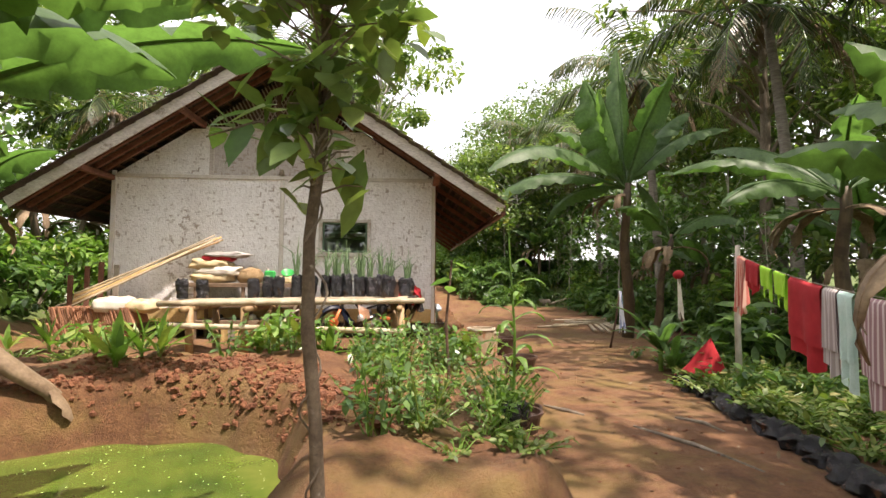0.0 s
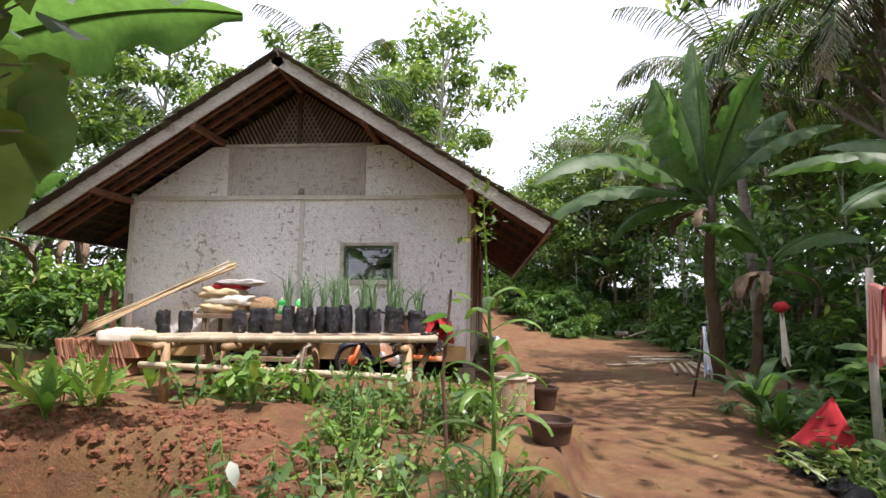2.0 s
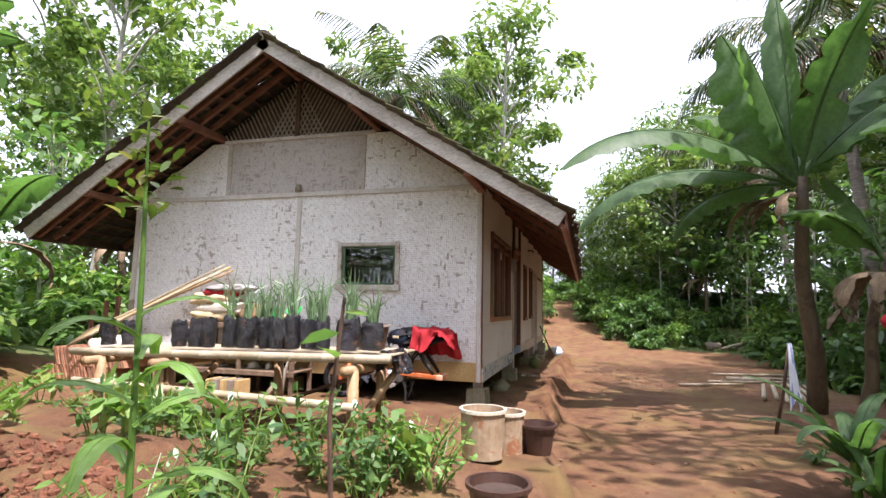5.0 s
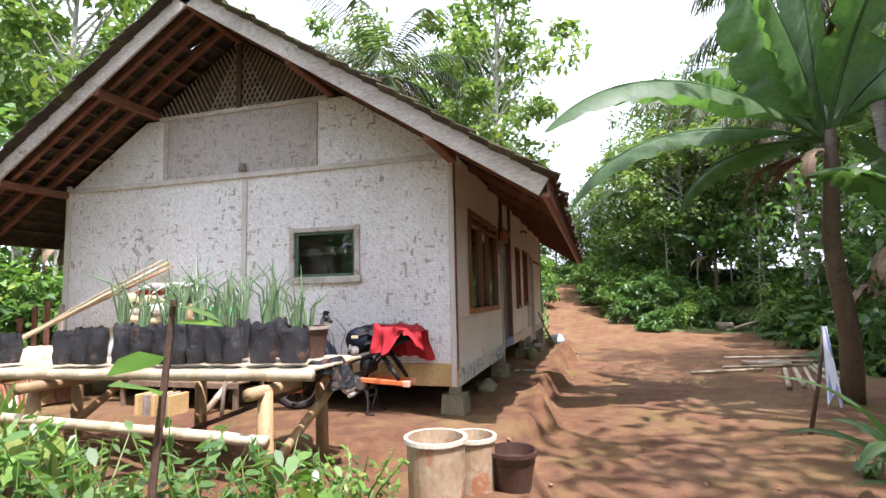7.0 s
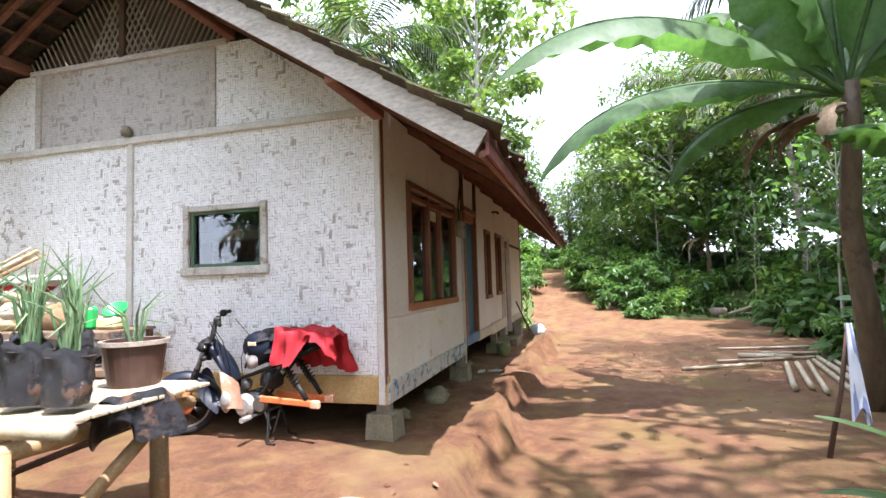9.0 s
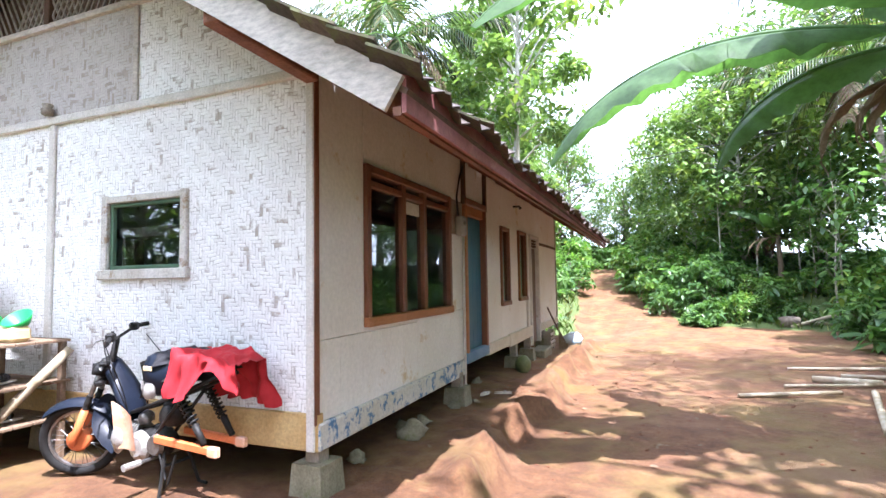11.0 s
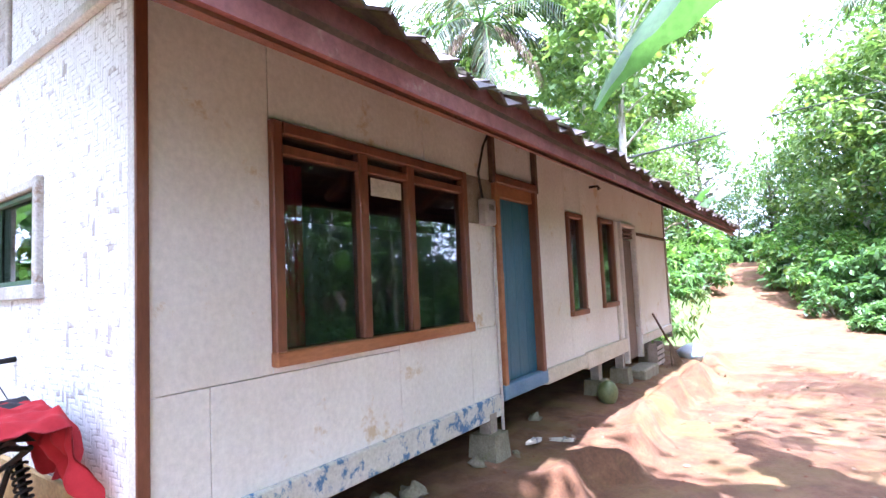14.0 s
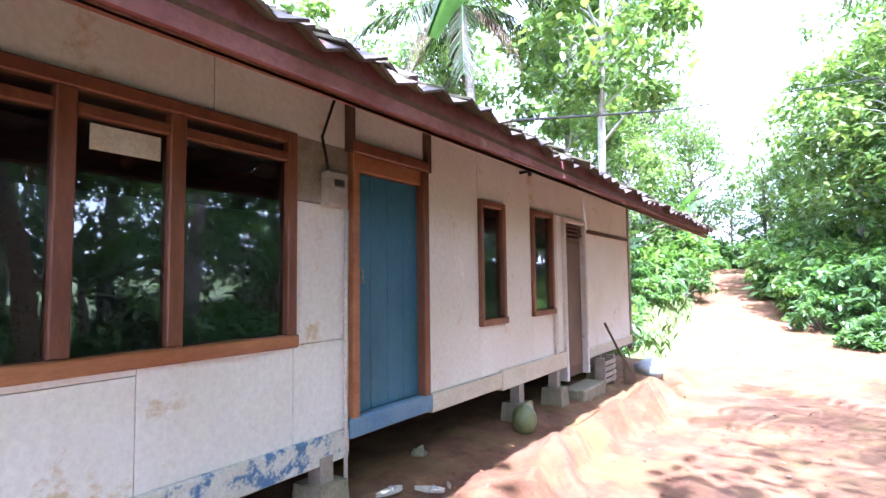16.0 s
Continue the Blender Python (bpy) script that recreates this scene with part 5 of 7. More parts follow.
for n, x0, x1, y0, y1, kinds in ((19, -1.1, 0.45, -6.0, -3.6, (0, 0, 1, 2, 0)), (12, -4.2, -1.2, -4.4, -3.5, (2, 3, 3, 2, 0)), (8, -0.9, 0.4, -6.9, -5.6, (1, 1, 0)),
                                  (8, -6.5, -4.2, -3.6, -2.0, (2, 3)), (5, -0.5, 0.35, -3.6, -3.2, (0, 0, 1)), (7, -3.0, -0.2, -3.9, -3.4, (0, 2, 0))):
    for _ in range(n):
        cs[r.choice(kinds)].append((r.uniform(x0, x1), r.uniform(y0, y1), r.uniform(0.6, 1.0)))
for b, s in zip(crop, cs):
    place(b, s)
ground_weed = leafy_plant("ground_weed", "low creeping weed on the bare soil", "plant", 0.14, 14, 6, 0.06, LEAF_GRASS, 66, 0.22, 0.5, "low weeds")
place(ground_weed, [(r.uniform(3.5, 5.8), r.uniform(-7.0, -1.0), r.uniform(0.8, 1.8)) for _ in range(60)] + [(r.uniform(-0.6, 0.5), r.uniform(-7.2, -5.0), r.uniform(0.7, 1.3)) for _ in range(14)]
      + [(r.uniform(-5.5, -4.0), r.uniform(-5, -2.5), 1.0) for _ in range(8)])

# tall flowering weed in a bag
tall_weed = thing("potted_weed", "tall flowering weed with long drooping leaves in a black bag", "plant", "", grounded(0.36, -6.35))
part("stem", Geo().tube([(0, 0, 0.1), (0.01, 0, 0.7), (-0.03, 0.02, 1.35), (-0.05, 0.02, 1.75)], [0.013, 0.010, 0.007, 0.003], 6), LEAF_CROP, tall_weed)
rg = random.Random(5)
for k in range(17):
    part("leaf", blade((0, 0, 0.35 + 0.055 * k), k * 2.4, 0.42 - 0.01 * k, radians(35), radians(120), 0.055, rg, 10, 0.0), LEAF_CROP, tall_weed)
c = np.array([(-0.05 + rg.gauss(0, 0.045), 0.02 + rg.gauss(0, 0.045), 1.5 + 0.3 * rg.random()) for _ in range(70)])
ob = new("buds", quads_mesh("buds", leaf_array(c, 0.05, -0.4, 0.5), LEAF_GRASS))
ob.parent = tall_weed
ob["kind"] = "stuff"
bag = [(0.0, 0.16), (0.10, 0.165), (0.125, 0.15), (0.135, 0.08), (0.13, 0.0), (0.0, -0.02)]
part("bag", Geo().lathe(bag, 14), BLACK_BAG, tall_weed, "crumpled black bag", True)

# stake with a climbing leaf, in the bed
stake = thing("garden_stake", "thin dark stake leaning in the bed", "stake", "", grounded(-0.05, -4.5))
part("shaft", Geo().tube([(0.05, 0, -0.2), (0.0, 0, 0.6), (0.06, 0.02, 1.32)], [0.018, 0.016, 0.012], 6), DARK_WOOD, stake)
ob = new("leaves", quads_mesh("leaves", leaf_array(np.array([(0.05, 0, 1.3), (0.05, 0, 1.1), (0.03, 0, 0.95), (0.04, 0, 1.22)]), 0.2, 0.1, 0.6), LEAF_SHRUB))
ob.parent = stake

# withered banana leaf drooping by the pond
wl = thing("withered_leaf", "withered grey banana leaf bent over the soil", "dead leaf", "", (-4.85, -5.45, 0.05))
part("sheath", Geo().tube([(-0.6, -0.3, 1.2), (-0.1, 0.0, 0.75), (0.45, 0.25, 0.42), (0.85, 0.45, 0.05), (0.9, 0.5, -0.12)], [0.13, 0.17, 0.20, 0.13, 0.07], 9, True, 0.5), LEAF_DRY, wl, smooth=True)
part("curl", blade((0.8, 0.42, 0.18), radians(20), 0.6, radians(-40), radians(60), 0.34, random.Random(3), 10, 0.3), LEAF_DRY, wl, "", True)

# clods of dug soil round the pond
clods = Geo()
for k in range(2200):
    a = r.uniform(-0.2, 3.3)
    q = r.uniform(1.0, 1.45)
    x, y = -3.0 + 1.75 * q * math.cos(a), -6.3 + 1.5 * q * math.sin(a)
    s = 0.008 + 0.034 * r.random() ** 2.5
    clods.blob((x, y, ground_z(x, y) + s * 0.2), (s * 1.2, s, s * 0.9), k, 0.9, 6)
solid("soil_clods", clods, CLOD, "freshly dug crumbly red soil clods", "soil", "stuff")
pebbles = Geo()
for k in range(420):
    x, y = r.uniform(0.2, 5), r.uniform(-7, 9)
    s = r.uniform(0.006, 0.022)
    pebbles.blob((x, y, ground_z(x, y) + s * 0.3), (s * 1.4, s, s * 0.7), k, 0.4, 4)
solid("crumbs", pebbles, CLOD, "loose soil crumbs and pebbles on the path", "pebbles", "stuff")
lit = []
for k in range(330):
    x, y = r.uniform(0.2, 7), r.uniform(-8, 16)
    lit.append((x, y, ground_z(x, y) + 0.012))
ob = quads_mesh("leaf_litter", leaf_array(np.array(lit), 0.07, 0.0, 0.5, np.random.default_rng(2)) * np.array([1, 1, 1]), LEAF_DRY)
tagged(new("leaf_litter", ob), "scattered dry brown leaves on the earth", "leaf litter", "", "stuff")

# ---------------------------------------------------------------- bamboo bench with planted bags


def pole(a, b, rad, knots=True, n=9):
    a, b = Vector(a), Vector(b)
    L = (b - a).length
    pts, rs = [a], [rad]
    k = max(int(L / 0.32), 1)
    for i in range(1, k):
        t = i / k
        for d, q in ((-0.012, 1.0), (0.0, 1.13), (0.012, 1.0)):
            pts.append(a.lerp(b, t + d / L))
            rs.append(rad * q)
    pts.append(b)
    rs.append(rad * 0.95)
    return Geo().tube(pts, rs, n)


bench = thing("bamboo_bench", "rough bamboo bench carrying planted black bags", "bench", "", (0, 0, 0))
part("front_rail", pole((-3.97, -2.95, 0.86), (-0.26, -2.95, 0.925), 0.042), BAMBOO, bench, smooth=True)
part("back_rail", pole((-3.9, -2.05, 0.86), (-0.45, -2.0, 0.92), 0.038), BAMBOO, bench, smooth=True)
part("lower_rail", pole((-3.78, -3.06, 0.57), (-0.54, -3.06, 0.50), 0.040), BAMBOO, bench, smooth=True)
for x in (-3.55, -2.7, -0.62):
    part("cross_pole", pole((x, -3.16, 0.79 + 0.01 * (x + 3.5)), (x + 0.05, -1.9, 0.80), 0.045), BAMBOO_OLD, bench, smooth=True)
for x, y in ((-3.5, -2.98), (-2.75, -2.98), (-0.58, -3.0), (-3.5, -2.0), (-2.0, -1.98), (-0.72, -1.98)):
    z = ground_z(x, y)
    part("leg", pole((x, y, z - 0.2), (x - 0.02, y, 0.82), 0.055), BAMBOO_OLD, bench, smooth=True)
part("brace", pole((-0.72, -2.95, 0.12), (-0.36, -2.3, 0.86), 0.036), BAMBOO_OLD, bench, smooth=True)
part("brace", pole((-2.95, -2.95, 0.10), (-2.55, -2.2, 0.82), 0.036), BAMBOO_OLD, bench, smooth=True)
for k in range(9):
    y = -2.87 + 0.098 * k
    part("slat", Geo().box((-3.92, y, 0.0), (-0.34, y + 0.085, 0.02), pose(0, 0, 0.935, 0, -1.0, 0), 0.004), BAMBOO, bench)
part("prop_pole", pole((-2.4, -2.3, 0.12), (-0.75, -2.15, 0.72), 0.022), DARK_WOOD, bench)


def planted_bag(label, w, h, blades_n, seed, tall=0.5):
    rg = random.Random(seed)
    ob = thing("planted_bag", label, "plant bag", "bags on the bench")
    g = Geo()

    def skin(u, v):
        a = 2 * math.pi * u
        q = w * 0.46 * (1 + 0.07 * math.sin(3 * a + seed) + 0.05 * math.sin(7 * a + 9 * v + seed)) * (0.94 + 0.16 * math.sin(2.6 * v) - (0.14 if v > 0.93 else 0)) * (1 + 0.22 * noise.noise(Vector((1.6 * math.cos(a), 1.6 * math.sin(a), 3.2 * v + seed))))
        return (q * math.cos(a) * (1 + 0.1 * math.sin(seed)), q * math.sin(a), h * v + 0.012 * math.sin(5 * a + seed) * v)
    g.sheet(skin, 26, 12)
    part("bag", g, BLACK_BAG, ob, "", True)
    part("soil", Geo().lathe([(0.0, h * 0.88), (w * 0.49, h * 0.86)], 12), SOIL, ob)
    if blades_n:
        g = Geo()
        for k in range(blades_n):
            az, ln, sp = rg.uniform(0, 6.28), tall * rg.uniform(0.5, 1.15), rg.uniform(0.05, 0.5)
            bx, by = rg.uniform(-0.05, 0.05), rg.uniform(-0.05, 0.05)
            droop = rg.random() < 0.18
            tip = (bx + math.cos(az) * ln * sp * 1.1, by + math.sin(az) * ln * sp * 1.1, h * 0.86 + ln * (0.9 - sp * 0.6) * (0.45 if droop else 1))
            mid = (bx + math.cos(az) * ln * sp * 0.35, by + math.sin(az) * ln * sp * 0.35, h * 0.86 + ln * 0.5)
            g.tube([(bx, by, h * 0.85), mid, tip], [0.009, 0.008, 0.002], 5, False)
        part("onion_leaves", g, LEAF_ONION, ob, "pale green onion leaves")
    return ob


protos = [planted_bag("black polybag with spring onions on the bench", 0.20, 0.30, 18, 1, 0.6), planted_bag("black polybag with spring onions on the bench", 0.185, 0.31, 14, 2, 0.62),
          planted_bag("black polybag of soil, hardly sprouted", 0.20, 0.29, 0, 3), planted_bag("wide black polybag with spring onions", 0.27, 0.30, 20, 4, 0.58)]
used = set()
for k, (x, y, p) in enumerate(((-3.73, -2.72, 2), (-3.47, -2.70, 2), (-2.72, -2.78, 2), (-2.53, -2.76, 2), (-2.36, -2.78, 2), (-2.12, -2.76, 1), (-1.93, -2.76, 3), (-1.70, -2.74, 1), (-1.54, -2.78, 0), (-1.38, -2.76, 1),
                               (-1.20, -2.75, 0), (-1.04, -2.78, 1), (-0.80, -2.74, 3), (-0.53, -2.74, 3), (-2.0, -2.42, 0), (-1.6, -2.4, 1), (-1.25, -2.42, 0), (-0.9, -2.4, 0))):
    m = pose(x, y, 0.955 + 0.0175 * (x + 2.1), r.uniform(-3, 3), r.uniform(-3, 3), r.uniform(0, 360)) @ Matrix.Diagonal((r.uniform(0.76, 0.88), r.uniform(0.76, 0.88), r.uniform(0.88, 1.08), 1))
    if p in used:
        copy_thing(protos[p], Matrix.Identity(4)).matrix_basis = m
    else:
        protos[p].matrix_basis = m
        used.add(p)

BROWN_PLASTIC = surface("brown plastic", (0.055, 0.028, 0.020), (0.085, 0.045, 0.032), 5, 0.4, 30, 0.2, bumps=0.1, wear=(0.20, 0.12, 0.08), wear_at=0.64)


def bucket(label, at, rad, h, mat, taper=0.78, fill=None, group="", rim_mat=None):
    ob = thing("bucket", label, "bucket", group, at, random.Random(int(rad * 999)).uniform(0, 90))
    b = rad * taper
    part("body", Geo().lathe([(0.0, 0.0), (b, 0.0), (rad, h), (rad - 0.012, h), (b - 0.008, 0.02), (0.0, 0.02)], 24), mat, ob, smooth=False)
    part("rim", Geo().lathe([(rad, h - 0.025), (rad + 0.014, h - 0.022), (rad + 0.014, h + 0.004), (rad - 0.008, h + 0.004)], 24), rim_mat or mat, ob)
    part("soil", Geo().lathe([(0.0, h * 0.74), (rad * 0.95, h * 0.72)], 18), fill or SOIL, ob)
    return ob


PALE_PLASTIC = surface("stained pale drum", (0.34, 0.23, 0.13), (0.48, 0.38, 0.26), 3, 0.6, 25, 0.3, wear=(0.30, 0.13, 0.06), wear_at=0.52, wear_scale=4)
pot = bucket("brown plastic pot with onions on the bench", (-0.80, -2.1, 0.94), 0.18, 0.27, BROWN_PLASTIC, 0.78, None, "", GREY_WOOD)
g = Geo()
for k in range(8):
    az, ln = k * 2.4, 0.28 + 0.05 * (k % 3)
    g.tube([(0.02 * math.cos(az), 0.02 * math.sin(az), 0.19), (0.07 * math.cos(az), 0.07 * math.sin(az), 0.19 + ln * 0.7), (0.22 * math.cos(az), 0.22 * math.sin(az), 0.19 + ln * (1.0 if k % 3 else 0.6))], [0.009, 0.008, 0.002], 5, False)
part("onion_leaves", g, LEAF_ONION, pot, "pale green onion leaves")
bucket("soil-stained open drum on the yard edge", grounded(0.57, -2.82), 0.195, 0.40, PALE_PLASTIC, 0.93, LEAF_DRY, "drums", CREAM_BEAM)
bucket("soil-stained open drum behind another", grounded(0.72, -2.42), 0.165, 0.37, PALE_PLASTIC, 0.93, LEAF_DRY, "drums", CREAM_BEAM)
bucket("dark brown plastic bucket on the path edge", grounded(1.0, -2.34), 0.17, 0.27, BROWN_PLASTIC, 0.72)
bucket("dark plastic basin half full of soil", grounded(0.90, -4.0), 0.20, 0.20, BROWN_PLASTIC, 0.8)
bucket("dark plastic basin of soil beside the bed", grounded(0.56, -5.5), 0.23, 0.18, BROWN_PLASTIC, 0.85)
bucket("dark plastic basin of soil beside the bed", grounded(0.78, -4.85), 0.17, 0.16, BROWN_PLASTIC, 0.85)

# ---------------------------------------------------------------- things against the gable wall
WHITE_SACK = surface("woven rice sack", (0.62, 0.55, 0.44), (0.74, 0.68, 0.58), 4, 0.8, 70, 0.25)
YELLOW_SACK = surface("yellowed grain sack", (0.56, 0.42, 0.22), (0.66, 0.54, 0.33), 4, 0.8, 70, 0.25)
GREY_CLOTH = surface("grey washed cloth", (0.32, 0.29, 0.27), (0.45, 0.42, 0.39), 5, 0.9, 80, 0.25)
WICKER = surface("wicker basket", (0.32, 0.20, 0.09), (0.46, 0.31, 0.16), 8, 0.8, 90, 0.5, bumps=0.9, dist=0.02)
GREEN_PLASTIC = surface("bright green plastic", (0.02, 0.30, 0.06), (0.03, 0.38, 0.09), 3, 0.35, 40, 0.1, bumps=0.05)
CREAM_PLASTIC = surface("cream plastic", (0.66, 0.50, 0.25), (0.72, 0.58, 0.33), 3, 0.4, 40, 0.15, bumps=0.05)
RACK_WOOD = surface("weathered brown rack timber", (0.15, 0.095, 0.055), (0.26, 0.175, 0.11), 5, 0.85, 40, 0.4, wear=(0.34, 0.28, 0.21), wear_at=0.6)
rack = thing("storage_rack", "weathered wooden rack loaded with sacks and shoes", "rack", "", (0, 0, 0))
for z, a in ((1.10, -4.75), (0.74, -4.4), (0.42, -4.4)):
    for k in range(4):
        part("shelf_board", Geo().box((a, -0.66 + 0.15 * k, z), (-2.62, -0.52 + 0.15 * k, z + 0.025), bevel=0.004), RACK_WOOD, rack)
    part("shelf_edge", Geo().box((a, -0.69, z - 0.05), (-2.6, -0.662, z + 0.02), bevel=0.005), RACK_WOOD, rack)
for x in (-4.4, -3.55, -2.66):
    for y in (-0.64, -0.12):
        part("leg", Geo().box((x - 0.03, y - 0.025, ground_z(x, y) - 0.05), (x + 0.03, y + 0.025, 1.1), bevel=0.006), RACK_WOOD, rack)


def sack(label, at, size, mat, seed, turn=0.0):
    def skin(u, v):
        th, ph = math.pi * v, 2 * math.pi * u
        def sq(c, e):
            return math.copysign(abs(c) ** e, c)
        d = Vector((sq(math.cos(ph), 0.5) * math.sin(th) ** 0.5, sq(math.sin(ph), 0.5) * math.sin(th) ** 0.5, sq(math.cos(th), 0.8)))
        q = 1 + 0.22 * noise.noise(d * 2.2 + Vector((seed * 3.1, 0, seed))) + 0.08 * noise.noise(d * 6 + Vector((seed, 2, 0)))
        return (d.x * size[0] * q, d.y * size[1] * q, d.z * size[2] * (q + 0.35 * noise.noise(Vector((d.x * 2.5, d.y * 2.5, seed)))))
    g = Geo().sheet(skin, 32, 14)
    ob = solid("sack", g, mat, label, "sack", "", True, "piled sacks")
    ob.matrix_basis = pose(*at, 0, 0, turn)


for k, (x, z, s, m, lb) in enumerate(((-4.18, 1.21, (0.40, 0.24, 0.10), YELLOW_SACK, "yellowed grain sack lying flat"), (-4.05, 1.34, (0.42, 0.24, 0.10), WHITE_SACK, "pale woven sack lying flat"),
                                      (-4.22, 1.47, (0.36, 0.23, 0.10), YELLOW_SACK, "yellowed grain sack lying flat"), (-4.10, 1.58, (0.28, 0.20, 0.06), RED_CLOTH, "folded red cloth on the sacks"),
                                      (-3.92, 1.65, (0.38, 0.22, 0.055), GREY_CLOTH, "folded grey cloth on the sacks"))):
    sack(lb, (x, -0.38, z), s, m, k, r.uniform(-6, 6))
sack("white sack slumped beside the tiles", (-5.75, -0.75, 0.72), (0.34, 0.26, 0.15), WHITE_SACK, 8, 15)
sack("pale sack slumped beside the tiles", (-5.35, -0.7, 0.70), (0.3, 0.24, 0.12), YELLOW_SACK, 9, -10)
basket = solid("wicker_basket", Geo().box((-0.22, -0.17, 0.0), (0.22, 0.17, 0.25), bevel=0.07).blob((0, 0, 0.2), (0.20, 0.15, 0.09), 3, 0.5, 14), WICKER, "bulging brown woven basket on the rack", "basket", "", True)
basket.matrix_basis = pose(-3.5, -0.38, 1.12)
can = thing("jerrycan", "bright green plastic canister with a cap", "canister", "", (-3.12, -0.45, 1.125))
part("body", Geo().box((-0.1, -0.06, 0), (0.1, 0.06, 0.24), bevel=0.03), GREEN_PLASTIC, can)
part("cap", Geo().lathe([(0.0, 0.28), (0.025, 0.28), (0.025, 0.235)], 12, (-0.05, 0, 0)), LIME_WOOD, can)
for k in range(3):
    part("mark", Geo().box((-0.06, -0.064, 0.07 + 0.03 * k), (0.05 - 0.02 * k, -0.060, 0.085 + 0.03 * k)), LIME_WOOD, can, "pale printed bar")
tub = thing("plastic_tub", "cream plastic tub on the rack", "tub", "", (-2.84, -0.42, 1.125))
part("body", Geo().box((-0.13, -0.09, 0), (0.13, 0.09, 0.14), bevel=0.035), CREAM_PLASTIC, tub)
bowl = thing("green_bowl", "green plastic bowl tilted on the tub", "bowl", "", (-2.84, -0.36, 1.27))
part("shell", Geo().lathe([(0.0, 0.0), (0.07, 0.005), (0.12, 0.09), (0.115, 0.09), (0.065, 0.015), (0.0, 0.012)], 20), GREEN_PLASTIC, bowl, smooth=True)
bowl.matrix_basis = pose(-2.82, -0.36, 1.265, 35, 10, 0)


def shoe(at, turn, mat, label, scale=1.0):
    ob = thing("shoe", label, "shoe", "shoes on the rack", at, turn)
    part("sole", Geo().blob((0, 0, 0.012), (0.13 * scale, 0.045 * scale, 0.014), 2, 0.05, 12), LIME_WOOD, ob, smooth=True)
    part("upper", Geo().blob((-0.03 * scale, 0, 0.045), (0.09 * scale, 0.042 * scale, 0.05), 3, 0.2, 12), mat, ob, smooth=True)
    return ob


for k, (x, z) in enumerate(((-2.9, 0.77), (-3.2, 0.77), (-3.35, 0.77), (-2.85, 0.45), (-3.15, 0.45), (-3.8, 0.77), (-4.0, 0.45), (-3.4, 0.45))):
    shoe((x, -0.45, z), r.uniform(60, 120), (BLACK_BAG, WHITE_SACK, GREY_CLOTH)[k % 3], ("worn black shoe on the rack", "worn pale shoe on the rack", "worn grey shoe on the rack")[k % 3])
plank = solid("leaning_pole", pole((-2.95, -0.95, 0.02), (-2.5, -0.15, 1.05), 0.04), BAMBOO, "peeled pole leaning on the rack", "pole", "", True)
solid("crooked_stick", Geo().tube([(-2.62, -0.95, -0.02), (-2.6, -0.92, 0.45), (-2.57, -0.88, 0.62), (-2.48, -0.86, 0.66)], [0.025, 0.024, 0.022, 0.018], 8), GREY_WOOD, "crooked walking stick propped upright", "stick", "", True)
for k in range(7):
    a = (-6.25 - 0.05 * k, -1.15 + 0.09 * k, 0.72 + 0.03 * k)
    ob = solid("bamboo_strip", pole(a, (-4.25 + 0.07 * (k % 3), -0.30 + 0.03 * k, 1.92 + 0.04 * (k % 4)), 0.015 if k % 2 else 0.021), (BAMBOO, BAMBOO_OLD, YELLOW_WOOD)[k % 3], "long bamboo strip leaning against the wall", "bamboo", "", True, "leaning bamboo")
for x, h, m in ((-6.55, 1.42, RED_WOOD), (-6.3, 1.5, RED_WOOD), (-6.02, 1.45, GREY_WOOD), (-6.85, 1.25, RED_WOOD)):
    solid("fence_stake", Geo().box((x - 0.05, -0.28, -0.02), (x + 0.05, -0.25, h), bevel=0.008), m, "upright wooden stake beside the wall", "stake", "", False, "stakes by the wall")
# roof tiles stacked on edge in two tiers
stack = thing("tile_stack", "two tiers of red clay roof tiles stacked on edge", "tile stack", "", (-6.05, -0.85, ground_z(-6.05, -0.85)))
tm = Geo().box((-0.012, -0.13, 0.0), (0.012, 0.13, 0.30), bevel=0.004).mesh("tile", NEW_TILE)
for tier in range(2):
    for k in range(40):
        ob = new("tile", tm)
        ob.parent = stack
        ob.matrix_basis = pose(-0.72 + 0.12 * tier + k * 0.034, r.uniform(-0.015, 0.015), 0.02 + tier * 0.28, 0, -18 + r.uniform(-3, 3), 0)
    for k in range(40):
        ob = new("tile", tm)
        ob.parent = stack
        ob.matrix_basis = pose(-0.70 + 0.12 * tier + k * 0.034, 0.27 + r.uniform(-0.015, 0.015), 0.02 + tier * 0.28, 0, -18 + r.uniform(-3, 3), 0)
for k in range(5):
    solid("board", Geo().box((-3.30 - 0.12 * k, -1.05, 0.03), (-3.25 - 0.12 * k, -0.75, 0.34), pose(0, 0, 0, 0, 0, 0), 0.006), (YELLOW_WOOD, GREY_WOOD)[k % 2], "short board stacked under the bench", "board", "", False, "stacked boards")

# ---------------------------------------------------------------- motorcycle without its rear wheel
BLACK_RUBBER = surface("tyre rubber", (0.014, 0.014, 0.014), (0.024, 0.022, 0.02), 8, 0.8, 50, 0.3, wear=(0.14, 0.10, 0.07), wear_at=0.58)
BLUE_BLACK = surface("scuffed dark blue plastic", (0.006, 0.008, 0.016), (0.012, 0.016, 0.028), 4, 0.38, 30, 0.2, bumps=0.05, wear=(0.07, 0.07, 0.075), wear_at=0.68)
ORANGE_PAINT = surface("worn orange paint", (0.62, 0.15, 0.04), (0.70, 0.21, 0.07), 4, 0.45, 30, 0.25, wear=(0.60, 0.42, 0.32), wear_at=0.62)
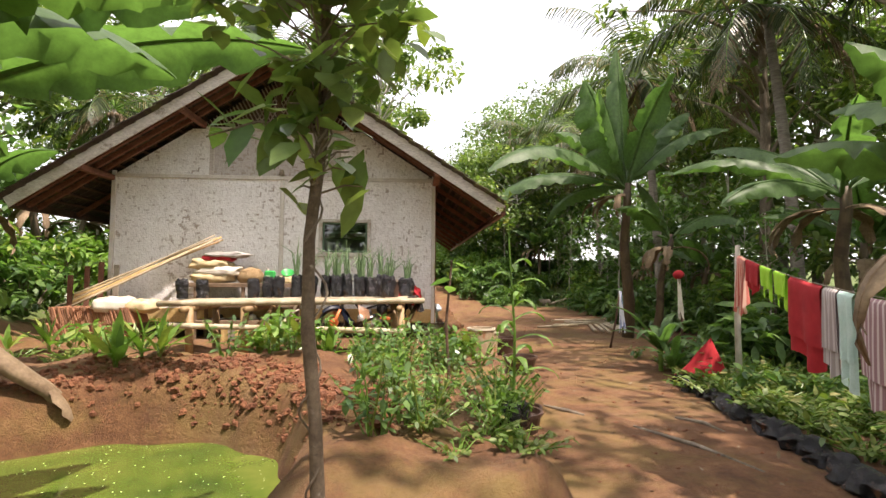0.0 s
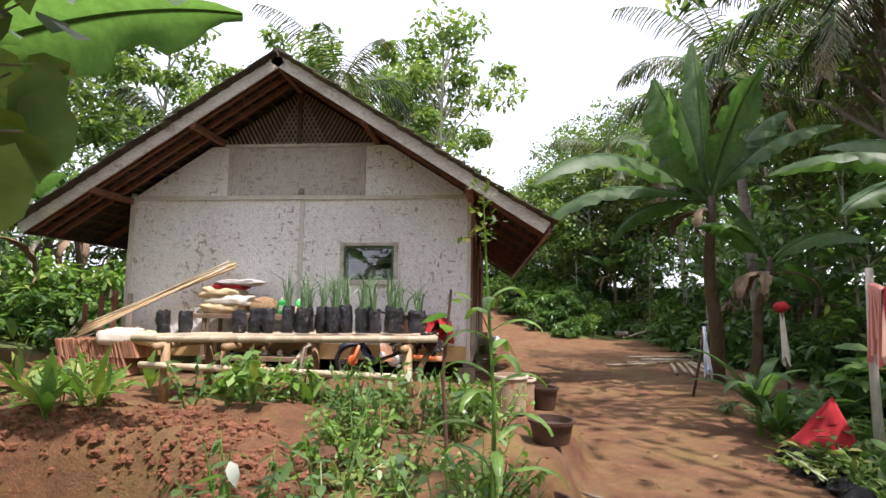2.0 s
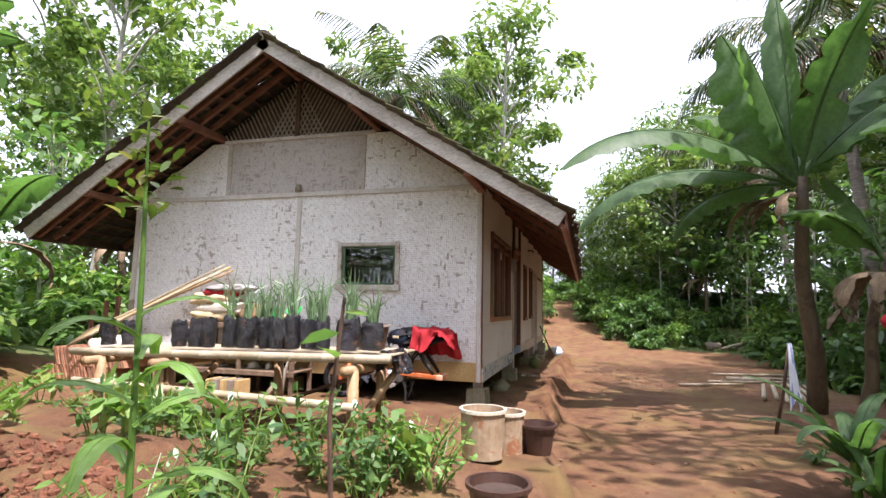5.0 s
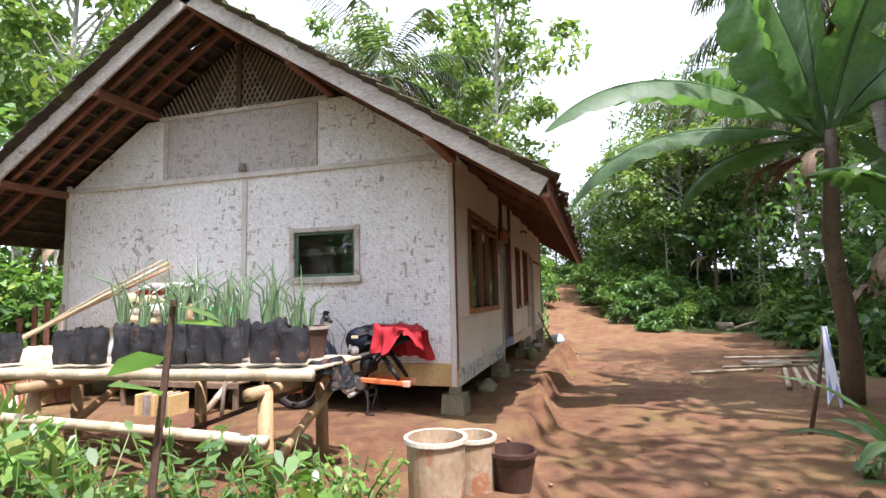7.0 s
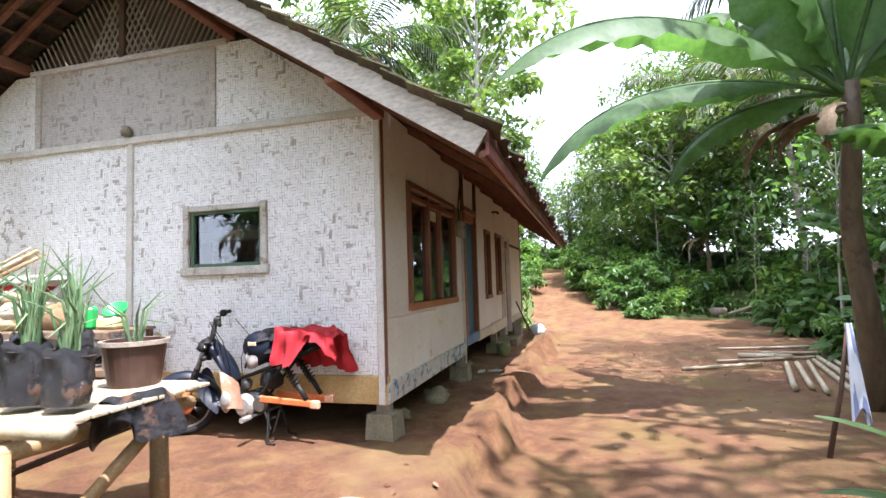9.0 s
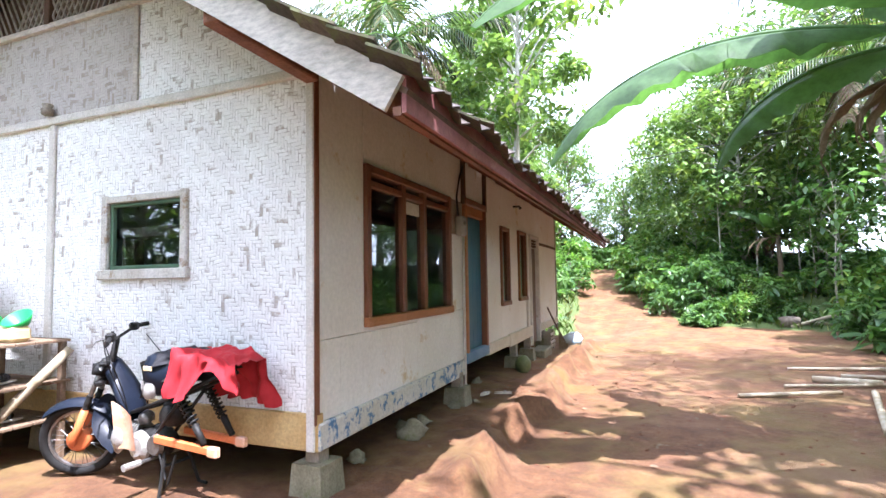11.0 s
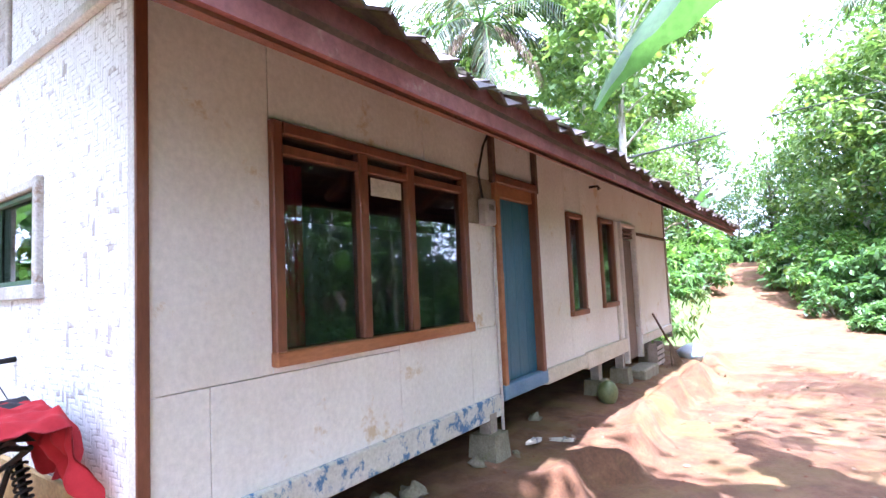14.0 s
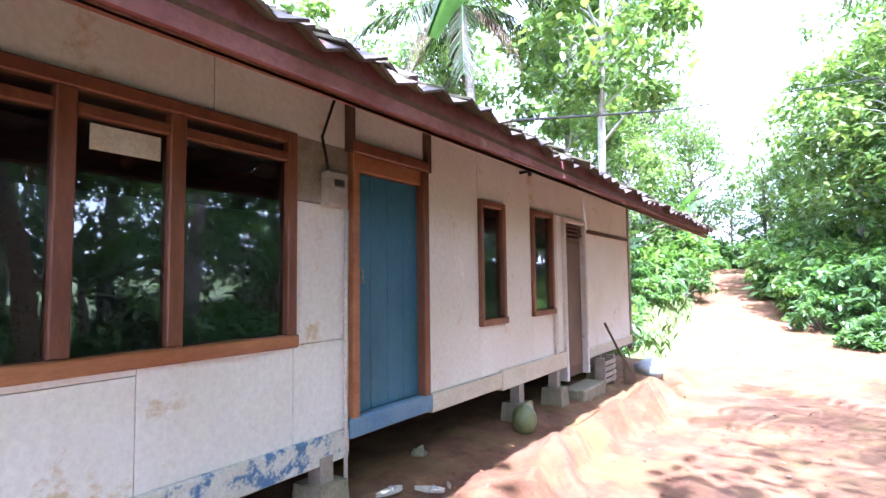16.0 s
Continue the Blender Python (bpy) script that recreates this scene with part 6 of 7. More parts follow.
STEEL = surface("dirty steel", (0.22, 0.21, 0.20), (0.34, 0.32, 0.30), 9, 0.4, 50, 0.4, metal=0.8, wear=(0.10, 0.06, 0.04), wear_at=0.58)
GREASE = surface("greasy black metal", (0.010, 0.010, 0.010), (0.03, 0.027, 0.024), 9, 0.5, 40, 0.4)
for m in (BLUE_BLACK, GREASE, BLACK_RUBBER):
    m.node_tree.nodes["Principled BSDF"].inputs["Specular IOR Level"].default_value = 0.2
WHITE_ALLOY = surface("dull cast alloy", (0.42, 0.40, 0.37), (0.55, 0.53, 0.49), 9, 0.45, 50, 0.35, metal=0.5, wear=(0.12, 0.08, 0.05), wear_at=0.56)
PALE_ORANGE = surface("sun-bleached orange plastic", (0.66, 0.34, 0.20), (0.72, 0.46, 0.32), 5, 0.5, 30, 0.25, wear=(0.62, 0.55, 0.48), wear_at=0.56)
bike = thing("motorcycle", "stripped dark motorcycle with orange fork and no rear wheel", "motorcycle", "", (-1.96, -0.33, ground_z(-1.96, -0.33)), -2)
STEER = pose(0.12, 0, 0, 7, 0, 33) @ pose(-0.12, 0, 0)


def ring(rad, n=36):
    return [(rad * math.cos(2 * math.pi * i / n), 0, 0.30 + rad * math.sin(2 * math.pi * i / n)) for i in range(n + 1)]


def steered(ob):
    ob.matrix_basis = STEER
    return ob


wheel = steered(part("front_wheel", Geo().tube(ring(0.262), 0.036, 10, False), BLACK_RUBBER, bike, "dusty black tyre on a spoked wheel", True))
part("rim", Geo().tube(ring(0.223), 0.014, 6, False), STEEL, wheel)
g = Geo()
for k in range(32):
    a = k * math.pi / 16
    g.tube([(0.04 * math.cos(a + 0.6 * (-1) ** (k // 2)), 0.03 * (-1) ** k, 0.30 + 0.04 * math.sin(a + 0.6 * (-1) ** (k // 2))), (0.22 * math.cos(a), 0, 0.30 + 0.22 * math.sin(a))], 0.002, 4, False)
part("spokes", g, STEEL, wheel)
part("hub", Geo().tube([(0, -0.05, 0.30), (0, -0.045, 0.30), (0, 0.045, 0.30), (0, 0.05, 0.30)], [0.07, 0.085, 0.085, 0.07], 18), ORANGE_PAINT, wheel, "orange drum hub", True)
for y in (-0.085, 0.085):
    steered(part("fork_leg", Geo().tube([(-0.03, y, 0.27), (-0.01, y, 0.33), (0.08, y, 0.56)], [0.022, 0.031, 0.027], 10), ORANGE_PAINT, bike, "orange fork leg", True))
    steered(part("fork_tube", Geo().tube([(0.08, y, 0.555), (0.21, y, 0.90)], 0.017, 10), STEEL, bike, "", True))
    steered(part("fork_boot", Geo().tube([(0.08 + 0.010 * i, y, 0.56 + 0.0265 * i) for i in range(5)], [0.026, 0.021, 0.026, 0.021, 0.024], 10), GREASE, bike))
steered(part("front_mudguard", Geo().sheet(lambda u, v: (0.325 * math.cos(0.25 + 2.15 * u), (v - 0.5) * 0.15 * (1 - 0.3 * u), 0.30 + (0.325 - 0.05 * (2 * abs(v - 0.5)) ** 2) * math.sin(0.25 + 2.15 * u)), 20, 8, 0.006), BLUE_BLACK, bike, "", True))
steered(part("fork_bridge", Geo().box((0.155, -0.115, 0.74), (0.215, 0.115, 0.785), bevel=0.012), GREASE, bike))
steered(part("top_clamp", Geo().box((0.19, -0.11, 0.895), (0.25, 0.11, 0.925), bevel=0.010), GREASE, bike))
steered(part("steering_stem", Geo().tube([(0.20, 0, 0.74), (0.25, 0, 0.93), (0.29, 0, 1.10)], [0.03, 0.026, 0.022], 10), GREASE, bike, "", True))
steered(part("wiring", Geo().blob((0.19, -0.02, 0.86), (0.07, 0.09, 0.07), 5, 0.7, 14), GREASE, bike, "bundle of loose black wiring", True))
bar = steered(part("handlebar", Geo().tube([(0.37, -0.36, 1.13), (0.34, -0.24, 1.14), (0.30, -0.09, 1.10), (0.29, 0.09, 1.10), (0.33, 0.24, 1.14), (0.36, 0.36, 1.13)], 0.012, 8), GREASE, bike, "", True))
for q in (-1, 1):
    part("grip", Geo().tube([(0.345, q * 0.26, 1.14), (0.375, q * 0.38, 1.13)], [0.018, 0.02], 8), BLACK_RUBBER, bar)
    part("lever", Geo().tube([(0.31, q * 0.21, 1.14), (0.27, q * 0.30, 1.13), (0.29, q * 0.40, 1.12)], 0.006, 5), STEEL, bar)
    part("switch_block", Geo().box((0.30, q * 0.21 - 0.03, 1.11), (0.365, q * 0.21 + 0.03, 1.175), bevel=0.012), GREASE, bar)
    part("mirror_boss", Geo().tube([(0.33, q * 0.17, 1.13), (0.33, q * 0.17, 1.18)], 0.012, 6), GREASE, bar)
for q, w in ((-1, 0.05), (1, 0.02), (-1, 0.10)):
    part("cable", Geo().tube([(0.40, q * 0.18, 1.10), (0.50 + w, q * 0.24, 0.93), (0.48 + w, q * 0.14, 0.72), (0.56, q * 0.08, 0.55)], 0.0045, 5), GREASE, bike)
part("head_tube", Geo().tube([(0.22, 0, 0.72), (0.28, 0, 0.92)], 0.034, 10), BLUE_BLACK, bike, "", True)
part("down_cover", Geo().sheet(lambda u, v: (0.27 + 0.28 * u + 0.05 * math.sin(3.1 * u), 0.085 * math.sin(6.283 * v) * (1 + 0.35 * math.sin(3.1 * u)), 0.86 - 0.40 * u + 0.075 * math.cos(6.283 * v)), 14, 14), BLUE_BLACK, bike, "dark blue frame cover", True)
part("leg_shield", Geo().sheet(lambda u, v: (0.20 + 0.22 * u - 0.06 * math.sin(3.1 * u), (v - 0.5) * (0.20 + 0.08 * math.sin(3.1 * u)), 0.64 - 0.32 * u - 0.10 * (2 * abs(v - 0.5)) ** 2), 10, 10, 0.006), BLUE_BLACK, bike, "scuffed dark blue leg shield", True)
for y in (-0.09, 0.09):
    part("rear_frame", Geo().tube([(0.52, y * 0.4, 0.52), (0.78, y, 0.60), (1.18, y, 0.74), (1.48, y, 0.86)], 0.015, 8), GREASE, bike, "", True)
    part("frame_stay", Geo().tube([(0.84, y, 0.36), (0.98, y, 0.52), (1.18, y, 0.74)], 0.014, 8), GREASE, bike, "", True)
part("tail_loop", Geo().tube([(1.46, -0.09, 0.85), (1.54, 0, 0.89), (1.46, 0.09, 0.85)], 0.014, 8), GREASE, bike)
part("tank", Geo().blob((0.83, -0.01, 0.83), (0.17, 0.12, 0.16), 6, 0.22, 18), BLUE_BLACK, bike, "rounded black tank cover", True)
part("tank_fairing", Geo().sheet(lambda u, v: (0.67 + 0.10 * math.sin(3.1 * v) * 0.4 - 0.09 * math.cos(3.0 * (u - 0.5)) + 0.10, -0.13 + 0.26 * u, 0.66 + 0.27 * v), 10, 10, 0.01), GREASE, bike, "black front edge of the tank cover", True)
part("badge", Geo().box((0.79, -0.138, 0.87), (0.88, -0.126, 0.905), bevel=0.004), YELLOW_SACK, bike, "small yellow badge")
part("side_panel", Geo().blob((0.80, -0.095, 0.74), (0.07, 0.035, 0.09), 3, 0.3, 12), GREY_CLOTH, bike, "dusty grey side panel", True)
part("seat_base", Geo().sheet(lambda u, v: (0.94 + 0.58 * u, (v - 0.5) * (0.20 + 0.05 * math.sin(3 * u)), 0.88 + 0.10 * u - 0.25 * abs(v - 0.5) ** 1.5), 12, 8, 0.05), BLACK_RUBBER, bike, "black worn seat", True)
eng = part("engine", Geo().blob((0.78, 0, 0.34), (0.19, 0.11, 0.11), 5, 0.35, 16), GREASE, bike, "greasy engine block", True)
part("crank_cover", Geo().tube([(0.74, -0.10, 0.32), (0.74, -0.125, 0.32), (0.74, -0.15, 0.32)], [0.11, 0.105, 0.07], 18), WHITE_ALLOY, eng, "dull cast crank cover")
part("gear_cover", Geo().tube([(0.90, -0.10, 0.34), (0.90, -0.13, 0.34)], [0.08, 0.065], 14), STEEL, eng)
part("cylinder", Geo().tube([(0.66, 0, 0.36), (0.48, 0, 0.39)], 0.055, 10), GREASE, eng)
for k in range(6):
    part("fin", Geo().tube([(0.49 + 0.028 * k, 0, 0.388), (0.496 + 0.028 * k, 0, 0.387)], 0.08, 12), WHITE_ALLOY, eng)
part("carburettor", Geo().blob((0.70, -0.03, 0.50), (0.06, 0.06, 0.05), 8, 0.5, 12), STEEL, bike, "", True)
part("air_box", Geo().blob((0.95, 0, 0.55), (0.11, 0.10, 0.10), 7, 0.4, 12), GREASE, bike, "", True)
part("front_cowl", Geo().sheet(lambda u, v: (0.56 + 0.20 * u - 0.055 * v, -0.175 + 0.015 * math.sin(3 * u), 0.64 - 0.10 * u * v - 0.34 * (1 - v)), 8, 10, 0.012), PALE_ORANGE, bike, "bleached orange side plate", True)
part("cowl_lip", Geo().blob((0.56, -0.15, 0.36), (0.07, 0.04, 0.09), 4, 0.5, 12), WHITE_ALLOY, bike, "broken pale plastic edge", True)
for y in (-0.125, 0.125):
    arm = part("swingarm", Geo().box((0.92, y - 0.018, -0.028), (1.50, y + 0.018, 0.028), pose(0, 0, 0.44, 0, 3.0, 0), 0.008), ORANGE_PAINT, bike, "orange swingarm")
    part("arm_end", Geo().box((1.44, y - 0.024, 0.325), (1.53, y + 0.024, 0.395), bevel=0.01), PALE_ORANGE, arm, "bare scraped arm end")
    top, low = Vector((1.15, y, 0.74)), Vector((1.40, y, 0.40))
    ax = (low - top).normalized()
    sd, up = Vector((0, 1, 0)), ax.cross(Vector((0, 1, 0)))
    coil = [top.lerp(low, 0.06 + 0.58 * i / 88) + sd * 0.034 * math.cos(i * 0.5) + up * 0.034 * math.sin(i * 0.5) for i in range(89)]
    part("shock_spring", Geo().tube(coil, 0.008, 5), GREASE, bike, "", True)
    part("shock_rod", Geo().tube([top, top.lerp(low, 0.62), top.lerp(low, 0.63), low], [0.018, 0.018, 0.026, 0.022], 8), GREASE, bike, "", True)
part("stand", Geo().tube([(0.98, -0.09, 0.30), (1.02, -0.17, 0.01), (1.10, -0.17, 0.005)], 0.013, 6).tube([(0.98, 0.09, 0.30), (1.02, 0.17, 0.01), (1.10, 0.17, 0.005)], 0.013, 6).tube([(0.99, -0.12, 0.2), (0.99, 0.12, 0.2)], 0.011, 6), GREASE, bike)
part("footpeg", Geo().tube([(0.86, -0.30, 0.24), (0.86, 0.30, 0.24)], 0.014, 6), STEEL, bike)
part("peg_rubber", Geo().tube([(0.86, -0.32, 0.24), (0.86, -0.20, 0.24)], 0.024, 8), WHITE_ALLOY, bike)
part("chain", Geo().tube([(0.94, -0.11, 0.30), (1.02, -0.12, 0.12), (0.98, -0.10, 0.03), (1.06, -0.13, 0.10), (1.12, -0.12, 0.30)], 0.010, 5), GREASE, bike, "slack hanging chain")


def drape(name, label, category, mat, at, turn, long, wide, height, drop, seed, folds=3.0):
    """A cloth thrown over a seat: it lies on top and hangs down both sides."""
    rg = random.Random(seed)
    p1, p2 = rg.uniform(0, 6), rg.uniform(0, 6)

    def f(u, v):
        a = (v - 0.5) * 2
        x = (u - 0.5) * long * (1 + 0.12 * math.sin(a * 3 + p1))
        hang = max(abs(a) - 0.32, 0) / 0.68
        edge = drop * (0.75 + 0.3 * math.sin(u * 5 + p2 + (2 if a > 0 else 0)))
        y = math.copysign(min(abs(a), 0.32) / 0.32 * wide / 2 + hang * (0.05 + 0.035 * math.sin(u * folds * 6.28 + p1)), a)
        z = height - hang * edge - 0.03 * math.sin(u * 7 + a * 4) ** 2 + 0.02 * math.sin(u * folds * 5 + a * 5 + p2)
        return (x, y, z - 0.10 * max(u - 0.8, 0) * 5)
    ob = solid(name, Geo().sheet(f, 34, 26, 0.006), mat, label, category, "", True)
    ob.matrix_basis = pose(*at, 0, 0, turn)
    return ob


def thrown_shirt(name, label, mat, at, spec, seed):
    """Cloth flung over the seat: spec gives its length, half width, near drop, far drop and how deep its folds are."""
    long, half, near, far, deep = spec

    def f(u, v):
        a = (v - 0.42) * 2.2
        x = (u - 0.5) * long * (1 + 0.10 * math.sin(v * 5 + seed))
        q = abs(a)
        over = max(q - 0.45, 0.0)
        drop = (near * (1.15 - 0.85 * smooth_step(0.30, 0.62, u) + 0.55 * smooth_step(0.72, 1.0, u)) if a < 0 else far) * over / 0.6
        y = math.copysign(min(q, 0.45) / 0.45 * half + over * 0.10, a)
        pleat = math.sin(u * 15 + 2.2 * a + seed) * 0.6 + math.sin(u * 31 - 3 * a) * 0.3
        crush = noise.noise(Vector((u * 6, v * 6, seed))) + 0.5 * noise.noise(Vector((u * 14, v * 13, seed + 4)))
        z = -drop - 0.05 * smooth_step(0.6, 1.0, u) + deep * (0.45 * pleat + 0.8 * crush) * (1.0 if q < 0.45 else 0.4)
        return (x, y + deep * (pleat + crush) * min(over * 3, 1.0), z)
    ob = solid(name, Geo().sheet(f, 60, 44, 0.005), mat, label, name.split("_")[1], "", True)
    ob.matrix_basis = pose(*at)


thrown_shirt("red_shirt", "crumpled red shirt thrown over the motorcycle's tail", RED_CLOTH, (-0.58, -0.35, 1.115), (0.58, 0.17, 0.34, 0.28, 0.048), 2.0)
thrown_shirt("black_jacket", "black jacket bunched on the motorcycle's seat", BLACK_CLOTH, (-0.80, -0.28, 1.105), (0.56, 0.14, 0.10, 0.20, 0.030), 7.0)
drape("black_sheet", "black plastic sheet hung over the bench end", "plastic sheet", BLACK_BAG, (-0.42, -2.42, 0.0), 80, 0.4, 0.12, 0.98, 0.22, 6)

# ---------------------------------------------------------------- washing and plants beside the path
PINK_CLOTH = cloth_stripes("faded red checked cloth", (0.48, 0.13, 0.10), (0.62, 0.38, 0.30), 9)
LIME_CLOTH = surface("lime green cloth", (0.30, 0.62, 0.03), (0.38, 0.70, 0.06), 6, 0.9, 120, 0.12)
AQUA_CLOTH = surface("pale aqua towel", (0.48, 0.66, 0.60), (0.58, 0.74, 0.68), 6, 0.95, 120, 0.2)
MAUVE_CLOTH = cloth_stripes("mauve striped cloth", (0.30, 0.17, 0.18), (0.58, 0.48, 0.46), 5)
GREYSTRIPE = cloth_stripes("grey striped cloth", (0.36, 0.30, 0.29), (0.54, 0.48, 0.46), 7)
BLUE_STRIPE = cloth_stripes("blue and white striped cloth", (0.60, 0.62, 0.68), (0.20, 0.24, 0.40), 14)
LINE_A, LINE_B = Vector((4.15, -3.3, 1.63)), Vector((2.9, -7.9, 1.05))


def on_line(s):
    p = LINE_A.lerp(LINE_B, s)
    return p - Vector((0, 0, 0.5 * s * (1 - s)))


washing = thing("washing_line", "thin line strung between a sapling and a post", "washing line", "", (0, 0, 0))
part("cord", Geo().tube([on_line(i / 20) for i in range(21)], 0.004, 5), GREY_WOOD, washing)
part("post", Geo().tube([grounded(4.15, -3.3, -0.2), (4.13, -3.32, 0.8), (4.17, -3.3, 1.75)], [0.05, 0.042, 0.035], 8), PALE_BARK, washing, "pale sapling trunk used as a post", True)
part("post", Geo().tube([grounded(2.9, -7.95, -0.2), (2.92, -7.95, 0.6), (2.9, -7.9, 1.15)], [0.04, 0.036, 0.03], 8), BARK, washing, "short wooden post", True)


def hung(label, mat, s0, s1, drop, seed, hem=0.06, bow=0.04):
    """A cloth folded over the line between two places on it."""
    rg = random.Random(seed)
    p = rg.uniform(0, 6)

    def f(u, v):
        a = on_line(s0 + (s1 - s0) * u)
        back = v < 0.3
        d = (0.3 - v) / 0.3 * drop * 0.75 if back else (v - 0.3) / 0.7 * (drop + hem * math.sin(u * 6 + p))
        side = (LINE_B - LINE_A).cross(Vector((0, 0, 1))).normalized()
        q = (-0.015 if back else 0.015) + (0.2 + d) * bow * math.sin(u * 11 + p) * (1 if not back else 0.6) * min(d / 0.3, 1)
        pinch = (0.5 - u) * 0.12 * d * (s1 - s0) * 4
        return a - side * q + (LINE_B - LINE_A).normalized() * pinch - Vector((0, 0, d - 0.006))
    solid("hung_cloth", Geo().sheet(f, 22, 22, 0.003), mat, label, "laundry", "", True, "washing on the line")


hung("faded red checked shirt bunched at the post", PINK_CLOTH, -0.01, 0.07, 0.75, 1, 0.1, 0.10)
hung("bright red cloth hung over the line", RED_CLOTH, 0.08, 0.17, 0.40, 2)
hung("small lime green shirt on the line", LIME_CLOTH, 0.18, 0.245, 0.34, 3, 0.08)
hung("small lime green trousers on the line", LIME_CLOTH, 0.265, 0.33, 0.36, 4, 0.08)
hung("long bright red cloth on the line", RED_CLOTH, 0.345, 0.49, 0.86, 5)
hung("grey striped cloth on the line", GREYSTRIPE, 0.50, 0.55, 0.80, 6)
hung("pale aqua towel on the line", AQUA_CLOTH, 0.555, 0.605, 0.84, 7)
hung("long mauve striped sarong on the line", MAUVE_CLOTH, 0.615, 0.80, 0.92, 8)

# red cloth spread over a low bush
tent = solid("red_cloth", Geo().sheet(lambda u, v: (0.40 * v * math.cos(6.283 * u) * (1 + 0.18 * math.sin(5 * 6.283 * u)), 0.30 * v * math.sin(6.283 * u) * (1 + 0.18 * math.sin(5 * 6.283 * u)),
                                                     0.66 * (1 - v) ** 1.15 + 0.03 * math.sin(9 * v + 12 * u) * v), 40, 12, 0.004), RED_CLOTH, "crumpled bright red cloth draped over a stump", "cloth", "", True)
tent.matrix_basis = pose(*grounded(3.98, -2.75, 0.02), 0, 8, 0)

# crumpled seedling bags in a row along the path
bm_ = Geo().blob((0, 0, 0.07), (0.15, 0.13, 0.11), 4, 0.7, 12).mesh("seedling_bag", BLACK_BAG, False)
bm2 = Geo().blob((0, 0, 0.06), (0.14, 0.15, 0.10), 9, 0.8, 12).mesh("seedling_bag", BLACK_BAG, False)
r = random.Random(9)
for k in range(22):
    t = k / 21
    x, y = 3.62 - 0.75 * t + r.uniform(-0.05, 0.05), -2.7 - 4.3 * t
    ob = tagged(new("seedling_bag", (bm_, bm2)[k % 2]), "slumped black plastic seedling bag beside the path", "plant bag", "bags along the path")
    ob.matrix_basis = pose(*grounded(x, y, -0.01), r.uniform(-10, 10), r.uniform(-10, 10), r.uniform(0, 360)) @ Matrix.Scale(r.uniform(0.75, 1.15), 4)
place(copy_thing(ground_weed, Matrix.Identity(4)), [(3.5 + r.uniform(0, 1.6), r.uniform(-7, -2.2), r.uniform(1.2, 2.2)) for _ in range(50)])
seedling = leafy_plant("seedling", "low broad-leaved seedling in the shade", "plant", 0.34, 6, 9, 0.13, LEAF_SHRUB, 71, 0.2, 0.5, "seedlings")
place(seedling, [(r.uniform(3.9, 6.2), r.uniform(-7.5, 0.2), r.uniform(0.7, 1.5)) for _ in range(46)])

# strap-leaved plant and sticks with cloths
lily = thing("strap_leaf_plant", "plant with long pale strap leaves at the path edge", "plant", "", grounded(3.78, -1.75))
rg = random.Random(14)
for k in range(11):
    part("leaf", blade((0, 0, 0.25), k * 2.399 + 0.4, rg.uniform(0.6, 1.0), radians(rg.uniform(45, 80)), radians(rg.uniform(70, 150)), 0.12, rg, 12, 0.0, stalk=0.03), LEAF_BANANA, lily)
part("stem", Geo().tube([(0, 0, -0.1), (0, 0, 0.32)], 0.03, 8), LEAF_CROP, lily)
lily.matrix_basis = lily.matrix_basis @ Matrix.Scale(1.3, 4)
lower = copy_thing(lily, Matrix.Identity(4))
lower.matrix_basis = pose(*grounded(3.82, -2.1, -0.15), 0, 0, 70)


def stick_cloth(base, top, mat, label, drop, wide, seed, cap=None):
    st = thing("forked_stick", "leaning wooden stick stuck in the earth", "stick", "", base)
    d = Vector(top) - Vector(base)
    part("shaft", Geo().tube([(0, 0, -0.1), d * 0.5 + Vector((0.03, 0, 0)), d], [0.026, 0.022, 0.018], 7), DARK_WOOD, st, smooth=True)
    rgn = random.Random(seed)
    ph = rgn.uniform(0, 6)

    def f(u, v):
        a = 6.283 * u
        q = wide * (0.22 + 0.34 * v) * (1 + 0.3 * math.sin(3 * a + ph + v * 2))
        return (q * 0.6 * math.cos(a) + 0.05 * v, q * 0.35 * math.sin(a), 0.02 - v * drop * (1 + 0.10 * math.sin(2 * a + ph)))
    ob = solid("hung_rag", Geo().sheet(f, 24, 16), mat, label, "cloth", "", True)
    ob.matrix_basis = pose(*top)
    if cap:
        ob2 = solid("red_bundle", Geo().blob((0, 0, 0), (0.10, 0.10, 0.08), 3, 0.3, 12), cap, "red cloth bundle on top of a stick", "cloth", "", True)
        ob2.matrix_basis = pose(top[0], top[1], top[2] + 0.03)


stick_cloth(grounded(4.02, 1.18), (4.22, 1.05, 0.98), BLUE_STRIPE, "blue and white striped cloth on a stick", 0.86, 0.20, 3)
stick_cloth(grounded(4.55, -1.0), (4.48, -1.05, 1.32), WHITE_SACK, "white rag hung on a stick", 0.75, 0.16, 5, RED_CLOTH)

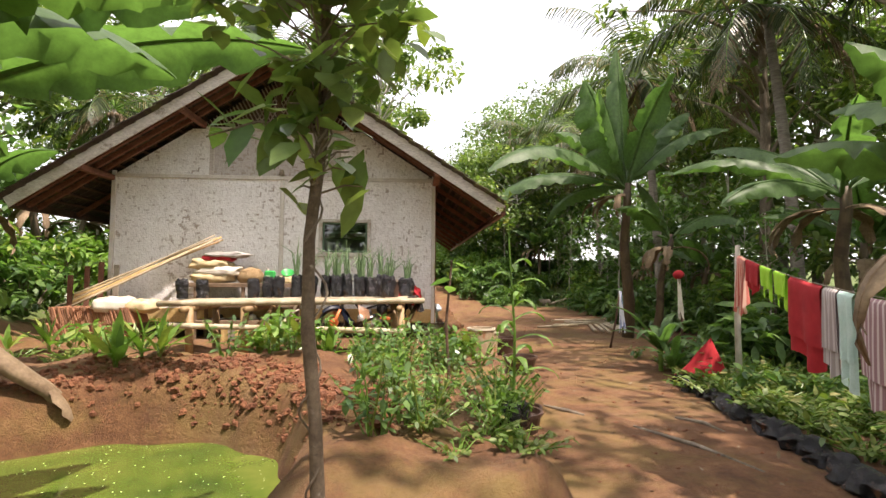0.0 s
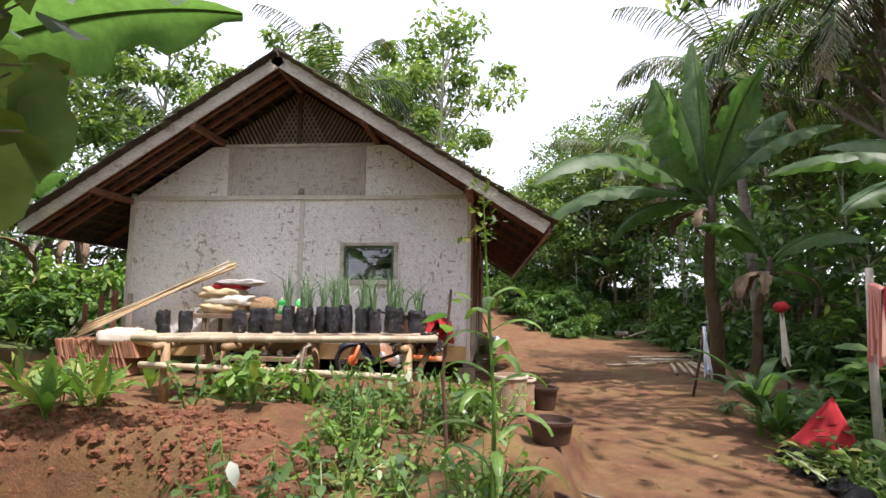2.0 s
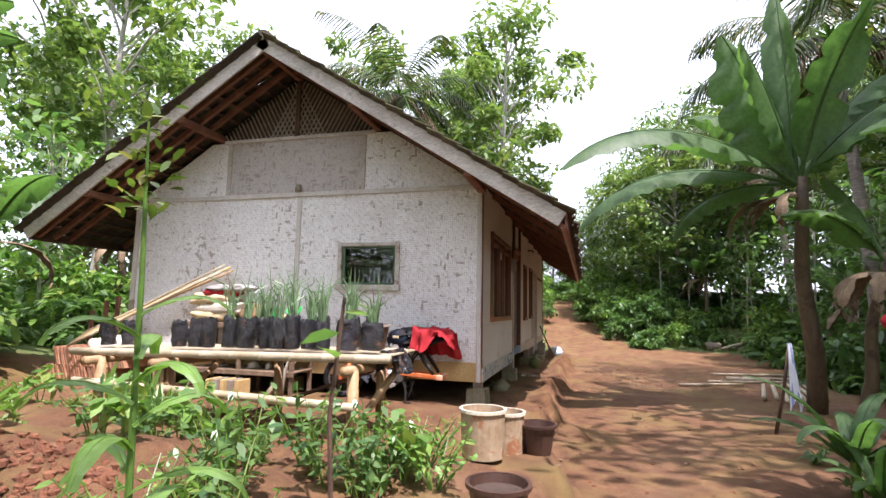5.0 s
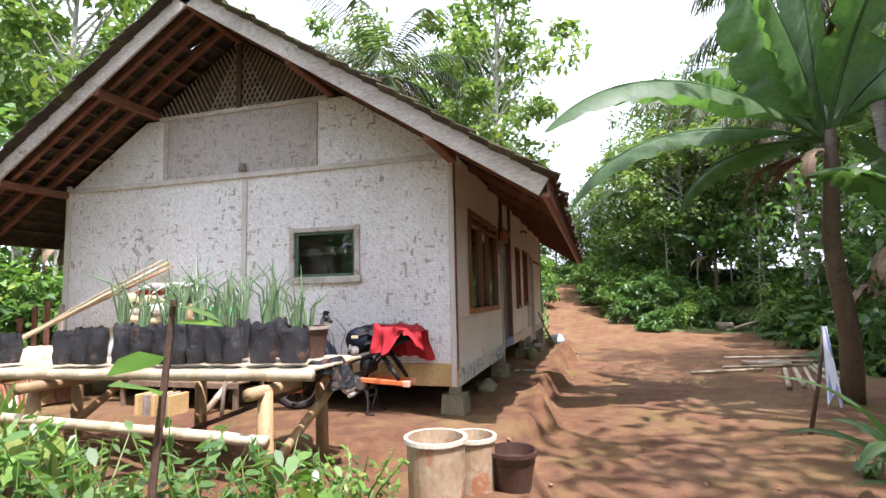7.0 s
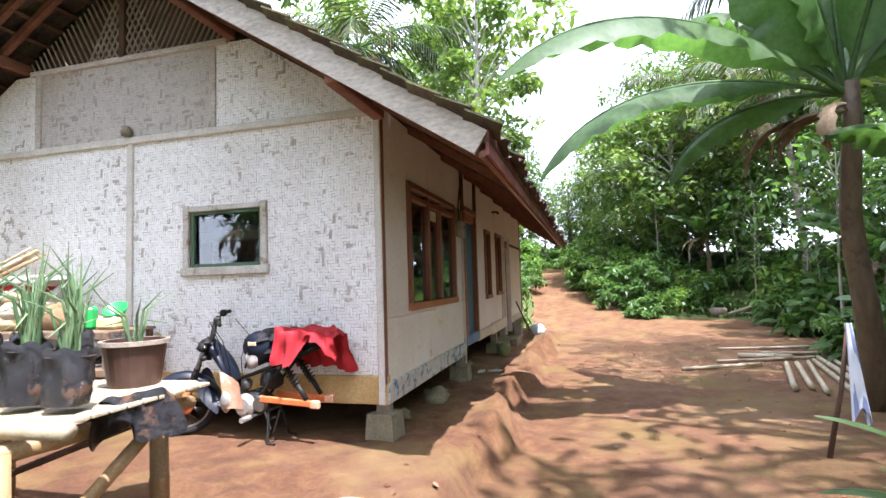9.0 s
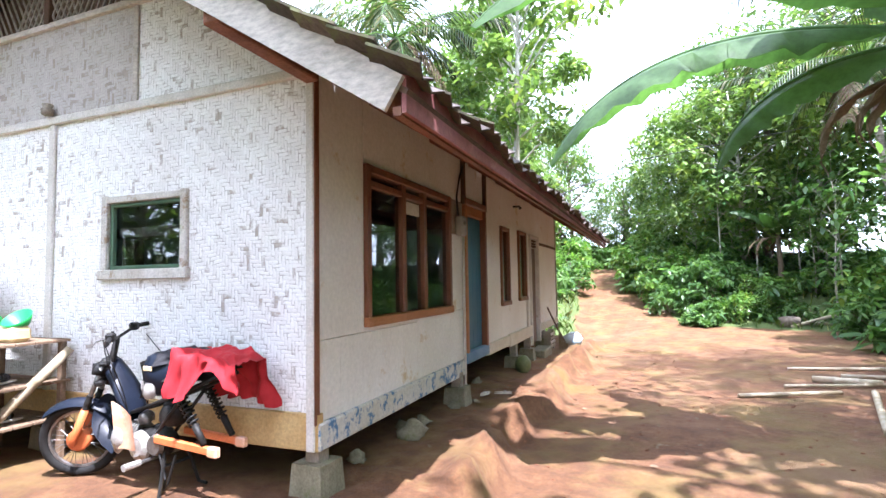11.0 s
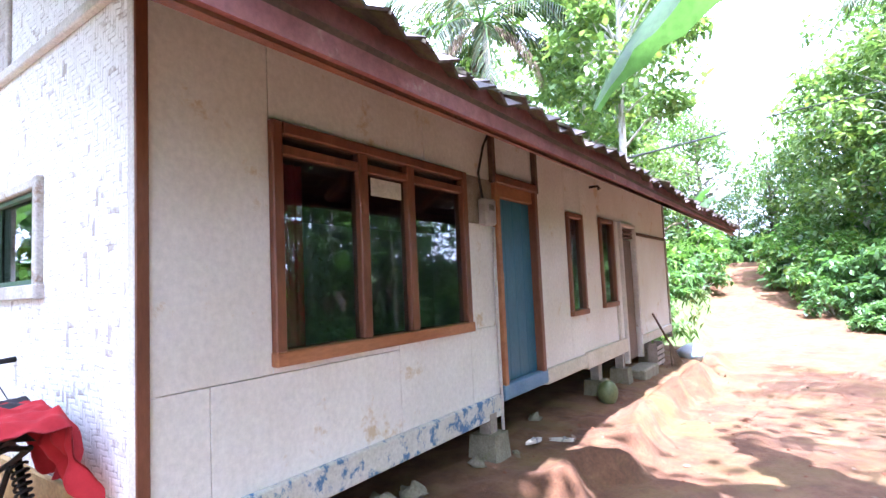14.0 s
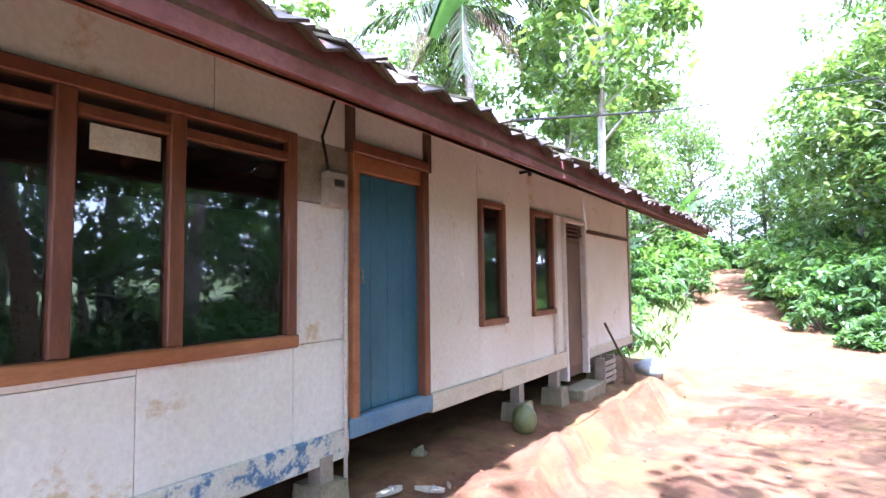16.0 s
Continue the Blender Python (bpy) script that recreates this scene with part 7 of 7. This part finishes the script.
# bamboo poles lying in the yard
for a, b, q in (((3.55, 6.05), (5.05, 6.65), 0.035), ((5.55, 6.9), (4.75, 4.1), 0.045), ((5.75, 6.95), (5.0, 4.2), 0.045), ((6.0, 7.1), (5.1, 3.95), 0.04), ((6.2, 7.4), (5.45, 4.0), 0.045),
                ((6.45, 7.9), (5.7, 4.2), 0.045), ((6.7, 8.1), (5.95, 4.5), 0.04), ((4.9, 9.3), (8.2, 9.9), 0.035), ((5.6, 8.6), (7.6, 8.5), 0.04), ((6.75, 17.4), (9.6, 18.3), 0.05),
                ((6.9, 17.9), (9.3, 17.6), 0.05), ((4.4, 7.2), (6.6, 7.9), 0.03), ((5.0, 8.0), (5.9, 7.6), 0.06)):
    solid("bamboo_pole", pole(grounded(*a, q), grounded(*b, q + 0.02), q), BAMBOO, "cut bamboo pole lying on the earth", "bamboo", "", True, "bamboo poles in the yard")
lg = thing("cut_log", "short cut log lying at the yard edge", "log", "", grounded(6.75, 17.6, 0.16))
part("bark_round", Geo().tube([(-0.3, 0, 0), (0, 0.02, 0.01), (0.3, 0, 0)], [0.18, 0.2, 0.18], 12), BARK, lg, smooth=True)
for x0, y0, x1, y1 in ((1.9, -5.0, 2.4, -6.3), (2.5, -4.7, 2.75, -5.2), (1.5, -4.6, 1.1, -4.3)):
    solid("root", Geo().tube([grounded(x0, y0, 0.0), grounded((x0 + x1) / 2 + 0.06, (y0 + y1) / 2, 0.012), grounded(x1, y1, 0.0)], [0.02, 0.026, 0.012], 6), BARK, "bare tree root crossing the path", "root", "", True, "roots")

# ---------------------------------------------------------------- small things along the front wall
meter = thing("electric_meter", "grey electricity meter box on the wall", "meter", "", (0.0, 3.11, 2.17))
part("case", Geo().box((0.0, -0.10, 0.0), (0.10, 0.10, 0.26), bevel=0.02), GREY_CLOTH, meter)
part("window", Geo().box((0.098, -0.05, 0.14), (0.106, 0.05, 0.20), bevel=0.004), GLASS, meter)
part("wire", Geo().tube([(0.03, -0.04, 0.26), (0.03, -0.10, 0.5), (0.04, 0.0, 0.78), (0.05, 0.12, 0.95)], 0.012, 6), GREASE, meter)
solid("downpipe", Geo().tube([(0.03, 3.24, 0.05), (0.03, 3.24, 1.2), (0.03, 3.25, 2.17)], 0.016, 8), LIME_WOOD, "thin pale conduit down the wall", "pipe", "", True)
solid("power_cable", Geo().tube([(1.24, 3.3, 2.62), (1.7, 6.1, 3.35), (2.18, 9.0, 4.2), (4.1, 12, 5.05), (7.6, 17.5, 6.6)], 0.010, 6), GREASE, "thin black overhead cable", "cable")
lamp = thing("wall_lamp", "small bare lamp holder under the eaves", "lamp", "", (0.0, 6.2, 2.95))
part("holder", Geo().tube([(0, 0, 0), (0.12, 0, 0.0), (0.14, 0, -0.05)], [0.02, 0.02, 0.03], 8), GREASE, lamp)
gourd = solid("green_gourd", Geo().blob((0, 0, 0.14), (0.14, 0.14, 0.17), 2, 0.06, 16), surface("dull green gourd skin", (0.12, 0.15, 0.05), (0.18, 0.20, 0.08), 5, 0.5, 30, 0.3), "dull green gourd leaning on a footing", "gourd", "", True)
gourd.matrix_basis = pose(*grounded(0.22, 5.75, -0.02))
for x, y, s, k in ((0.02, 1.55, 0.26, 1), (-0.05, 1.95, 0.16, 2), (0.05, 2.72, 0.12, 3), (-0.1, 0.7, 0.14, 4), (-0.2, 4.4, 0.12, 5), (0.15, 3.25, 0.06, 6)):
    ob = solid("stone", Geo().blob((0, 0, s * 0.15), (s * 0.62, s * 0.5, s * 0.45), k, 0.9, 14), STONE, "grey fieldstone under the house", "stone", "", True, "stones under the house")
    ob.matrix_basis = pose(*grounded(x, y))


def sandal(x, y, turn):
    ob = thing("sandal", "dusty pale flip-flop lying on the earth", "sandal", "sandals", grounded(x, y, 0.012), turn)
    part("sole", Geo().sheet(lambda u, v: (0.125 * math.cos(6.283 * u) * v, (0.045 + 0.012 * math.cos(6.283 * u)) * math.sin(6.283 * u) * v, 0.018), 22, 3, 0.018), WHITE_SACK, ob)
    part("strap", Geo().tube([(0.0, -0.045, 0.018), (0.03, -0.02, 0.05), (0.07, 0, 0.03), (0.03, 0.02, 0.05), (0.0, 0.045, 0.018)], 0.009, 6), GREY_CLOTH, ob)


sandal(0.20, 3.52, 80)
sandal(0.38, 3.78, 20)
broom = thing("broom", "worn stick broom leaning on the wall", "broom", "", grounded(0.32, 9.1))
part("handle", Geo().tube([(-0.02, 0.05, 0.45), (-0.24, -0.1, 1.0)], 0.02, 7), DARK_WOOD, broom)
g = Geo()
for k in range(40):
    a, q = r.uniform(0, 6.28), r.uniform(0, 0.13)
    g.tube([(-0.02, 0.05, 0.5), (0.10 + q * math.cos(a), 0.12 + q * math.sin(a), 0.0)], 0.004, 4, False)
part("bristles", g, LEAF_DRY, broom)
bagp = solid("rubbish_bag", Geo().blob((0, 0, 0.13), (0.26, 0.2, 0.17), 12, 0.45, 14), surface("pale blue plastic bag", (0.45, 0.52, 0.58), (0.60, 0.64, 0.66), 3, 0.35, 25, 0.2, wear=(0.16, 0.36, 0.55), wear_at=0.56), "pale blue plastic bag of rubbish on the ground", "bag", "", True)
bagp.matrix_basis = pose(*grounded(0.45, 10.3, -0.02))
step = thing("door_step", "low stone step at the back door", "step", "", grounded(0.12, 7.9))
part("slab", Geo().box((-0.16, -0.45, -0.1), (0.16, 0.45, 0.14), bevel=0.02), STONE, step)
crate = thing("slat_crate", "small slatted crate against the wall", "crate", "", grounded(0.12, 8.75))
for k in range(4):
    part("slat", Geo().box((0.1, -0.28, 0.04 + 0.09 * k), (0.12, 0.28, 0.10 + 0.09 * k), bevel=0.004), GREY_WOOD, crate)
for y in (-0.26, 0.22):
    part("post", Geo().box((-0.05, y, -0.02), (0.1, y + 0.05, 0.42), bevel=0.006), GREY_WOOD, crate)
curtain = solid("red_curtain", Geo().sheet(lambda u, v: (-0.13 + 0.015 * math.sin(u * 20), 0.80 + 0.22 * u, 1.28 + 1.15 * v), 20, 4), RED_CLOTH, "dark red curtain drawn aside behind the pane", "curtain", "", True)
